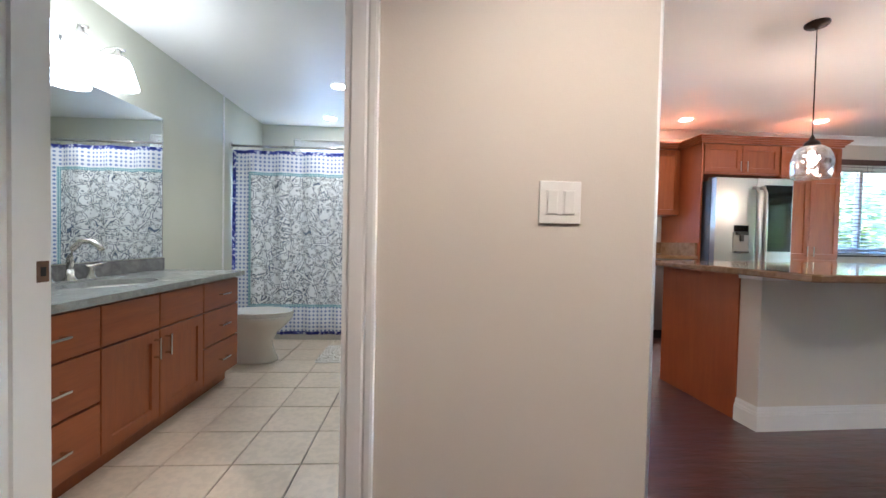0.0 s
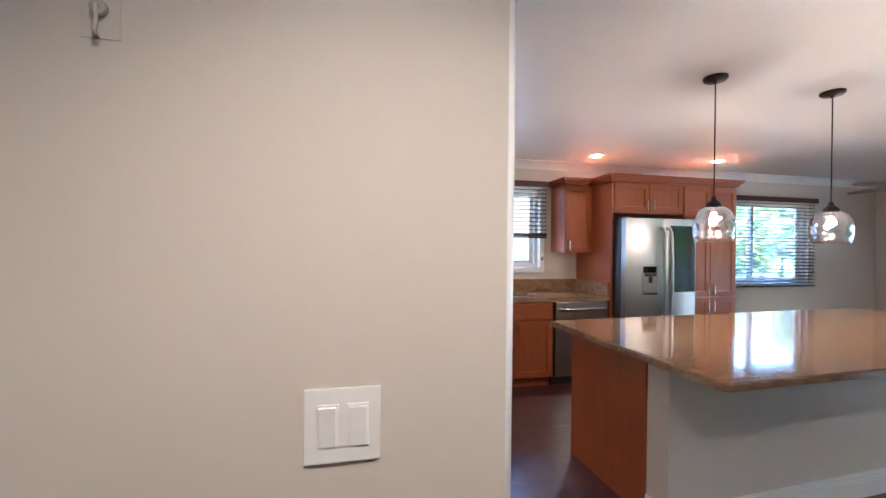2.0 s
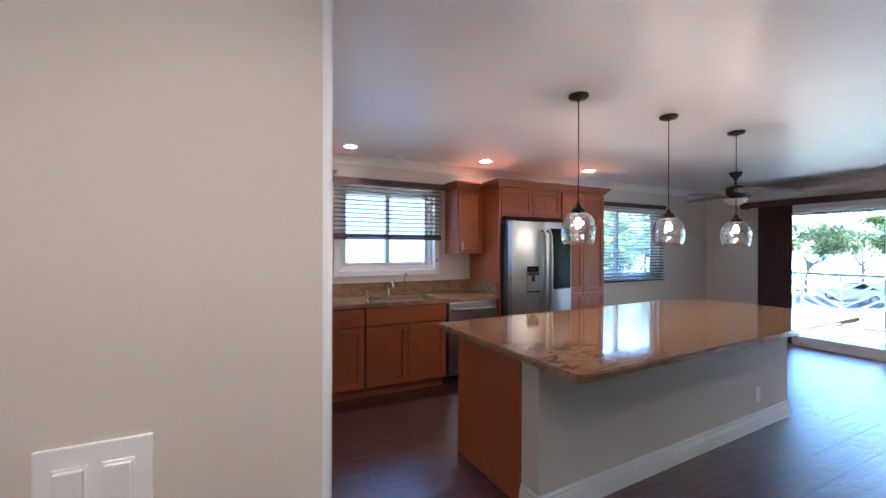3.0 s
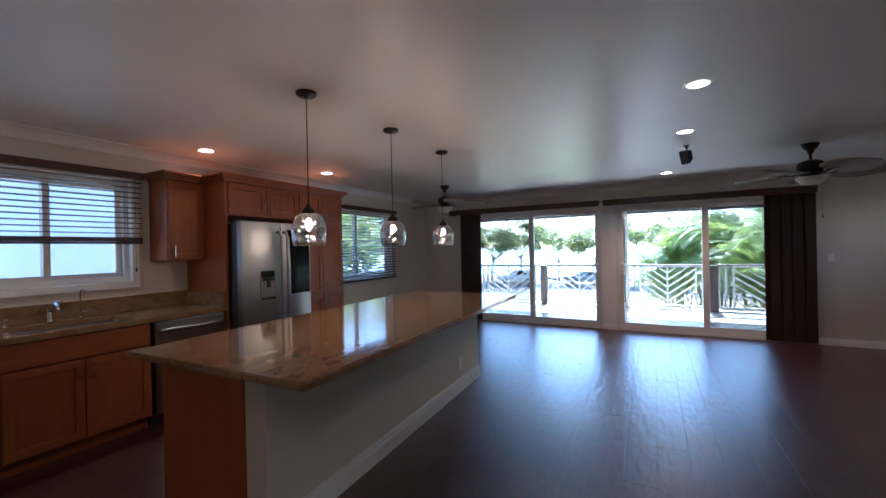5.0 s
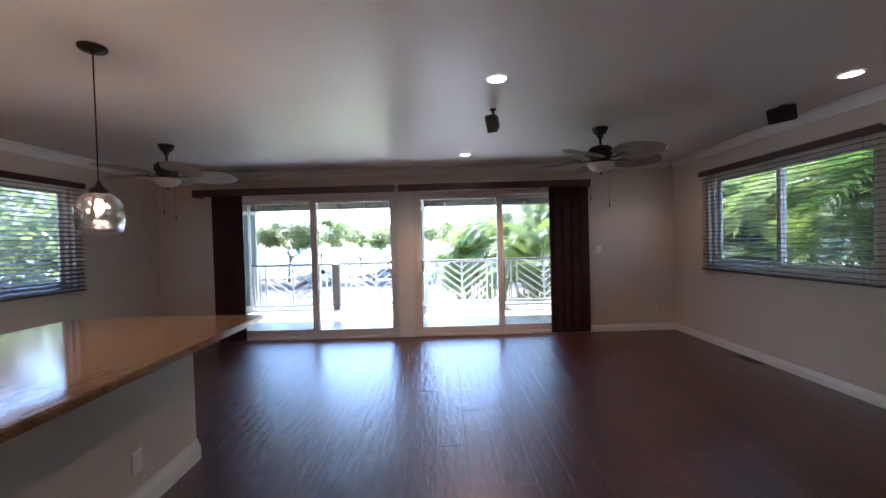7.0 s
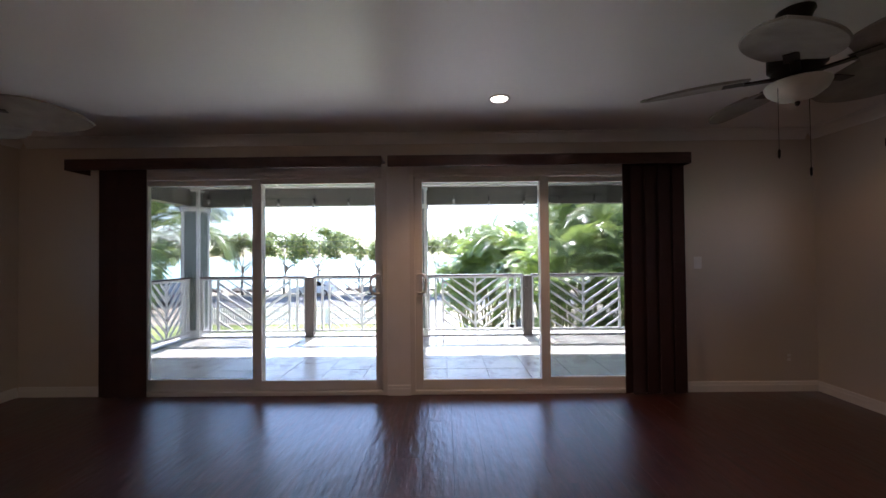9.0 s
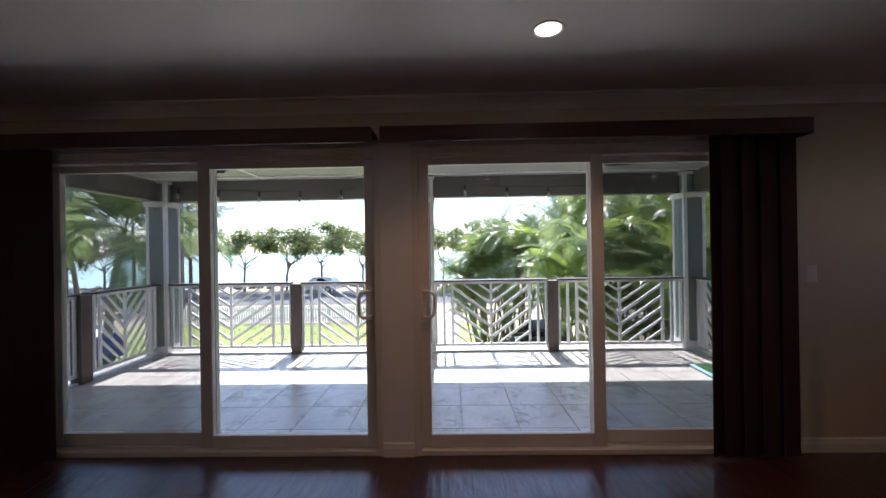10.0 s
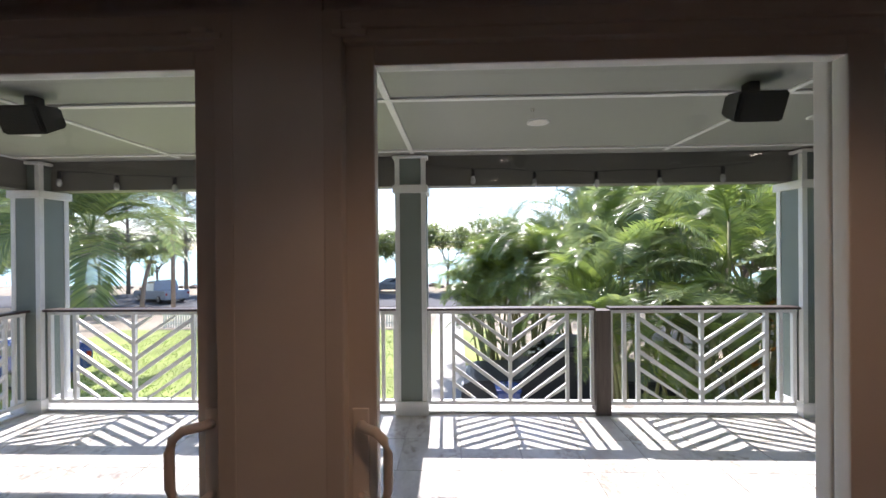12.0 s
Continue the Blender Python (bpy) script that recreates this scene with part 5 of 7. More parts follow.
def mixc(f, a, b2):
    k = n.new("ShaderNodeMix")
    k.data_type = "RGBA"
    l.new(f, k.inputs[0])
    for i, c in ((6, a), (7, b2)):
        if isinstance(c, tuple):
            k.inputs[i].default_value = (*c, 1)
        else:
            l.new(c, k.inputs[i])
    return k.outputs[2]


vor = n.new("ShaderNodeTexVoronoi")
vor.feature = "DISTANCE_TO_EDGE"
vor.inputs["Scale"].default_value = 10
ns = n.new("ShaderNodeTexNoise")
ns.inputs["Scale"].default_value, ns.inputs["Detail"].default_value = 9, 2
wob = n.new("ShaderNodeMix")
wob.data_type = "VECTOR"
wob.inputs[0].default_value = 0.05
l.new(uv.outputs["UV"], ns.inputs["Vector"])
l.new(uv.outputs["UV"], wob.inputs[4])
l.new(ns.outputs["Color"], wob.inputs[5])
l.new(wob.outputs[1], vor.inputs["Vector"])
pais = n.new("ShaderNodeTexVoronoi")
pais.inputs["Scale"].default_value = 30
l.new(wob.outputs[1], pais.inputs["Vector"])
lines = ramp(n, [(0.045, (0.93, 0.94, 0.96)), (0.06, (0.10, 0.14, 0.24)), (0.085, (0.14, 0.19, 0.30)), (0.10, (0.90, 0.91, 0.94))])
l.new(vor.outputs["Distance"], lines.inputs[0])
petals = ramp(n, [(0.16, (0.03, 0.04, 0.09)), (0.22, (0.92, 0.93, 0.95)), (0.32, (0.90, 0.92, 0.94)), (0.36, (0.10, 0.13, 0.18)), (0.42, (0.16, 0.22, 0.28)), (0.46, (0.90, 0.92, 0.94))])
l.new(pais.outputs["Distance"], petals.inputs[0])
mulc = n.new("ShaderNodeMix")
mulc.data_type, mulc.blend_type = "RGBA", "MULTIPLY"
mulc.inputs[0].default_value = 0.92
l.new(lines.outputs[0], mulc.inputs[6])
l.new(petals.outputs[0], mulc.inputs[7])
dots = n.new("ShaderNodeTexVoronoi")
dots.inputs["Scale"].default_value, dots.inputs["Randomness"].default_value = 26, 0.0
l.new(uv.outputs["UV"], dots.inputs["Vector"])
dotc = ramp(n, [(0.22, (0.22, 0.30, 0.58)), (0.34, (0.82, 0.84, 0.93))])
l.new(dots.outputs["Distance"], dotc.inputs[0])
inner = both(band("X", 0.19, 1.61), band("Y", 0.30, 1.56))
frame_in = both(band("X", 0.16, 1.64), band("Y", 0.27, 1.59))
whole = both(band("X", 0.03, 1.77), band("Y", 0.03, 1.77))
hem = n.new("ShaderNodeTexNoise")
hem.inputs["Scale"].default_value = 26
l.new(uv.outputs["UV"], hem.inputs["Vector"])
hemc = ramp(n, [(0.44, (0.02, 0.03, 0.25)), (0.56, (0.10, 0.12, 0.48)), (0.62, (0.7, 0.72, 0.86))])
l.new(hem.outputs["Fac"], hemc.inputs[0])
fr_dots = n.new("ShaderNodeTexVoronoi")
fr_dots.inputs["Scale"].default_value, fr_dots.inputs["Randomness"].default_value = 62, 0.0
l.new(uv.outputs["UV"], fr_dots.inputs["Vector"])
frc = ramp(n, [(0.3, (0.10, 0.30, 0.42)), (0.45, (0.55, 0.70, 0.78))])
l.new(fr_dots.outputs["Distance"], frc.inputs[0])
col = mixc(whole, hemc.outputs[0], dotc.outputs[0])
col = mixc(frame_in, col, frc.outputs[0])
col = mixc(inner, col, mulc.outputs[2])
l.new(col, b.inputs["Base Color"])
b.inputs["Roughness"].default_value = 0.85
M_CURTAIN = m
t = thing("shower_curtain", "blue and white floral paisley print shower curtain, drawn closed", "shower curtain", pose(-1.455, 4.60, 0.065))
bm = bmesh.new()
uvl = bm.loops.layers.uv.new("UVMap")
NX, NZ = 150, 12
grid = []
for j in range(NZ + 1):
    row = []
    for i in range(NX + 1):
        u, v = i / NX * CUR_W, j / NZ * CUR_H
        fold = 0.022 * math.sin(u * 21 + 0.5 * math.sin(u * 3.1)) * (0.45 + 0.55 * (v / CUR_H)) + 0.006 * math.sin(u * 47 + v)
        row.append(bm.verts.new((u * 0.985, fold, v)))
    grid.append(row)
for j in range(NZ):
    for i in range(NX):
        f = bm.faces.new((grid[j][i], grid[j][i + 1], grid[j + 1][i + 1], grid[j + 1][i]))
        f.smooth = True
        for lp, (a, c2) in zip(f.loops, ((i, j), (i + 1, j), (i + 1, j + 1), (i, j + 1))):
            lp[uvl].uv = (a / NX * CUR_W, c2 / NZ * CUR_H)
cur = part("cloth", bm, M_CURTAIN, t)
cur.modifiers.new("thickness", "SOLIDIFY").thickness = 0.0015
for k in range(12):
    bm = lathe([(0.02, -0.0015), (0.022, 0.0), (0.02, 0.0015), (0.018, 0.0)], 16, "x", (0.04 + k * 0.155, 0.0, 1.818), cap=False)
    part("ring", bm, M_NICKEL, t)
t = thing("curtain_rod", "chrome shower curtain rod between the walls", "rod", pose(-1.468, 4.60, 1.905))
part("rod", lathe([(0.0125, 0.0), (0.0125, 2.366)], 14, "x"), M_NICKEL, t)
for hx in (0.0, 2.354):
    part("flange", lathe([(0.032, hx), (0.032, hx + 0.006), (0.02, hx + 0.012)], 18, "x"), M_NICKEL, t)
fixed("trim_tub_edge", slab(-1.47, -1.455, 4.44, 4.452, 0, BCEIL - 0.001, 0.002), M_TRIM, "white edge strip of the tub surround", "trim")
t = thing("bathtub", "white built-in bathtub behind the shower curtain", "bathtub", pose(-1.466, 4.64, 0))
bm = bmesh.new()
cuboid(bm, 0, 2.36, 0, 0.06, 0, 0.48, 0.01)
cuboid(bm, 0, 2.36, 0.64, 0.70, 0, 0.48, 0.01)
cuboid(bm, 0, 0.08, 0.06, 0.64, 0, 0.48, 0.01)
cuboid(bm, 2.28, 2.36, 0.06, 0.64, 0, 0.48, 0.01)
cuboid(bm, 0.08, 2.28, 0.06, 0.64, 0, 0.10)
part("tub", bm, M_CERAMIC, t)

# toilet facing east
t = thing("toilet", "white ceramic toilet with closed lid beside the vanity", "toilet", pose(-1.415, 3.965, 0))
bm = bmesh.new()


def egg(cx, rx_back, rx_front, ry, z, k=28, sc=1.0):
    return [(cx + (rx_front if math.cos(2 * math.pi * i / k) > 0 else rx_back) * sc * math.cos(2 * math.pi * i / k), ry * sc * math.sin(2 * math.pi * i / k), z) for i in range(k)]


loops = [egg(0.43, 0.21, 0.20, 0.115, 0.0), egg(0.43, 0.21, 0.205, 0.118, 0.02), egg(0.42, 0.18, 0.185, 0.10, 0.08), egg(0.415, 0.165, 0.17, 0.092, 0.17), egg(0.43, 0.18, 0.20, 0.115, 0.24), egg(0.455, 0.21, 0.25, 0.155, 0.31), egg(0.47, 0.23, 0.277, 0.178, 0.36), egg(0.47, 0.235, 0.28, 0.182, 0.385)]
vl = [[bm.verts.new(p) for p in lp] for lp in loops]
for p, q in zip(vl, vl[1:]):
    for i in range(28):
        j = (i + 1) % 28
        bm.faces.new((p[i], p[j], q[j], q[i])).smooth = True
bm.faces.new(vl[0][::-1])
bm.faces.new(vl[-1])
part("bowl", bm, M_CERAMIC, t)
part("seat", prism([(x, y) for x, y, z in egg(0.47, 0.235, 0.285, 0.186, 0)], 0.387, 0.402, 0.004), M_CERAMIC, t)
part("lid", prism([(x, y) for x, y, z in egg(0.47, 0.235, 0.287, 0.188, 0)], 0.404, 0.420, 0.005), M_CERAMIC, t)
part("tank", slab(0.0, 0.19, -0.21, 0.21, 0.385, 0.70, 0.02), M_CERAMIC, t)
part("tank_lid", slab(0.0, 0.20, -0.22, 0.22, 0.702, 0.735, 0.01), M_CERAMIC, t)
bm = lathe([(0.013, 0.19), (0.013, 0.205)], 12, "x", (0, -0.14, 0.64))
tube([(0.203, -0.14, 0.64), (0.212, -0.10, 0.635)], 0.006, 8, bm)
part("flush_lever", bm, M_NICKEL, t)
t = thing("bath_mat", "small white shaggy bath mat beside the tub", "bath mat", pose(-0.08, 4.14, 0.004))
bm = bmesh.new()
rng = random.Random(5)
cuboid(bm, -0.38, 0.38, -0.25, 0.25, 0.0, 0.01, 0.004)
part("backing", bm, M_WHITEPL, t)
verts, faces = [], []
for k in range(3500):
    x, y = rng.uniform(-0.38, 0.38), rng.uniform(-0.25, 0.25)
    dx, dy, h = rng.uniform(-0.012, 0.012), rng.uniform(-0.012, 0.012), rng.uniform(0.018, 0.028)
    i = len(verts)
    verts += [(x - 0.003, y, 0.008), (x + 0.003, y, 0.008), (x + dx, y + dy, h)]
    faces.append((i, i + 1, i + 2))
me = bpy.data.meshes.new("pile")
me.from_pydata(verts, [], faces)
tagged(part("pile", me, paint("cotton_pile", (0.80, 0.77, 0.72), 0.9), t), kind="stuff")

# ---- lanai ----
LZ = -0.03
YL0, YL1 = -2.24, 5.80
XR = 11.06                    # front railing line
FLOOR_L = fixed("floor_lanai", slab(X_EO - 0.02, 11.36, YL0, YL1, -0.30, LZ - 0.006), paint("pale_grout", (0.44, 0.41, 0.37), 0.85, 0.1, 12, 0.1), "pale travertine tile lanai floor", "floor")
fixed("trim_lanai_edge", slab(11.362, 11.39, YL0, YL1, -0.34, LZ), M_OUTWHITE, "white fascia along the lanai edge", "trim")
LC = 2.43
fixed("ceiling_lanai", slab(X_EO, 11.55, YL0 - 0.3, YL1 + 0.3, LC, LC + 0.10), M_LCEIL, "grey green lanai ceiling", "ceiling")
bm = bmesh.new()
for x in (8.46, 9.64, 10.86):
    cuboid(bm, x - 0.02, x + 0.02, YL0, YL1, LC - 0.014, LC, 0.003)
for y in (-1.96, -0.58, 1.74, 3.98, 5.5):
    cuboid(bm, X_EO + 0.002, 10.98, y - 0.02, y + 0.02, LC - 0.011, LC - 0.0005, 0.003)
fixed("trim_lanai_battens", bm, M_OUTWHITE, "white battens on the lanai ceiling", "trim")
bm = slab(11.10, 11.26, YL0, YL1, 2.142, LC)
cuboid(bm, X_EO, 11.10, 5.50, 5.66, 2.142, LC)
cuboid(bm, X_EO, 11.10, -2.10, -1.94, 2.142, LC)
fixed("beam_lanai", bm, M_BEAM, "taupe grey beam round the lanai", "beam")
# roof above
fixed("roof", slab(X_W - 0.4, 11.75, Y_S - 0.6, 6.0, LC + 0.15, LC + 0.25), M_OUTWHITE, "plain flat roof deck over house and lanai", "roof")


def lanai_column(x, y):
    """Square post of grey boards between white corner boards, base and cap; (x, y) is its middle."""
    t = thing("lanai_column", "square grey column with white corner trim on the lanai", "column", pose(x, y, LZ), "lanai columns")
    h = 0.145
    H = 2.165
    part("shaft", slab(-h + 0.006, h - 0.006, -h + 0.006, h - 0.006, 0.0, H), M_COLUMN, t)
    for sx in (-1, 1):
        for sy in (-1, 1):
            part("corner_board", slab(min(sx * h, sx * (h - 0.045)), max(sx * h, sx * (h - 0.045)), min(sy * h, sy * (h - 0.045)), max(sy * h, sy * (h - 0.045)), 0.1305, H, 0.003), M_OUTWHITE, t)
    part("base", slab(-h - 0.012, h + 0.012, -h - 0.012, h + 0.012, 0.0, 0.13, 0.004), M_OUTWHITE, t)
    part("cap", slab(-h - 0.02, h + 0.02, -h - 0.02, h + 0.02, H - 0.075, H, 0.004), M_OUTWHITE, t)
    part("neck", slab(-h + 0.008, h - 0.008, -h + 0.008, h - 0.008, H + 0.001, LC - LZ - 0.045), M_COLUMN, t)
    for sx in (-1, 1):
        for sy in (-1, 1):
            part("neck_board", slab(min(sx * h, sx * (h - 0.045)), max(sx * h, sx * (h - 0.045)), min(sy * h, sy * (h - 0.045)), max(sy * h, sy * (h - 0.045)), H + 0.001, LC - LZ - 0.045, 0.003), M_OUTWHITE, t)
    part("head", slab(-h - 0.02, h + 0.02, -h - 0.02, h + 0.02, LC - LZ - 0.044, LC - LZ - 0.016, 0.004), M_OUTWHITE, t)


CX = 10.98 + 0.145
for y in (5.37 + 0.145, 1.60 + 0.165, -1.81 - 0.145):
    lanai_column(CX, y)
for y in (5.515, -1.955):
    lanai_column(8.62, y)


def rail_section(length, m):
    """One bay of white railing with a chevron of slanting bars."""
    t = thing("railing", "white wooden railing bay with chevron bars and dark cap", "railing", m, "lanai railings")
    L = length / 2
    zb, zt = 0.115, 0.945
    part("bottom_rail", slab(-0.02, 0.02, -L, L, zb - 0.035, zb, 0.003), M_OUTWHITE, t)
    part("top_rail", slab(-0.02, 0.02, -L, L, zt, zt + 0.035, 0.003), M_OUTWHITE, t)
    part("cap", slab(-0.065, 0.065, -L, L, zt + 0.036, zt + 0.058, 0.004), M_CAP, t, "dark brown rail cap")
    part("kick_board", slab(-0.03, 0.03, -L, L, 0.0, 0.022, 0.002), M_OUTWHITE, t)
    bar = finish(slab(-0.016, 0.016, -0.016, 0.016, zb, zt), "baluster")
    bar.materials.append(M_OUTWHITE)
    W = 0.545 * (length / 1.64)     # half width of the chevron
    for y in (-L + 0.018, -(L + W) / 2, (L + W) / 2, L - 0.018, -W - 0.016, W + 0.016, 0.0):
        part("baluster", bar, M_OUTWHITE, t).matrix_basis = pose(0, y, 0)
    # slanting bars, clipped to the panel
    gap = 0.158
    wd = 0.0175
    slope = 0.72
    for s in (-1, 1):
        k = 0
        z0 = zb - slope * W
        while z0 < zt:
            # the bar rises from the middle post outwards
            ya, yb2 = 0.016, W
            za, zb3 = z0, z0 + slope * (W - 0.016)
            if zb3 > zb + 0.05:
                if za < zb:
                    ya = 0.016 + (zb - za) / slope
                    za = zb
                if zb3 > zt:
                    yb2 = 0.016 + (zt - z0) / slope
                    zb3 = zt
                if yb2 - ya > 0.04:
                    bm = bmesh.new()
                    q = wd / math.cos(math.atan(slope))
                    pts = [(ya, za - q), (yb2, zb3 - q), (yb2, zb3 + q), (ya, za + q)]
                    pts = [(y * s, min(max(z, zb), zt)) for y, z in pts]
                    f0 = [bm.verts.new((-0.012, y, z)) for y, z in pts]
                    f1 = [bm.verts.new((0.012, y, z)) for y, z in pts]
                    bm.faces.new(f0)
                    bm.faces.new(f1[::-1])
                    for i in range(4):
                        j = (i + 1) % 4
                        bm.faces.new((f0[i], f1[i], f1[j], f0[j]))
                    bmesh.ops.recalc_face_normals(bm, faces=bm.faces)
                    part("slanting_bar", bm, M_OUTWHITE, t)
            z0 += gap
    return t


def rail_post(x, y):
    t = solid("rail_post", slab(-0.068, 0.068, -0.068, 0.068, 0.0, 0.979, 0.004), M_POST, "weathered dark wooden railing post", "post", pose(x, y, LZ), "railing posts")
    return t


RP = (3.565, -0.022)
for y in RP:
    rail_post(XR, y)
bays = [(5.37, RP[0] + 0.069), (RP[0] - 0.069, 1.912), (1.618, RP[1] + 0.069), (RP[1] - 0.069, -1.81)]
first = rail_section(1.64, pose(XR, sum(bays[0]) / 2, LZ))
first.scale = (1, abs(bays[0][0] - bays[0][1]) / 1.64, 1)
for a, b2 in bays[1:]:
    c = copy_thing(first, pose(XR, (a + b2) / 2, LZ))
    c.scale = (1, abs(a - b2) / 1.64, 1)
for y in (5.53, -1.97):
    rail_post(9.87, y)
    for x0, x1 in ((8.77, 9.801), (9.939, 10.975)):
        c = copy_thing(first, pose((x0 + x1) / 2, y, LZ, 0, 0, 90))
        c.scale = (1, (x1 - x0) / 1.64, 1)

# lanai fittings
for x, y in ((9.50, 3.76), (9.52, -0.28)):
    t = thing("loudspeaker", "black outdoor loudspeaker under the lanai ceiling", "loudspeaker", pose(x, y, LC, 0, 0, 0), "lanai loudspeakers")
    part("bracket", slab(-0.03, 0.03, -0.03, 0.03, -0.05, 0.0, 0.004), M_BLACK, t)
    bm = slab(-0.09, 0.09, -0.13, 0.13, -0.08, 0.08)
    for v in bm.verts:
        if v.co.x > 0:
            v.co.y *= 0.75
            v.co.z *= 0.7
    bmesh.ops.bevel(bm, geom=bm.edges[:], offset=0.012, segments=2, affect="EDGES")
    c = part("cabinet", bm, M_BLACK, t)
    c.matrix_basis = pose(0, 0, -0.125, 0, -22, 0)
    part("grille", slab(-0.096, -0.091, -0.11, 0.11, -0.065, 0.065, 0.003), M_BLACK, c)
for x, y in ((10.12, 0.75), (10.10, -1.18), (10.15, 4.55), (10.12, 2.70)):
    t = thing("porch_light", "round white recessed lanai light, unlit", "ceiling light", pose(x, y, LC), "lanai recessed lights")
    part("trim_ring", lathe([(0.078, 0.0), (0.08, -0.006), (0.06, -0.008)], 24, cap=False), M_OUTWHITE, t)
    part("lens", lathe([(0.06, -0.006), (0.06, -0.002)], 24), M_LENS_OUT, t)
t = thing("ceiling_hook", "small chain and hook on the lanai ceiling", "hook", pose(9.86, 0.84, LC))
bm = lathe([(0.012, 0.0), (0.012, -0.006)], 12)
for k in range(3):
    lathe([(0.009, -0.0015), (0.0105, 0.0), (0.009, 0.0015)], 12, "x" if k % 2 else "y", (0, 0, -0.016 - 0.017 * k), cap=False, bm=bm)
part("chain", bm, M_NICKEL, t)
t = thing("string_lights", "black string lights with clear bulbs hung along the beam", "string lights", pose(11.075, 0, 2.365))
pts = []
k = 0
y = -1.4625
while y < 5.5:
    # slack between the columns
    u = (y + 1.95) / 3.7 if y < 1.75 else (y - 1.75) / 3.7
    pts.append((0, y, -0.40 * u * (1 - u) - 0.012 * (k % 2)))
    y += 0.2925
    k += 1
part("cable", tube(pts, 0.004, 6), M_BLACK, t)
sock = finish(lathe([(0.011, 0.0), (0.013, -0.01), (0.013, -0.05), (0.010, -0.055)], 10), "lamp_socket")
sock.materials.append(M_BLACK)
bulb = finish(lathe([(0.010, -0.055), (0.017, -0.070), (0.020, -0.088), (0.013, -0.108), (0.003, -0.113)], 12), "bulb")
bulb.materials.append(paint("clear_bulb", (0.42, 0.43, 0.42), 0.12))
for i in range(1, len(pts), 2):
    s = part("lamp_socket", sock, M_BLACK, t)
    s.matrix_basis = pose(*pts[i]) @ Matrix.Scale(1.35, 4)
    part("bulb", bulb, None, s)
t = thing("putting_mat", "green putting mat with pale blue rim on the lanai floor", "mat", pose(9.95, -1.62, LZ, 0, 0, -4))
part("rim", slab(-0.62, 0.34, -0.32, 0.22, 0.0, 0.028, 0.012), paint("pale_blue_rubber", (0.32, 0.55, 0.62), 0.5), t, "pale blue foam rim")
part("turf", slab(-0.57, 0.29, -0.27, 0.17, 0.0285, 0.036, 0.003), paint("putting_turf", (0.035, 0.13, 0.03), 0.95, 0.15, 20, 0.8, 300), t, "green artificial turf")

# ---- outdoors ----
GZ = -2.9


def sheet(x0, x1, y0, y1, z, thick=0.25):
    return slab(x0, x1, y0, y1, z - thick, z)


fixed("ground", sheet(-160, 56, -400, 400, GZ, 0.6), M_SOIL, "sandy bare ground round the house", "ground")
fixed("water", sheet(55.0, 3600, -3600, 3600, GZ - 1.0, 0.4), M_SEA, "bright turquoise sea beyond the shore", "water")
fixed("lawn", sheet(12.2, 28.5, 2.6, 20.0, GZ + 0.02, 0.1), M_LAWN, "mown green lawn in front of the house", "lawn")
fixed("lawn_verge", sheet(20.0, 28.5, -0.4, 1.0, GZ + 0.02, 0.1), M_LAWN, "mown green strip beside the drive", "lawn")
fixed("driveway", sheet(11.8, 36.9, 1.0, 2.6, GZ + 0.012, 0.1), M_CONC, "pale concrete driveway", "driveway")
fixed("driveway_apron", sheet(11.8, 20.0, -7.0, 1.0, GZ + 0.012, 0.1), M_CONC, "pale concrete parking apron", "driveway")
fixed("road", sheet(37, 45, -300, 300, GZ + 0.03, 0.1), M_ASPHALT, "grey asphalt shore road", "road")

rng = random.Random(11)
# mown grass tufts
v, f = [], []
for k in range(26000):
    x, y = rng.uniform(12.3, 28.4), rng.uniform(2.7, 17)
    a, h, w = rng.uniform(0, 6.28), rng.uniform(0.025, 0.06), 0.02
    i = len(v)
    v += [(x - w * math.cos(a), y - w * math.sin(a), GZ + 0.015), (x + w * math.cos(a), y + w * math.sin(a), GZ + 0.015), (x + rng.uniform(-0.03, 0.03), y + rng.uniform(-0.03, 0.03), GZ + 0.02 + h)]
    f.append((i, i + 1, i + 2))
me = bpy.data.meshes.new("grass")
me.from_pydata(v, [], f)
me.materials.append(leafy("grass_blade", (0.17, 0.30, 0.04), 0.35, 0.3))
tagged(new("grass", me), "short green lawn grass blades", "grass", "", "stuff")

# shore rocks
v, f = [], []
bm = bmesh.new()
for k in range(70):
    r = bmesh.ops.create_icosphere(bm, subdivisions=1, radius=rng.uniform(0.25, 0.6))
    c = Vector((rng.uniform(50.5, 53), -30 + k * 1.1 + rng.uniform(-0.4, 0.4), GZ + 0.1))
    for q in r["verts"]:
        q.co = Vector((q.co.x * rng.uniform(0.9, 1.3), q.co.y * rng.uniform(0.9, 1.3), q.co.z * 0.7)) + c
ob = new("shore_rocks", finish(bm, "shore_rocks"))
ob.data.materials.append(M_ROCK)
tagged(ob, "low bank of dark lava rocks along the shore", "rocks", "", "stuff")


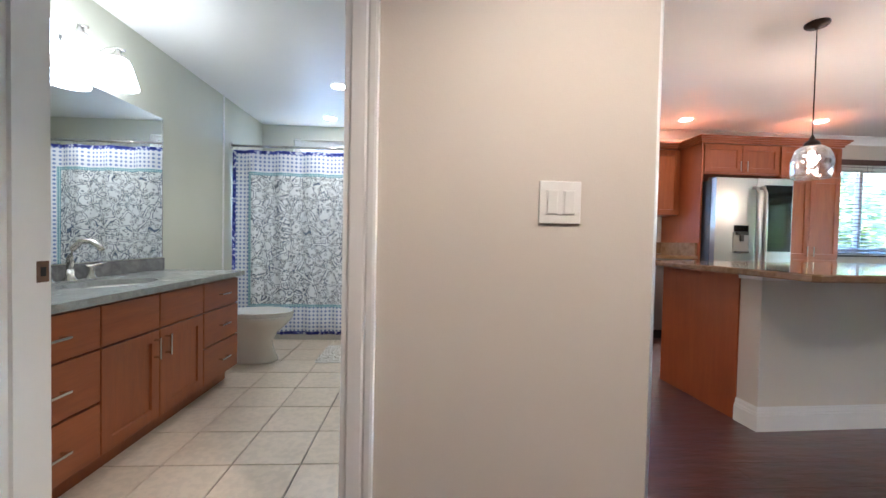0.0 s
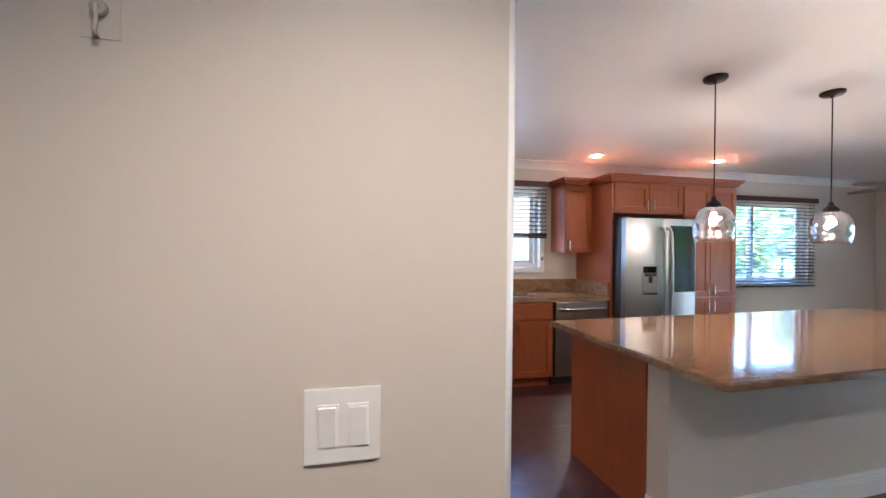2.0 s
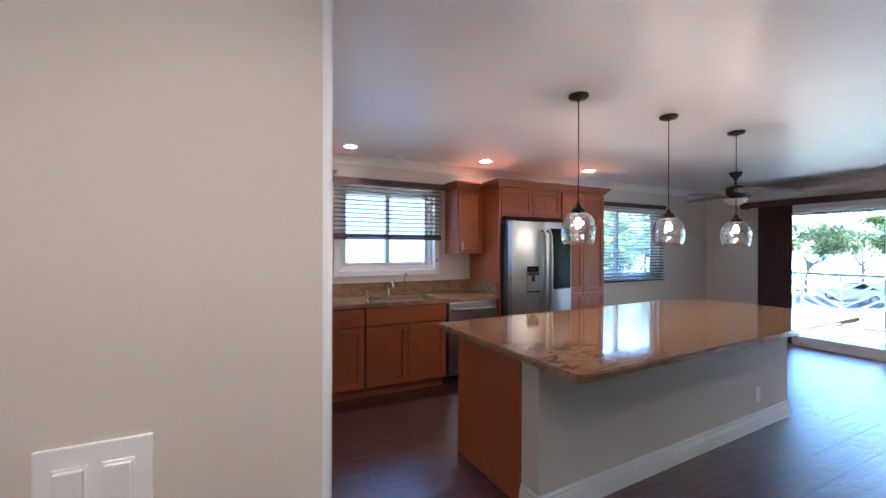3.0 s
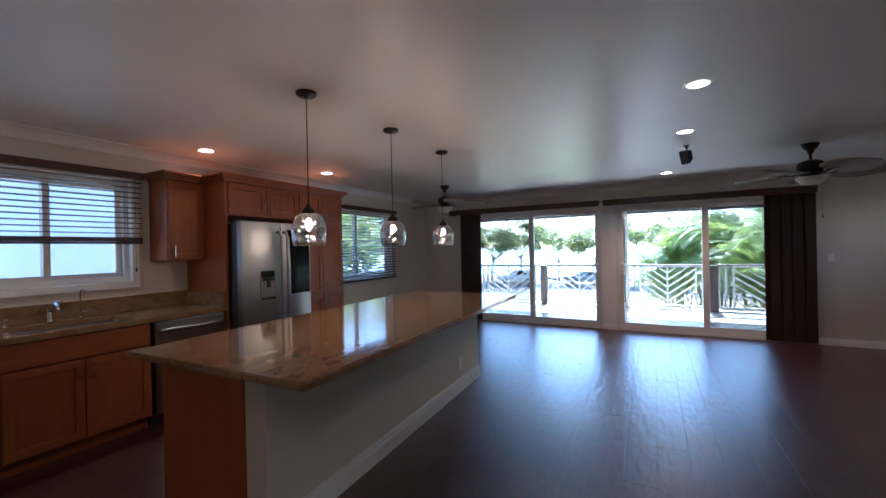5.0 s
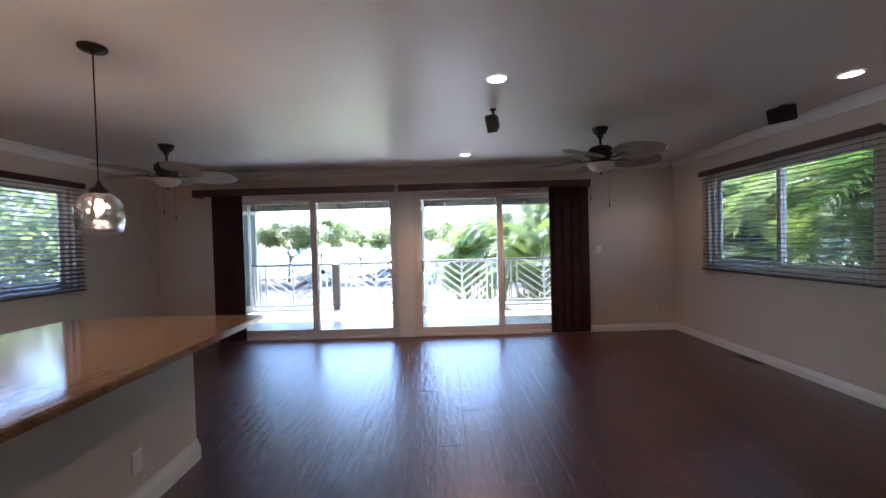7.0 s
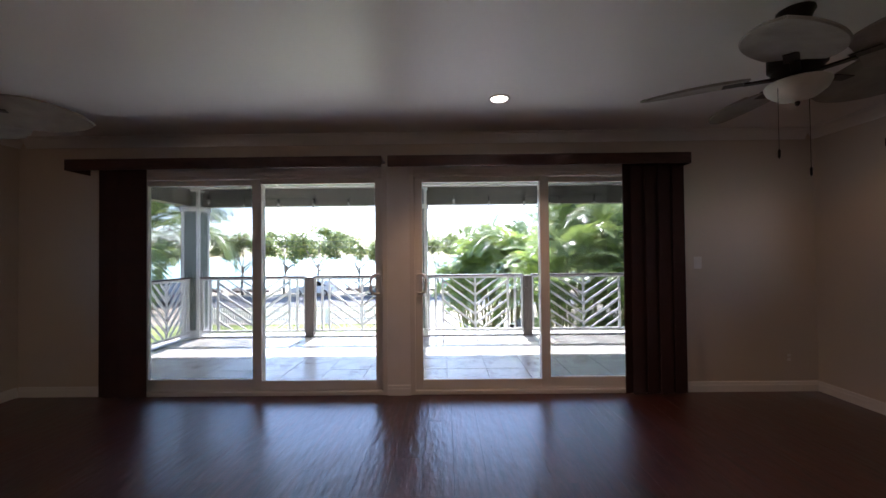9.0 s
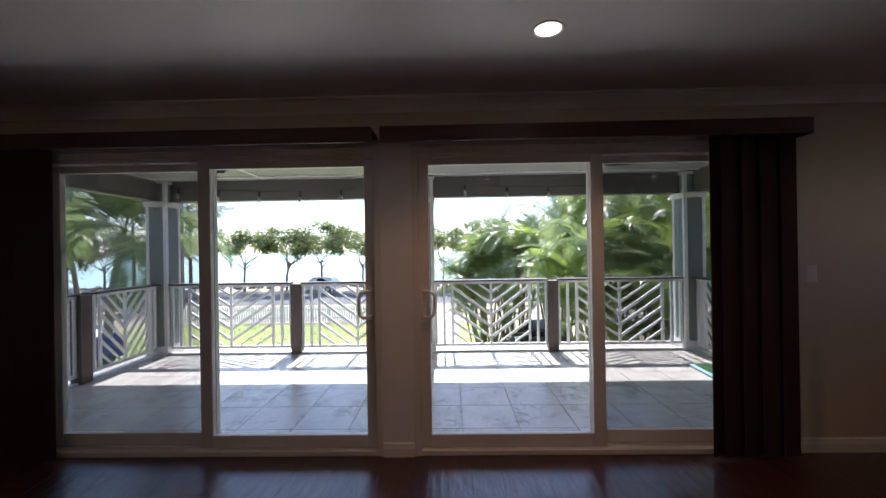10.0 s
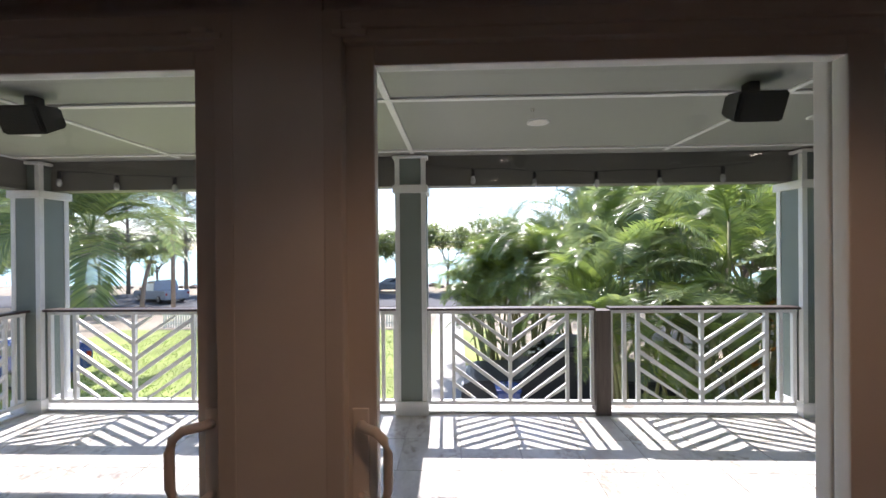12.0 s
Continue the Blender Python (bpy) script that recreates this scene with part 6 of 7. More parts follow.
# ---- palms ----
def frond_mesh(name, length, pairs, leaflet, droop, material, lift=0.9, width=0.035, seed=1):
    """An arching frond along +x with paired folded leaflets."""
    r = random.Random(seed)
    v, f = [], []

    # the midrib rises at the angle lift and bends over by droop radians
    steps = [Vector((0, 0, 0))]
    for i in range(48):
        th = lift - droop * ((i + 0.5) / 48) ** 1.25
        steps.append(steps[-1] + Vector((math.cos(th), 0, math.sin(th))) * (length / 48))

    def at(u):
        q = min(max(u, 0.0), 0.9999) * 48
        return steps[int(q)].lerp(steps[int(q) + 1], q - int(q))

    prev = None
    for i in range(9):
        u = i / 8
        p = at(u)
        w = 0.014 * (1 - 0.85 * u)
        k = len(v)
        v += [tuple(p + Vector((0, w, 0))), tuple(p + Vector((0, -w, 0))), tuple(p + Vector((0, 0, w)))]
        if prev is not None:
            for a in range(3):
                b = (a + 1) % 3
                f.append((prev + a, prev + b, k + b, k + a))
        prev = k
    for i in range(pairs):
        u = 0.16 + 0.83 * i / (pairs - 1)
        p = at(u)
        t = (at(min(1, u + 0.02)) - at(u - 0.02)).normalized()
        ll = leaflet * (math.sin(math.pi * (0.16 + 0.78 * u)) ** 0.7) * r.uniform(0.88, 1.08)
        for s in (-1, 1):
            side = Vector((0, s, 0))
            up = t.cross(Vector((0, 1, 0)))
            d = (t * 0.75 + side * 0.85 + up * (0.30 + r.uniform(-0.08, 0.08))).normalized()
            n = d.cross(up).normalized() * width
            m1 = p + d * ll * 0.5 + Vector((0, 0, -0.02))
            e = p + d * ll + Vector((0, 0, -0.22 * ll * r.uniform(0.5, 1.3)))
            k = len(v)
            fold = Vector((0, 0, 0.3 * width))
            v += [tuple(p - n * 0.4), tuple(p + n * 0.4), tuple(m1 - n * 0.8 + fold), tuple(m1), tuple(m1 + n * 0.8 + fold), tuple(e)]
            f += [(k, k + 1, k + 4, k + 3), (k, k + 3, k + 2), (k + 2, k + 3, k + 5), (k + 3, k + 4, k + 5)]
    me = bpy.data.meshes.new(name)
    me.from_pydata(v, [], f)
    me.materials.append(material)
    return me


ARECA = [frond_mesh("frond", 2.3, 44, 0.55, 2.0, M_PALM, 1.25, 0.017, 2), frond_mesh("frond", 2.0, 40, 0.52, 2.5, M_PALM, 1.3, 0.017, 3), frond_mesh("frond", 2.1, 42, 0.58, 1.8, M_PALM_B, 1.3, 0.019, 4)]
COCO = [frond_mesh("frond", 3.6, 60, 0.85, 1.7, M_PALM_C, 0.9, 0.028, 5), frond_mesh("frond", 3.4, 58, 0.85, 2.2, M_PALM_C, 0.8, 0.028, 6)]
FAN = [frond_mesh("frond", 1.35, 30, 0.62, 1.3, M_PALM_B, 1.15, 0.034, 8), frond_mesh("frond", 1.2, 28, 0.58, 1.7, M_PALM_B, 1.2, 0.034, 9)]
CROTON = [frond_mesh("frond", 0.8, 12, 0.36, 1.0, leafy("croton_leaf", (0.42, 0.20, 0.03), 0.6, 0.45), 1.2, 0.035, 10)]
# broad fronds in the leaf colour darkened for shade
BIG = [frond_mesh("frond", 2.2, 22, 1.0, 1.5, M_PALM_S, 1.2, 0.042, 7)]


def areca(x, y, height, count, seed, label="clump of green areca palms with arching fronds", meshes=None, base=GZ):
    r = random.Random(seed)
    t = thing("areca_palm", label, "palm", pose(x, y, base), "garden palms")
    stems = []
    for k in range(max(4, count // 6)):
        a = r.uniform(0, 6.28)
        rad = r.uniform(0.1, 0.55)
        lean = r.uniform(0.2, 0.9)
        hh = height * r.uniform(0.45, 0.8)
        top = Vector((rad * math.cos(a) + lean * math.cos(a), rad * math.sin(a) + lean * math.sin(a), hh))
        part("stem", tube([(rad * math.cos(a), rad * math.sin(a), 0), (rad * 1.2 * math.cos(a) + lean * 0.35 * math.cos(a), rad * 1.2 * math.sin(a) + lean * 0.35 * math.sin(a), hh * 0.5), tuple(top)], 0.045, 7, None, 0.03), M_STEM, t)
        stems.append((top, a))
    ms = meshes or ARECA
    for k in range(count):
        top, a0 = stems[k % len(stems)]
        a = math.degrees(a0) + r.uniform(-115, 115)
        s = r.uniform(0.8, 1.2) * height / 5.5
        fr = part("frond", ms[r.randrange(len(ms))], None, t)
        sink, roll2, tip2 = r.uniform(0, 0.35), r.uniform(-18, 18), r.uniform(-30, 30)
        for turn in (0, 180, 90, 270):
            fr.matrix_basis = pose(*top, 0, 0, a + turn) @ pose(0, 0, -sink, roll2, -tip2, 0) @ Matrix.Scale(s, 4)
            tip = t.matrix_basis @ (fr.matrix_basis @ Vector((2.6, 0, 0)))
            if not (tip.x < 12.0 and -2.9 < tip.y < 6.4):
                break
    return t


PALMS = [(20.9, -0.1, 4.5, 56), (20.7, -1.3, 5.8, 60), (20.4, -2.8, 6.6, 60), (20.2, 0.0, 3.2, 40), (22.0, -0.6, 4.9, 44), (15.8, -2.5, 5.2, 36), (16.0, -4.8, 6.4, 42), (14.8, -4.2, 5.6, 38), (14.0, -6.6, 5.8, 36), (16.6, -7.0, 6.8, 38), (21.2, -5.2, 7.2, 34), (13.4, -4.2, 4.4, 30), (20.6, -8.6, 7.4, 34), (12.4, -8.6, 6.4, 34), (11.4, -6.2, 6.0, 34), (14.6, -10.5, 7.0, 30), (14.9, -2.6, 3.9, 28), (22.6, -1.6, 5.6, 30), (15.2, -3.4, 3.2, 26), (13.2, -3.0, 2.9, 24), (22.4, 0.2, 4.0, 26)]
for i, (x, y, h, c) in enumerate(PALMS):
    areca(x, y, h, c, 20 + i)
for i, (x, y, h, c) in enumerate([(7.8, -5.8, 6.4, 38), (9.6, -5.6, 6.2, 38), (5.4, -6.4, 6.4, 36), (3.0, -6.2, 6.0, 24), (6.6, -7.4, 7.4, 38), (8.8, -7.6, 7.6, 38), (10.9, -5.4, 6.4, 38), (4.4, -5.4, 5.6, 26), (11.0, -7.4, 7.4, 36), (12.8, -5.6, 6.2, 34)]):
    areca(x, y, h, c, 60 + i)
areca(6.9, -6.0, 5.8, 14, 71, "shade-darkened green broad-leaved palm outside the south window", BIG)
areca(5.3, -5.8, 5.6, 10, 72, "shade-darkened green broad-leaved palm outside the south window", BIG)
areca(16.4, -2.7, 5.5, 12, 73, "bright green sunlit fan-leaved palm in front of the clump", FAN)
areca(14.6, -4.2, 4.3, 12, 76, "yellow and orange leaved garden shrub beside the palms", CROTON)
areca(15.6, -3.7, 4.7, 9, 74, "bright green sunlit fan-leaved palm in front of the clump", FAN)


def coconut(x, y, top_z, lean, count, seed, s=1.0):
    r = random.Random(seed)
    t = thing("coconut_palm", "slender coconut palm with hanging fronds", "palm", pose(x, y, GZ), "coconut palms")
    H = top_z - GZ
    top = Vector((lean[0], lean[1], H))
    pts = [Vector((lean[0] * u * u, lean[1] * u * u, H * u)) for u in (0, 0.2, 0.4, 0.6, 0.8, 1)]
    part("trunk", tube(pts, 0.17, 10, None, 0.10), M_BARK, t)
    for k in range(count):
        a = 360 * k / count * 2.4 + r.uniform(-15, 15)
        fr = part("frond", COCO[k % 2], None, t)
        fr.matrix_basis = pose(*top, 0, 0, a) @ pose(0, 0, 0, r.uniform(-12, 12), r.uniform(-38, 34), 0) @ Matrix.Scale(s * r.uniform(0.85, 1.1), 4)
    bm = bmesh.new()
    for k in range(6):
        a = k * 1.05
        q = bmesh.ops.create_icosphere(bm, subdivisions=2, radius=0.12)
        for w in q["verts"]:
            w.co = Vector((w.co.x, w.co.y, w.co.z * 1.25)) + top + Vector((0.22 * math.cos(a), 0.22 * math.sin(a), -0.22))
    part("coconuts", bm, M_STEM, t)


coconut(20.4, 14.7, 2.2, (0.2, -0.6), 26, 5, 1.3)
coconut(29.5, 24.6, 2.4, (-0.4, 0.4), 20, 6, 1.2)
coconut(36.0, 25.0, 0.9, (0.3, -0.5), 16, 8, 0.8)
coconut(21.5, 20.5, 2.2, (0.3, -0.5), 18, 9, 1.1)


# ---- broad-leaved shore trees ----
def tree_meshes(seed, H, spread, clumps, leaves, leaf, name_c="crown", flat=0.42, trunk_r=0.16, lo=0.5):
    r = random.Random(seed)
    bm = bmesh.new()
    tips = []
    trunk_top = Vector((r.uniform(-0.4, 0.4), r.uniform(-0.4, 0.4), H * 0.42))
    mid = Vector((r.uniform(-0.25, 0.25), r.uniform(-0.25, 0.25), H * 0.2))
    tube([(0, 0, -0.1), tuple(mid), tuple(trunk_top)], trunk_r, 8, bm, trunk_r * 0.62)
    for k in range(7):
        a = k * 0.9 + r.uniform(-0.3, 0.3)
        d = spread * r.uniform(0.45, 0.9)
        st = mid.lerp(trunk_top, r.uniform(0.35, 1.0))
        e = Vector((trunk_top.x + d * math.cos(a), trunk_top.y + d * math.sin(a), H * r.uniform(0.62, 0.9)))
        m1 = st.lerp(e, 0.5) + Vector((r.uniform(-0.3, 0.3), r.uniform(-0.3, 0.3), -0.12 * H * r.uniform(-0.2, 1)))
        tube([tuple(st), tuple(m1), tuple(e)], trunk_r * 0.45, 6, bm, 0.02)
        tips.append(e)
        for j in range(3):
            a2 = a + r.uniform(-1, 1)
            e2 = m1.lerp(e, r.uniform(0.2, 0.9)) + Vector((0.9 * math.cos(a2), 0.9 * math.sin(a2), r.uniform(0.0, 0.9)))
            tube([tuple(m1.lerp(e, 0.3)), tuple(e2)], trunk_r * 0.2, 5, bm, 0.012)
            tips.append(e2)
    wood_me = finish(bm, "trunk")
    wood_me.materials.append(M_BARK)
    v, f = [], []
    for k in range(clumps):
        c = tips[k % len(tips)] + Vector((r.gauss(0, 0.45), r.gauss(0, 0.45), r.gauss(0.1, 0.25)))
        cr = r.uniform(0.35, 0.8)
        for j in range(leaves):
            p = c + Vector((r.gauss(0, cr * 0.55), r.gauss(0, cr * 0.55), r.gauss(0, cr * flat * 0.6)))
            n = Vector((r.gauss(0, 0.6), r.gauss(0, 0.6), 1)).normalized()
            t1 = n.orthogonal().normalized()
            t1.rotate(Matrix.Rotation(r.uniform(0, 6.28), 3, n))
            t2 = n.cross(t1)
            s = leaf * r.uniform(0.7, 1.25)
            i = len(v)
            v += [tuple(p - t1 * s), tuple(p + t2 * s * 0.62 + n * 0.1 * s), tuple(p + t1 * s), tuple(p - t2 * s * 0.62 + n * 0.1 * s)]
            f.append((i, i + 1, i + 2, i + 3))
    me = bpy.data.meshes.new(name_c)
    me.from_pydata(v, [], f)
    return wood_me, me


SHORE = []
for sd in (3, 9, 14):
    wm, lm = tree_meshes(sd, 7.6, 3.7, 135, 48, 0.14, "crown", 0.75)
    lm.materials.append(M_LEAF)
    SHORE.append((wm, lm))
for i, (x, y) in enumerate([(48.5, 33.5), (48, 24.0), (48.6, 19.6), (48.2, 15.6), (48.6, 11.0), (48.2, 6.6), (48.4, 2.2), (48.8, -1.6), (48.2, -6.5), (48.4, 40), (48, -12), (47.5, -18)]):
    t = thing("shore_tree", "spreading broad-leaved shore tree with bare crooked trunk", "tree", pose(x, y, GZ, 0, 0, 67 * i) @ Matrix.Scale(0.88 + 0.06 * (i % 4), 4), "shore trees")
    wm, lm = SHORE[i % 3]
    part("trunk", wm, None, t)
    part("crown", lm, None, t)


def ironwood(x, y, H, seed):
    """Tall feathery needle tree with drooping twigs."""
    r = random.Random(seed)
    t = thing("ironwood_tree", "tall feathery dark green ironwood tree", "tree", pose(x, y, GZ), "ironwood trees")
    bm = bmesh.new()
    tube([(0, 0, -0.1), (0.15, 0.1, H * 0.4), (0.0, 0.2, H * 0.75), (0.1, 0.1, H)], 0.2, 9, bm, 0.04)
    v, f = [], []
    for k in range(52):
        z = H * r.uniform(0.22, 0.98)
        a = r.uniform(0, 6.28)
        ln = (1.2 - z / H) * H * 0.36 * r.uniform(0.6, 1.25) + 0.6
        e = Vector((ln * math.cos(a), ln * math.sin(a), z + ln * 0.35))
        tube([(0.05, 0.1, z), tuple(Vector((0.05, 0.1, z)).lerp(e, 0.5) + Vector((0, 0, 0.2))), tuple(e)], 0.05, 5, bm, 0.012)
        for j in range(230):
            p = Vector((0.05, 0.1, z)).lerp(e, r.uniform(0.2, 1.1)) + Vector((r.gauss(0, 0.42), r.gauss(0, 0.42), r.gauss(0, 0.38)))
            d = Vector((r.gauss(0, 0.35), r.gauss(0, 0.35), -1 + r.uniform(0, 0.9))).normalized() * r.uniform(0.25, 0.6)
            n = d.orthogonal().normalized() * 0.022
            i = len(v)
            v += [tuple(p - n), tuple(p + n), tuple(p + d + n * 0.5), tuple(p + d - n * 0.5)]
            f.append((i, i + 1, i + 2, i + 3))
    part("trunk", bm, M_BARK, t)
    me = bpy.data.meshes.new("crown")
    me.from_pydata(v, [], f)
    part("crown", me, M_NEEDLE, t)


for i, (x, y, h) in enumerate([(45.8, 28.5, 15), (46.4, 35, 14), (36, 34, 13), (30, 40, 13), (40, 45, 15), (24, 27, 11), (30, -14, 13), (26, -18, 12), (34, -9, 12), (33, 29, 12), (27, 30, 12)]):
    ironwood(x, y, h, 40 + i)

# trees beside the house seen through the side windows
for i, (x, y, s, k) in enumerate([(8.6, 10.2, 0.75, 0), (7.2, 12.8, 0.85, 2), (9.8, -9.0, 0.9, 1), (4.6, -9.5, 0.9, 2), (17.5, -12.5, 1.1, 0), (23, -10, 1.1, 1), (11.5, -12, 1.0, 2), (24, -5.5, 0.8, 0)]):
    t = thing("garden_tree", "leafy green garden tree beside the house", "tree", pose(x, y, GZ, 0, 0, 51 * i) @ Matrix.Scale(s, 4), "garden trees")
    part("trunk", SHORE[k][0], None, t)
    part("crown", SHORE[k][1], None, t)

# ---- utility pole with wires ----
t = thing("utility_pole", "grey wooden utility pole with a crossarm by the road", "utility pole", pose(35.6, 22.3, GZ))
part("pole", tube([(0, 0, 0), (0.03, 0, 6), (0.05, 0, 11)], 0.15, 10, None, 0.10), M_BARK, t)
part("crossarm", slab(-0.06, 0.06, -1.2, 1.2, 9.6, 9.75), M_BARK, t)
part("street_lamp_arm", tube([(0, 0, 7.4), (-0.6, -0.7, 7.75), (-1.0, -1.2, 7.8)], 0.035, 6), M_STEEL, t)
for k, z in enumerate((6.05, 5.7, 5.25)):
    pts = []
    for i in range(25):
        u = i / 24
        yy = -40 + 120 * u
        ph = ((yy - 22.3) / 40) % 1.0
        pts.append((35.6, yy, GZ + z - 1.6 * ph * (1 - ph)))
    solid("power_cable", tube(pts, 0.016, 5), M_BLACK, "thin black overhead power cable along the road", "cable", None, "overhead cables")

# ---- picket fence ----
t = thing("picket_fence", "white wooden picket fence along the lawn", "fence", pose(29.0, 4.2, GZ))
pk = finish(profile_x([(-0.04, 0.0), (0.04, 0.0), (0.04, 0.95), (0.0, 1.02), (-0.04, 0.95)], -0.01, 0.01), "picket")
pk.materials.append(M_OUTWHITE)
for i in range(95):
    part("picket", pk, None, t).matrix_basis = pose(0, i * 0.145, 0.04)
for z in (0.25, 0.75):
    part("rail", slab(0.011, 0.05, -0.1, 13.9, z, z + 0.08), M_OUTWHITE, t)
for i in range(7):
    part("post", slab(0.051, 0.14, i * 2.3 - 0.05, i * 2.3 + 0.05, 0, 1.0), M_OUTWHITE, t)


# ---- vehicles ----
def vehicle(name, label, m, L, W, H, body_mat, pickup=False):
    """Parked car along x: body with wheel arches, cabin, glass, wheels and lamps."""
    t = thing(name, label, "car", m, "parked cars")
    h = L / 2
    prof = [(-h, 0.42), (-h + 0.05, 0.30), (h - 0.05, 0.30), (h, 0.45), (h - 0.03, 0.78), (h - 0.25, 0.90), (h * 0.42, 1.0)]
    if pickup:
        prof += [(h * 0.10, H - 0.05), (-h * 0.16, H), (-h * 0.30, H - 0.04), (-h * 0.34, 1.05), (-h + 0.04, 1.05), (-h, 0.95)]
    else:
        prof += [(h * 0.12, H - 0.06), (-h * 0.25, H), (-h * 0.72, H - 0.08), (-h * 0.94, 1.02), (-h + 0.01, 0.9)]
    bm = bmesh.new()
    rings = []
    for s, inset in ((-1, 0.0), (1, 0.0)):
        rings.append([bm.verts.new((x, s * (W / 2 - (0.13 if z > 1.08 else 0.0) - (0.03 if z < 0.4 else 0)), z)) for x, z in prof])
    n2 = len(prof)
    bm.faces.new(rings[0])
    bm.faces.new(rings[1][::-1])
    for i in range(n2):
        j = (i + 1) % n2
        bm.faces.new((rings[0][i], rings[1][i], rings[1][j], rings[0][j]))
    bmesh.ops.recalc_face_normals(bm, faces=bm.faces)
    bmesh.ops.bevel(bm, geom=bm.edges[:], offset=0.04, segments=2, affect="EDGES")
    part("body", bm, body_mat, t)
    x0, x1 = (h * 0.36, -h * 0.31) if pickup else (h * 0.36, -h * 0.84)
    for s in (-1, 1):
        yy = s * (W / 2 - 0.055)
        bm = bmesh.new()
        pts = [(x0, 1.05), (x0 - (0.36 * h - 0.11 * h) * 0.9, H - 0.12), (x1 * 0.85, H - 0.12), (x1, 1.08)]
        a = [bm.verts.new((x, yy + s * 0.02, z)) for x, z in pts[:1]] + [bm.verts.new((x, yy - s * 0.055, z)) for x, z in pts[1:3]] + [bm.verts.new((x, yy + s * 0.02, z)) for x, z in pts[3:]]
        b = [bm.verts.new((q.co.x, q.co.y - s * 0.03, q.co.z)) for q in a]
        bm.faces.new(a)
        bm.faces.new(b[::-1])
        for i in range(4):
            j = (i + 1) % 4
            bm.faces.new((a[i], b[i], b[j], a[j]))
        bmesh.ops.recalc_face_normals(bm, faces=bm.faces)
        part("side_window", bm, M_DARKGLASS, t)
    bm = bmesh.new()
    q = [(h * 0.40, 1.01), (h * 0.13, H - 0.10)]
    vs = [bm.verts.new((q[0][0] + 0.01, -W / 2 + 0.12, q[0][1])), bm.verts.new((q[0][0] + 0.01, W / 2 - 0.12, q[0][1])), bm.verts.new((q[1][0] + 0.03, W / 2 - 0.2, q[1][1])), bm.verts.new((q[1][0] + 0.03, -W / 2 + 0.2, q[1][1]))]
    bm.faces.new(vs)
    bmesh.ops.solidify(bm, geom=bm.faces[:], thickness=0.02)
    part("windscreen", bm, M_DARKGLASS, t)
    for sx in (-0.62, 0.62):
        for s in (-1, 1):
            w = part("wheel", lathe([(0.22, -0.11), (0.31, -0.10), (0.33, -0.06), (0.33, 0.06), (0.31, 0.10), (0.22, 0.11)], 20, "y", (sx * h, s * (W / 2 - 0.09), 0.33)), M_BLACK, t)
            part("rim", lathe([(0.20, -0.115), (0.18, -0.10), (0.18, 0.10), (0.20, 0.115)], 16, "y", (sx * h, s * (W / 2 - 0.09), 0.33)), M_STEEL, w)
    for s in (-1, 1):
        part("headlight", slab(h - 0.06, h + 0.005, s * (W / 2 - 0.28) - 0.13, s * (W / 2 - 0.28) + 0.13, 0.66, 0.78, 0.02), M_WHITEPL, t)
        part("tail_light", slab(-h - 0.005, -h + 0.05, s * (W / 2 - 0.14) - 0.07, s * (W / 2 - 0.14) + 0.07, 0.70, 0.90, 0.01), paint("tail_red", (0.35, 0.02, 0.02), 0.2), t)


M_CARW = paint("white_car_paint", (0.72, 0.72, 0.72), 0.2, 0.02, 2, 0, coat=0.8)
M_CARS = paint("silver_blue_car_paint", (0.30, 0.35, 0.42), 0.25, 0.02, 2, 0, coat=0.8)
M_CARG = paint("grey_car_paint", (0.16, 0.17, 0.18), 0.25, 0.02, 2, 0, coat=0.8)
M_CARB = paint("blue_car_paint", (0.02, 0.06, 0.28), 0.25, 0.02, 2, 0, coat=0.8)
M_CARK = paint("dark_car_paint", (0.022, 0.025, 0.03), 0.42, 0.04, 2, 0)
vehicle("parked_suv", "white parked crossover car by the shore", pose(46.6, 15.4, GZ + 0.02, 0, 0, 84), 4.6, 1.85, 1.65, M_CARW)
vehicle("parked_pickup", "silver blue parked pickup truck by the shore road", pose(40.5, 27.0, GZ + 0.04, 0, 0, 62), 5.4, 1.95, 1.85, M_CARS, True)
vehicle("parked_car", "grey parked car by the shore road", pose(38.0, 33.5, GZ + 0.04, 0, 0, 60), 4.5, 1.8, 1.45, M_CARG)
vehicle("parked_car", "blue parked car beside the lawn", pose(20.5, 16.6, GZ + 0.02, 0, 0, 75), 4.4, 1.8, 1.5, M_CARB)
vehicle("parked_pickup", "dark parked pickup truck on the driveway", pose(18.3, -1.5, GZ + 0.02, 0, 0, 84), 5.3, 1.95, 1.85, M_CARK, True)
vehicle("parked_car", "grey parked car across the shore road", pose(47.0, 8.0, GZ + 0.02, 0, 0, 88), 4.5, 1.8, 1.5, M_CARG)
t = thing("recycling_bin", "blue plastic wheeled recycling bin on the driveway", "bin", pose(16.9, 0.1, GZ + 0.015))
bm = slab(-0.26, 0.26, -0.28, 0.28, 0.06, 0.98, 0.03)
for q in bm.verts:
    if q.co.z < 0.5:
        q.co.x *= 0.8
        q.co.y *= 0.8
part("tub", bm, M_CARB, t)
part("lid", slab(-0.30, 0.30, -0.30, 0.31, 0.985, 1.05, 0.02), M_CARB, t)
for s in (-1, 1):
    part("wheel", lathe([(0.11, -0.025), (0.12, 0.0), (0.11, 0.025)], 16, "y", (-0.2, s * 0.26, 0.12)), M_BLACK, t)

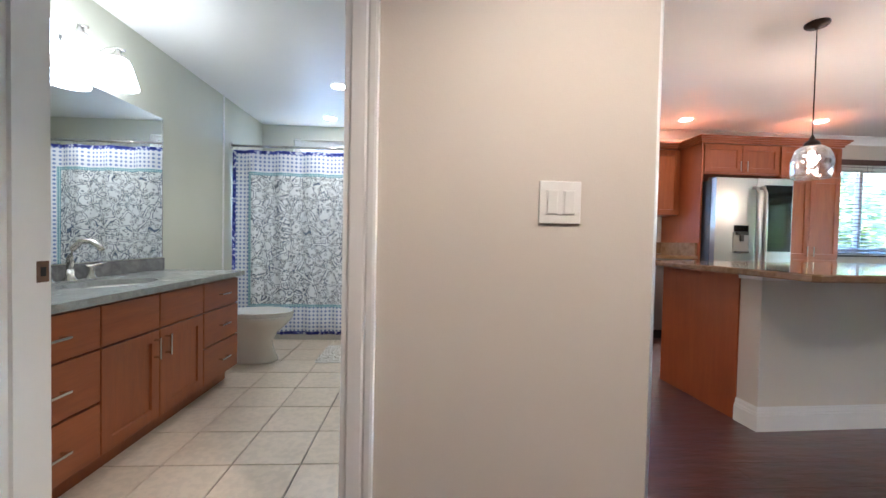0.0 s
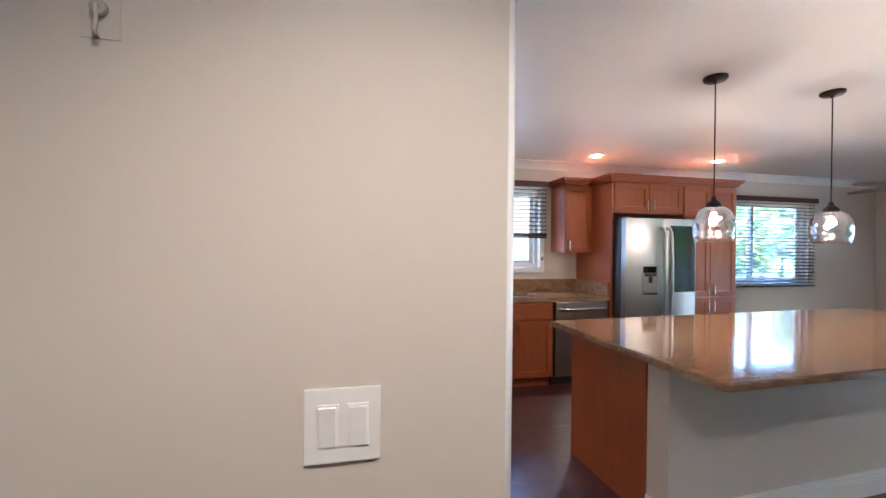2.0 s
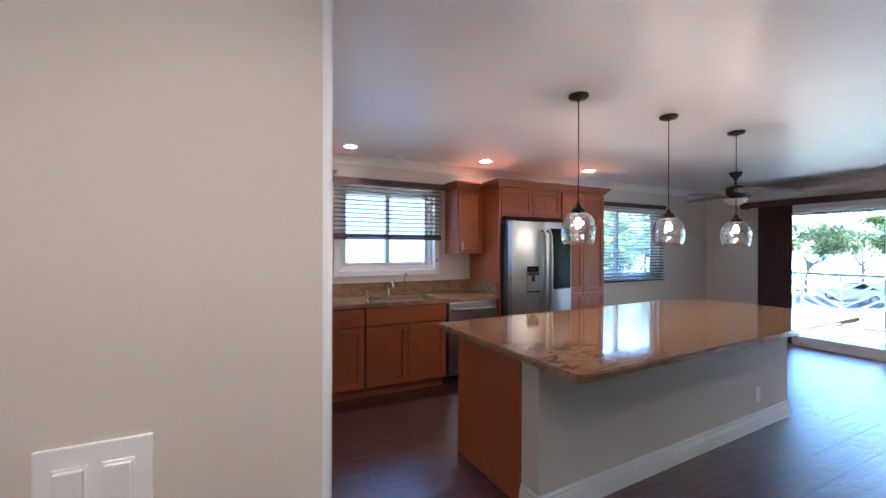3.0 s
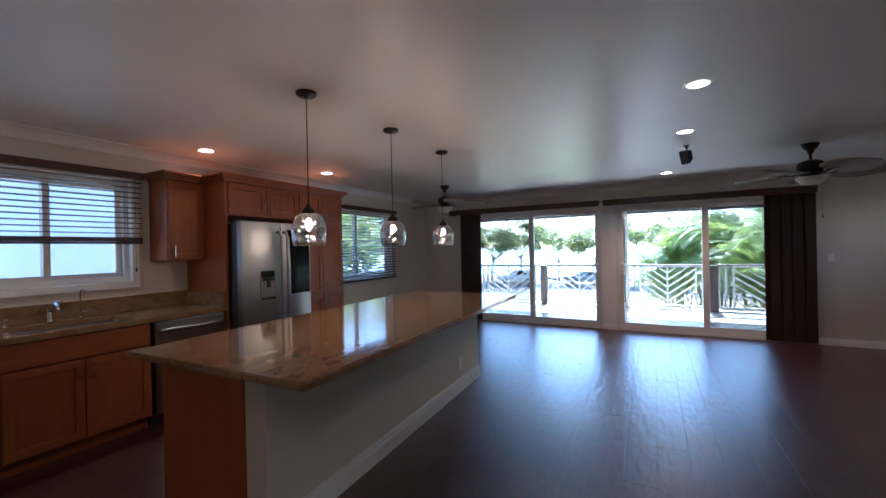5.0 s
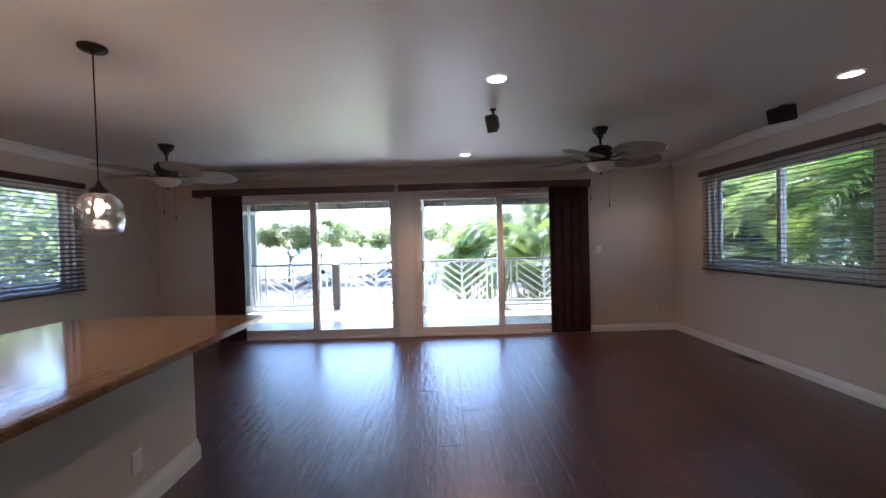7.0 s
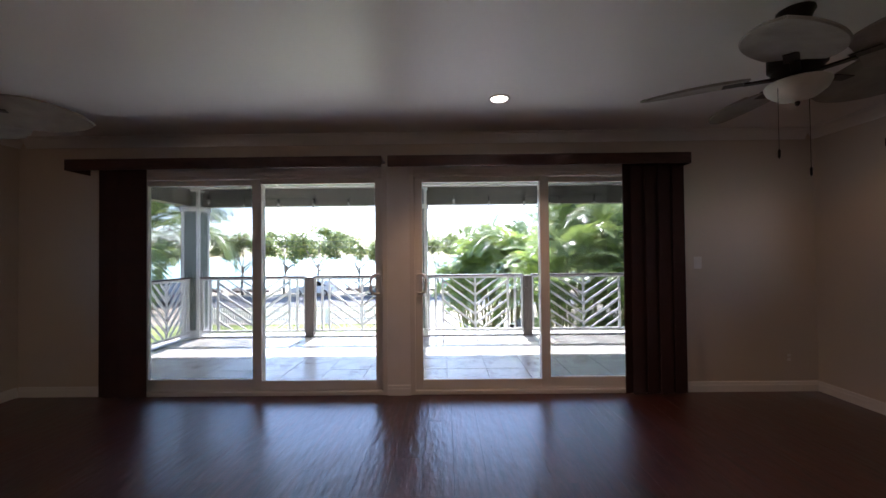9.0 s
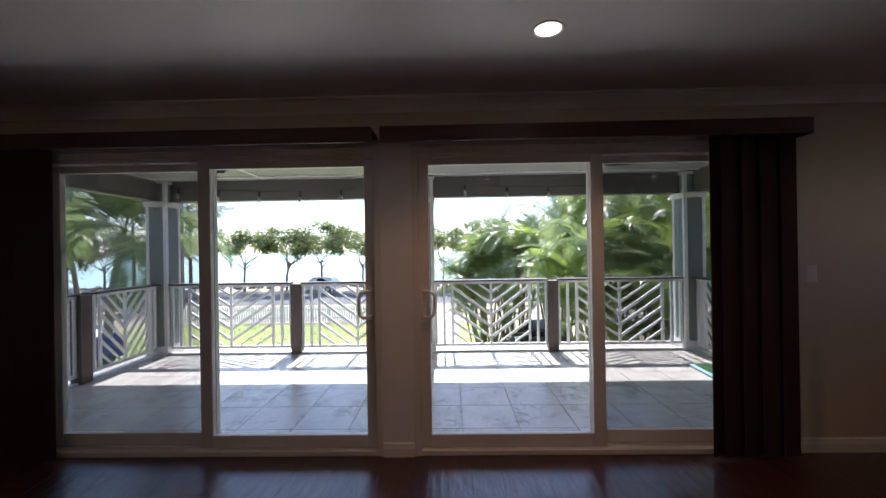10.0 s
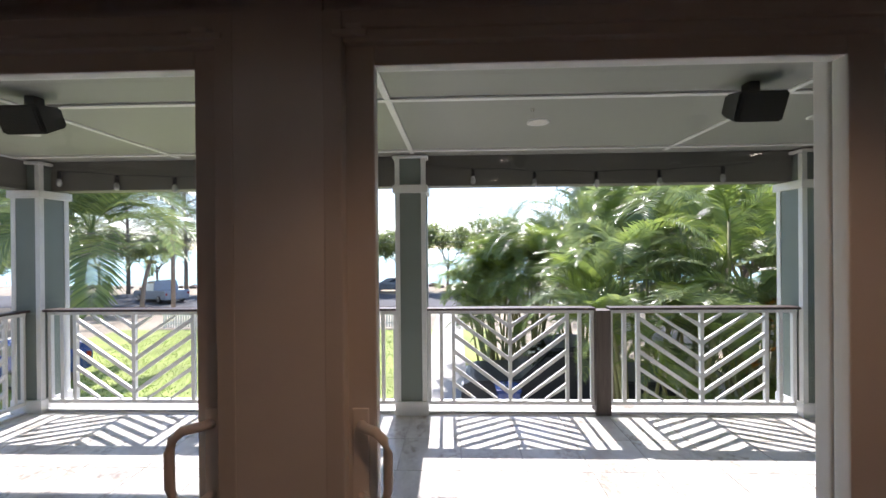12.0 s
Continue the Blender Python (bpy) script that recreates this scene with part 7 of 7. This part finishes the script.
# ---- neighbouring house beyond the kitchen window ----
t = thing("neighbor_house", "pale grey sided neighbouring house with windows", "house", pose(2.0, 9.6, GZ))
M_SIDING = paint("pale_siding", (0.55, 0.58, 0.62), 0.7, 0.05, 1.5, 0.1, 30)
bm = slab(-7.0, 2.9, 0.0, 5.0, 0.0, 5.9)
part("wall", bm, M_SIDING, t)
for i in range(30):
    part("board", profile_x([(-0.001, 0.0), (-0.022, 0.0), (-0.006, 0.195), (-0.001, 0.195)], -7.0, 2.9), M_SIDING, t).matrix_basis = pose(0, 0, 0.02 + i * 0.195)
part("roof", profile_x([(-0.6, 5.9), (2.5, 7.3), (5.6, 5.9), (5.6, 5.8), (2.5, 7.15), (-0.6, 5.8)], -7.5, 3.4), M_ROCK, t)
for wx, wz in ((-3.4, 3.7), (-5.6, 3.7), (-3.4, 1.0)):
    w = part("window", slab(wx - 0.55, wx + 0.55, -0.05, -0.023, wz - 0.05, wz + 1.15, 0.005), M_OUTWHITE, t)
    part("pane", slab(wx - 0.47, wx - 0.02, -0.056, -0.051, wz + 0.03, wz + 1.07), M_DARKGLASS, w)
    part("pane", slab(wx + 0.02, wx + 0.47, -0.056, -0.051, wz + 0.03, wz + 1.07), M_DARKGLASS, w)
# walls under the raised house
fixed("wall_lower_storey", slab(X_W, 8.3, Y_S, 5.45, GZ, -0.31), M_COLUMN, "grey green lower storey under the house", "wall")
for y in (5.515, 1.765, -1.955):
    solid("lower_post", slab(-0.12, 0.12, -0.12, 0.12, 0, -GZ - 0.301), M_OUTWHITE, "white square post under the lanai", "post", pose(CX, y, GZ), "posts under the lanai")

# ---- floor pieces ----
def tile_floor(parent, x0, x1, y0, y1, z, size, gap, material, name, from_x=-99.0, from_y=-99.0):
    sy = size
    meshes = {}
    rows = int(math.ceil((x1 - x0) / size))
    for i in range(rows):
        a, b = max(x0 + i * size, from_x), min(x0 + (i + 1) * size, x1)
        y = y0
        while y < y1 - 1e-6:
            c, d = max(y, from_y), min(y + sy, y1)
            if d - c > 0.03 and b - a > 0.03:
                key = (round(b - a, 3), round(d - c, 3))
                if key not in meshes:
                    w, h = (b - a - gap) / 2, (d - c - gap) / 2
                    bm = bmesh.new()
                    lo = [bm.verts.new((sx * w, s2 * h, -0.010)) for sx, s2 in ((-1, -1), (1, -1), (1, 1), (-1, 1))]
                    hi = [bm.verts.new((sx * (w - 0.0015), s2 * (h - 0.0015), 0.0)) for sx, s2 in ((-1, -1), (1, -1), (1, 1), (-1, 1))]
                    bm.faces.new(hi)
                    for k in range(4):
                        j = (k + 1) % 4
                        bm.faces.new((lo[k], lo[j], hi[j], hi[k]))
                    meshes[key] = finish(bm, name)
                    meshes[key].materials.append(material)
                p = part(name, meshes[key], None, parent)
                p.matrix_basis = pose((a + b) / 2, (c + d) / 2, z + random.uniform(-0.0004, 0.0004))
            y += sy


tile_floor(FLOOR_B, -1.665, 0.90, 1.84, 4.64, 0.003, 0.305, 0.005, M_TILE_B, "tile")
tile_floor(FLOOR_L, 8.249, 11.36, -2.341, 5.80, LZ, 0.457, 0.004, M_TRAV, "tile", 8.41, YL0)

# wooden planks, staggered, along the room
PW, PL = 0.19, 1.52
near, far_v, far_f = [], [], []
plank_meshes = {}
row = 0
y = Y_S
while y < Y_N - 1e-6:
    y2 = min(y + PW, Y_N)
    x = X_W - (row * 0.55) % PL
    xmin = X_W if y2 <= Y_H + 0.03 else X_K - 0.03
    while x < X_E + 0.10:
        a, b2 = max(x, xmin), min(x + PL, X_E + 0.10)
        if b2 - a > 0.04:
            in_reach = (a + b2) / 2 > -0.5
            if in_reach:
                key = (round(b2 - a, 3), round(y2 - y, 3))
                if key not in plank_meshes:
                    w, h = (b2 - a) / 2 - 0.0001, (y2 - y) / 2 - 0.0001
                    bm = bmesh.new()
                    lo = [bm.verts.new((sx * w, s2 * h, -0.010)) for sx, s2 in ((-1, -1), (1, -1), (1, 1), (-1, 1))]
                    hi = [bm.verts.new((sx * (w - 0.0003), s2 * (h - 0.0003), 0.0)) for sx, s2 in ((-1, -1), (1, -1), (1, 1), (-1, 1))]
                    bm.faces.new(hi)
                    for k in range(4):
                        j = (k + 1) % 4
                        bm.faces.new((lo[k], lo[j], hi[j], hi[k]))
                    plank_meshes[key] = finish(bm, "plank")
                    plank_meshes[key].materials.append(M_PLANK)
                p = part("plank", plank_meshes[key], None, FLOOR_K)
                p.matrix_basis = pose((a + b2) / 2, (y + y2) / 2, random.uniform(-0.0002, 0.0))
            else:
                i = len(far_v)
                for px, py, pz in ((a + 0.0006, y + 0.0006, -0.01), (b2 - 0.0006, y + 0.0006, -0.01), (b2 - 0.0006, y2 - 0.0006, -0.01), (a + 0.0006, y2 - 0.0006, -0.01),
                                   (a + 0.0018, y + 0.0018, 0), (b2 - 0.0018, y + 0.0018, 0), (b2 - 0.0018, y2 - 0.0018, 0), (a + 0.0018, y2 - 0.0018, 0)):
                    far_v.append((px, py, pz))
                far_f.append((i + 4, i + 5, i + 6, i + 7))
                for k in range(4):
                    j = (k + 1) % 4
                    far_f.append((i + k, i + j, i + 4 + j, i + 4 + k))
        x += PL
    y += PW
    row += 1
me = bpy.data.meshes.new("planks")
me.from_pydata(far_v, [], far_f)
tagged(part("planks", me, M_PLANK_J, FLOOR_K), kind="stuff")
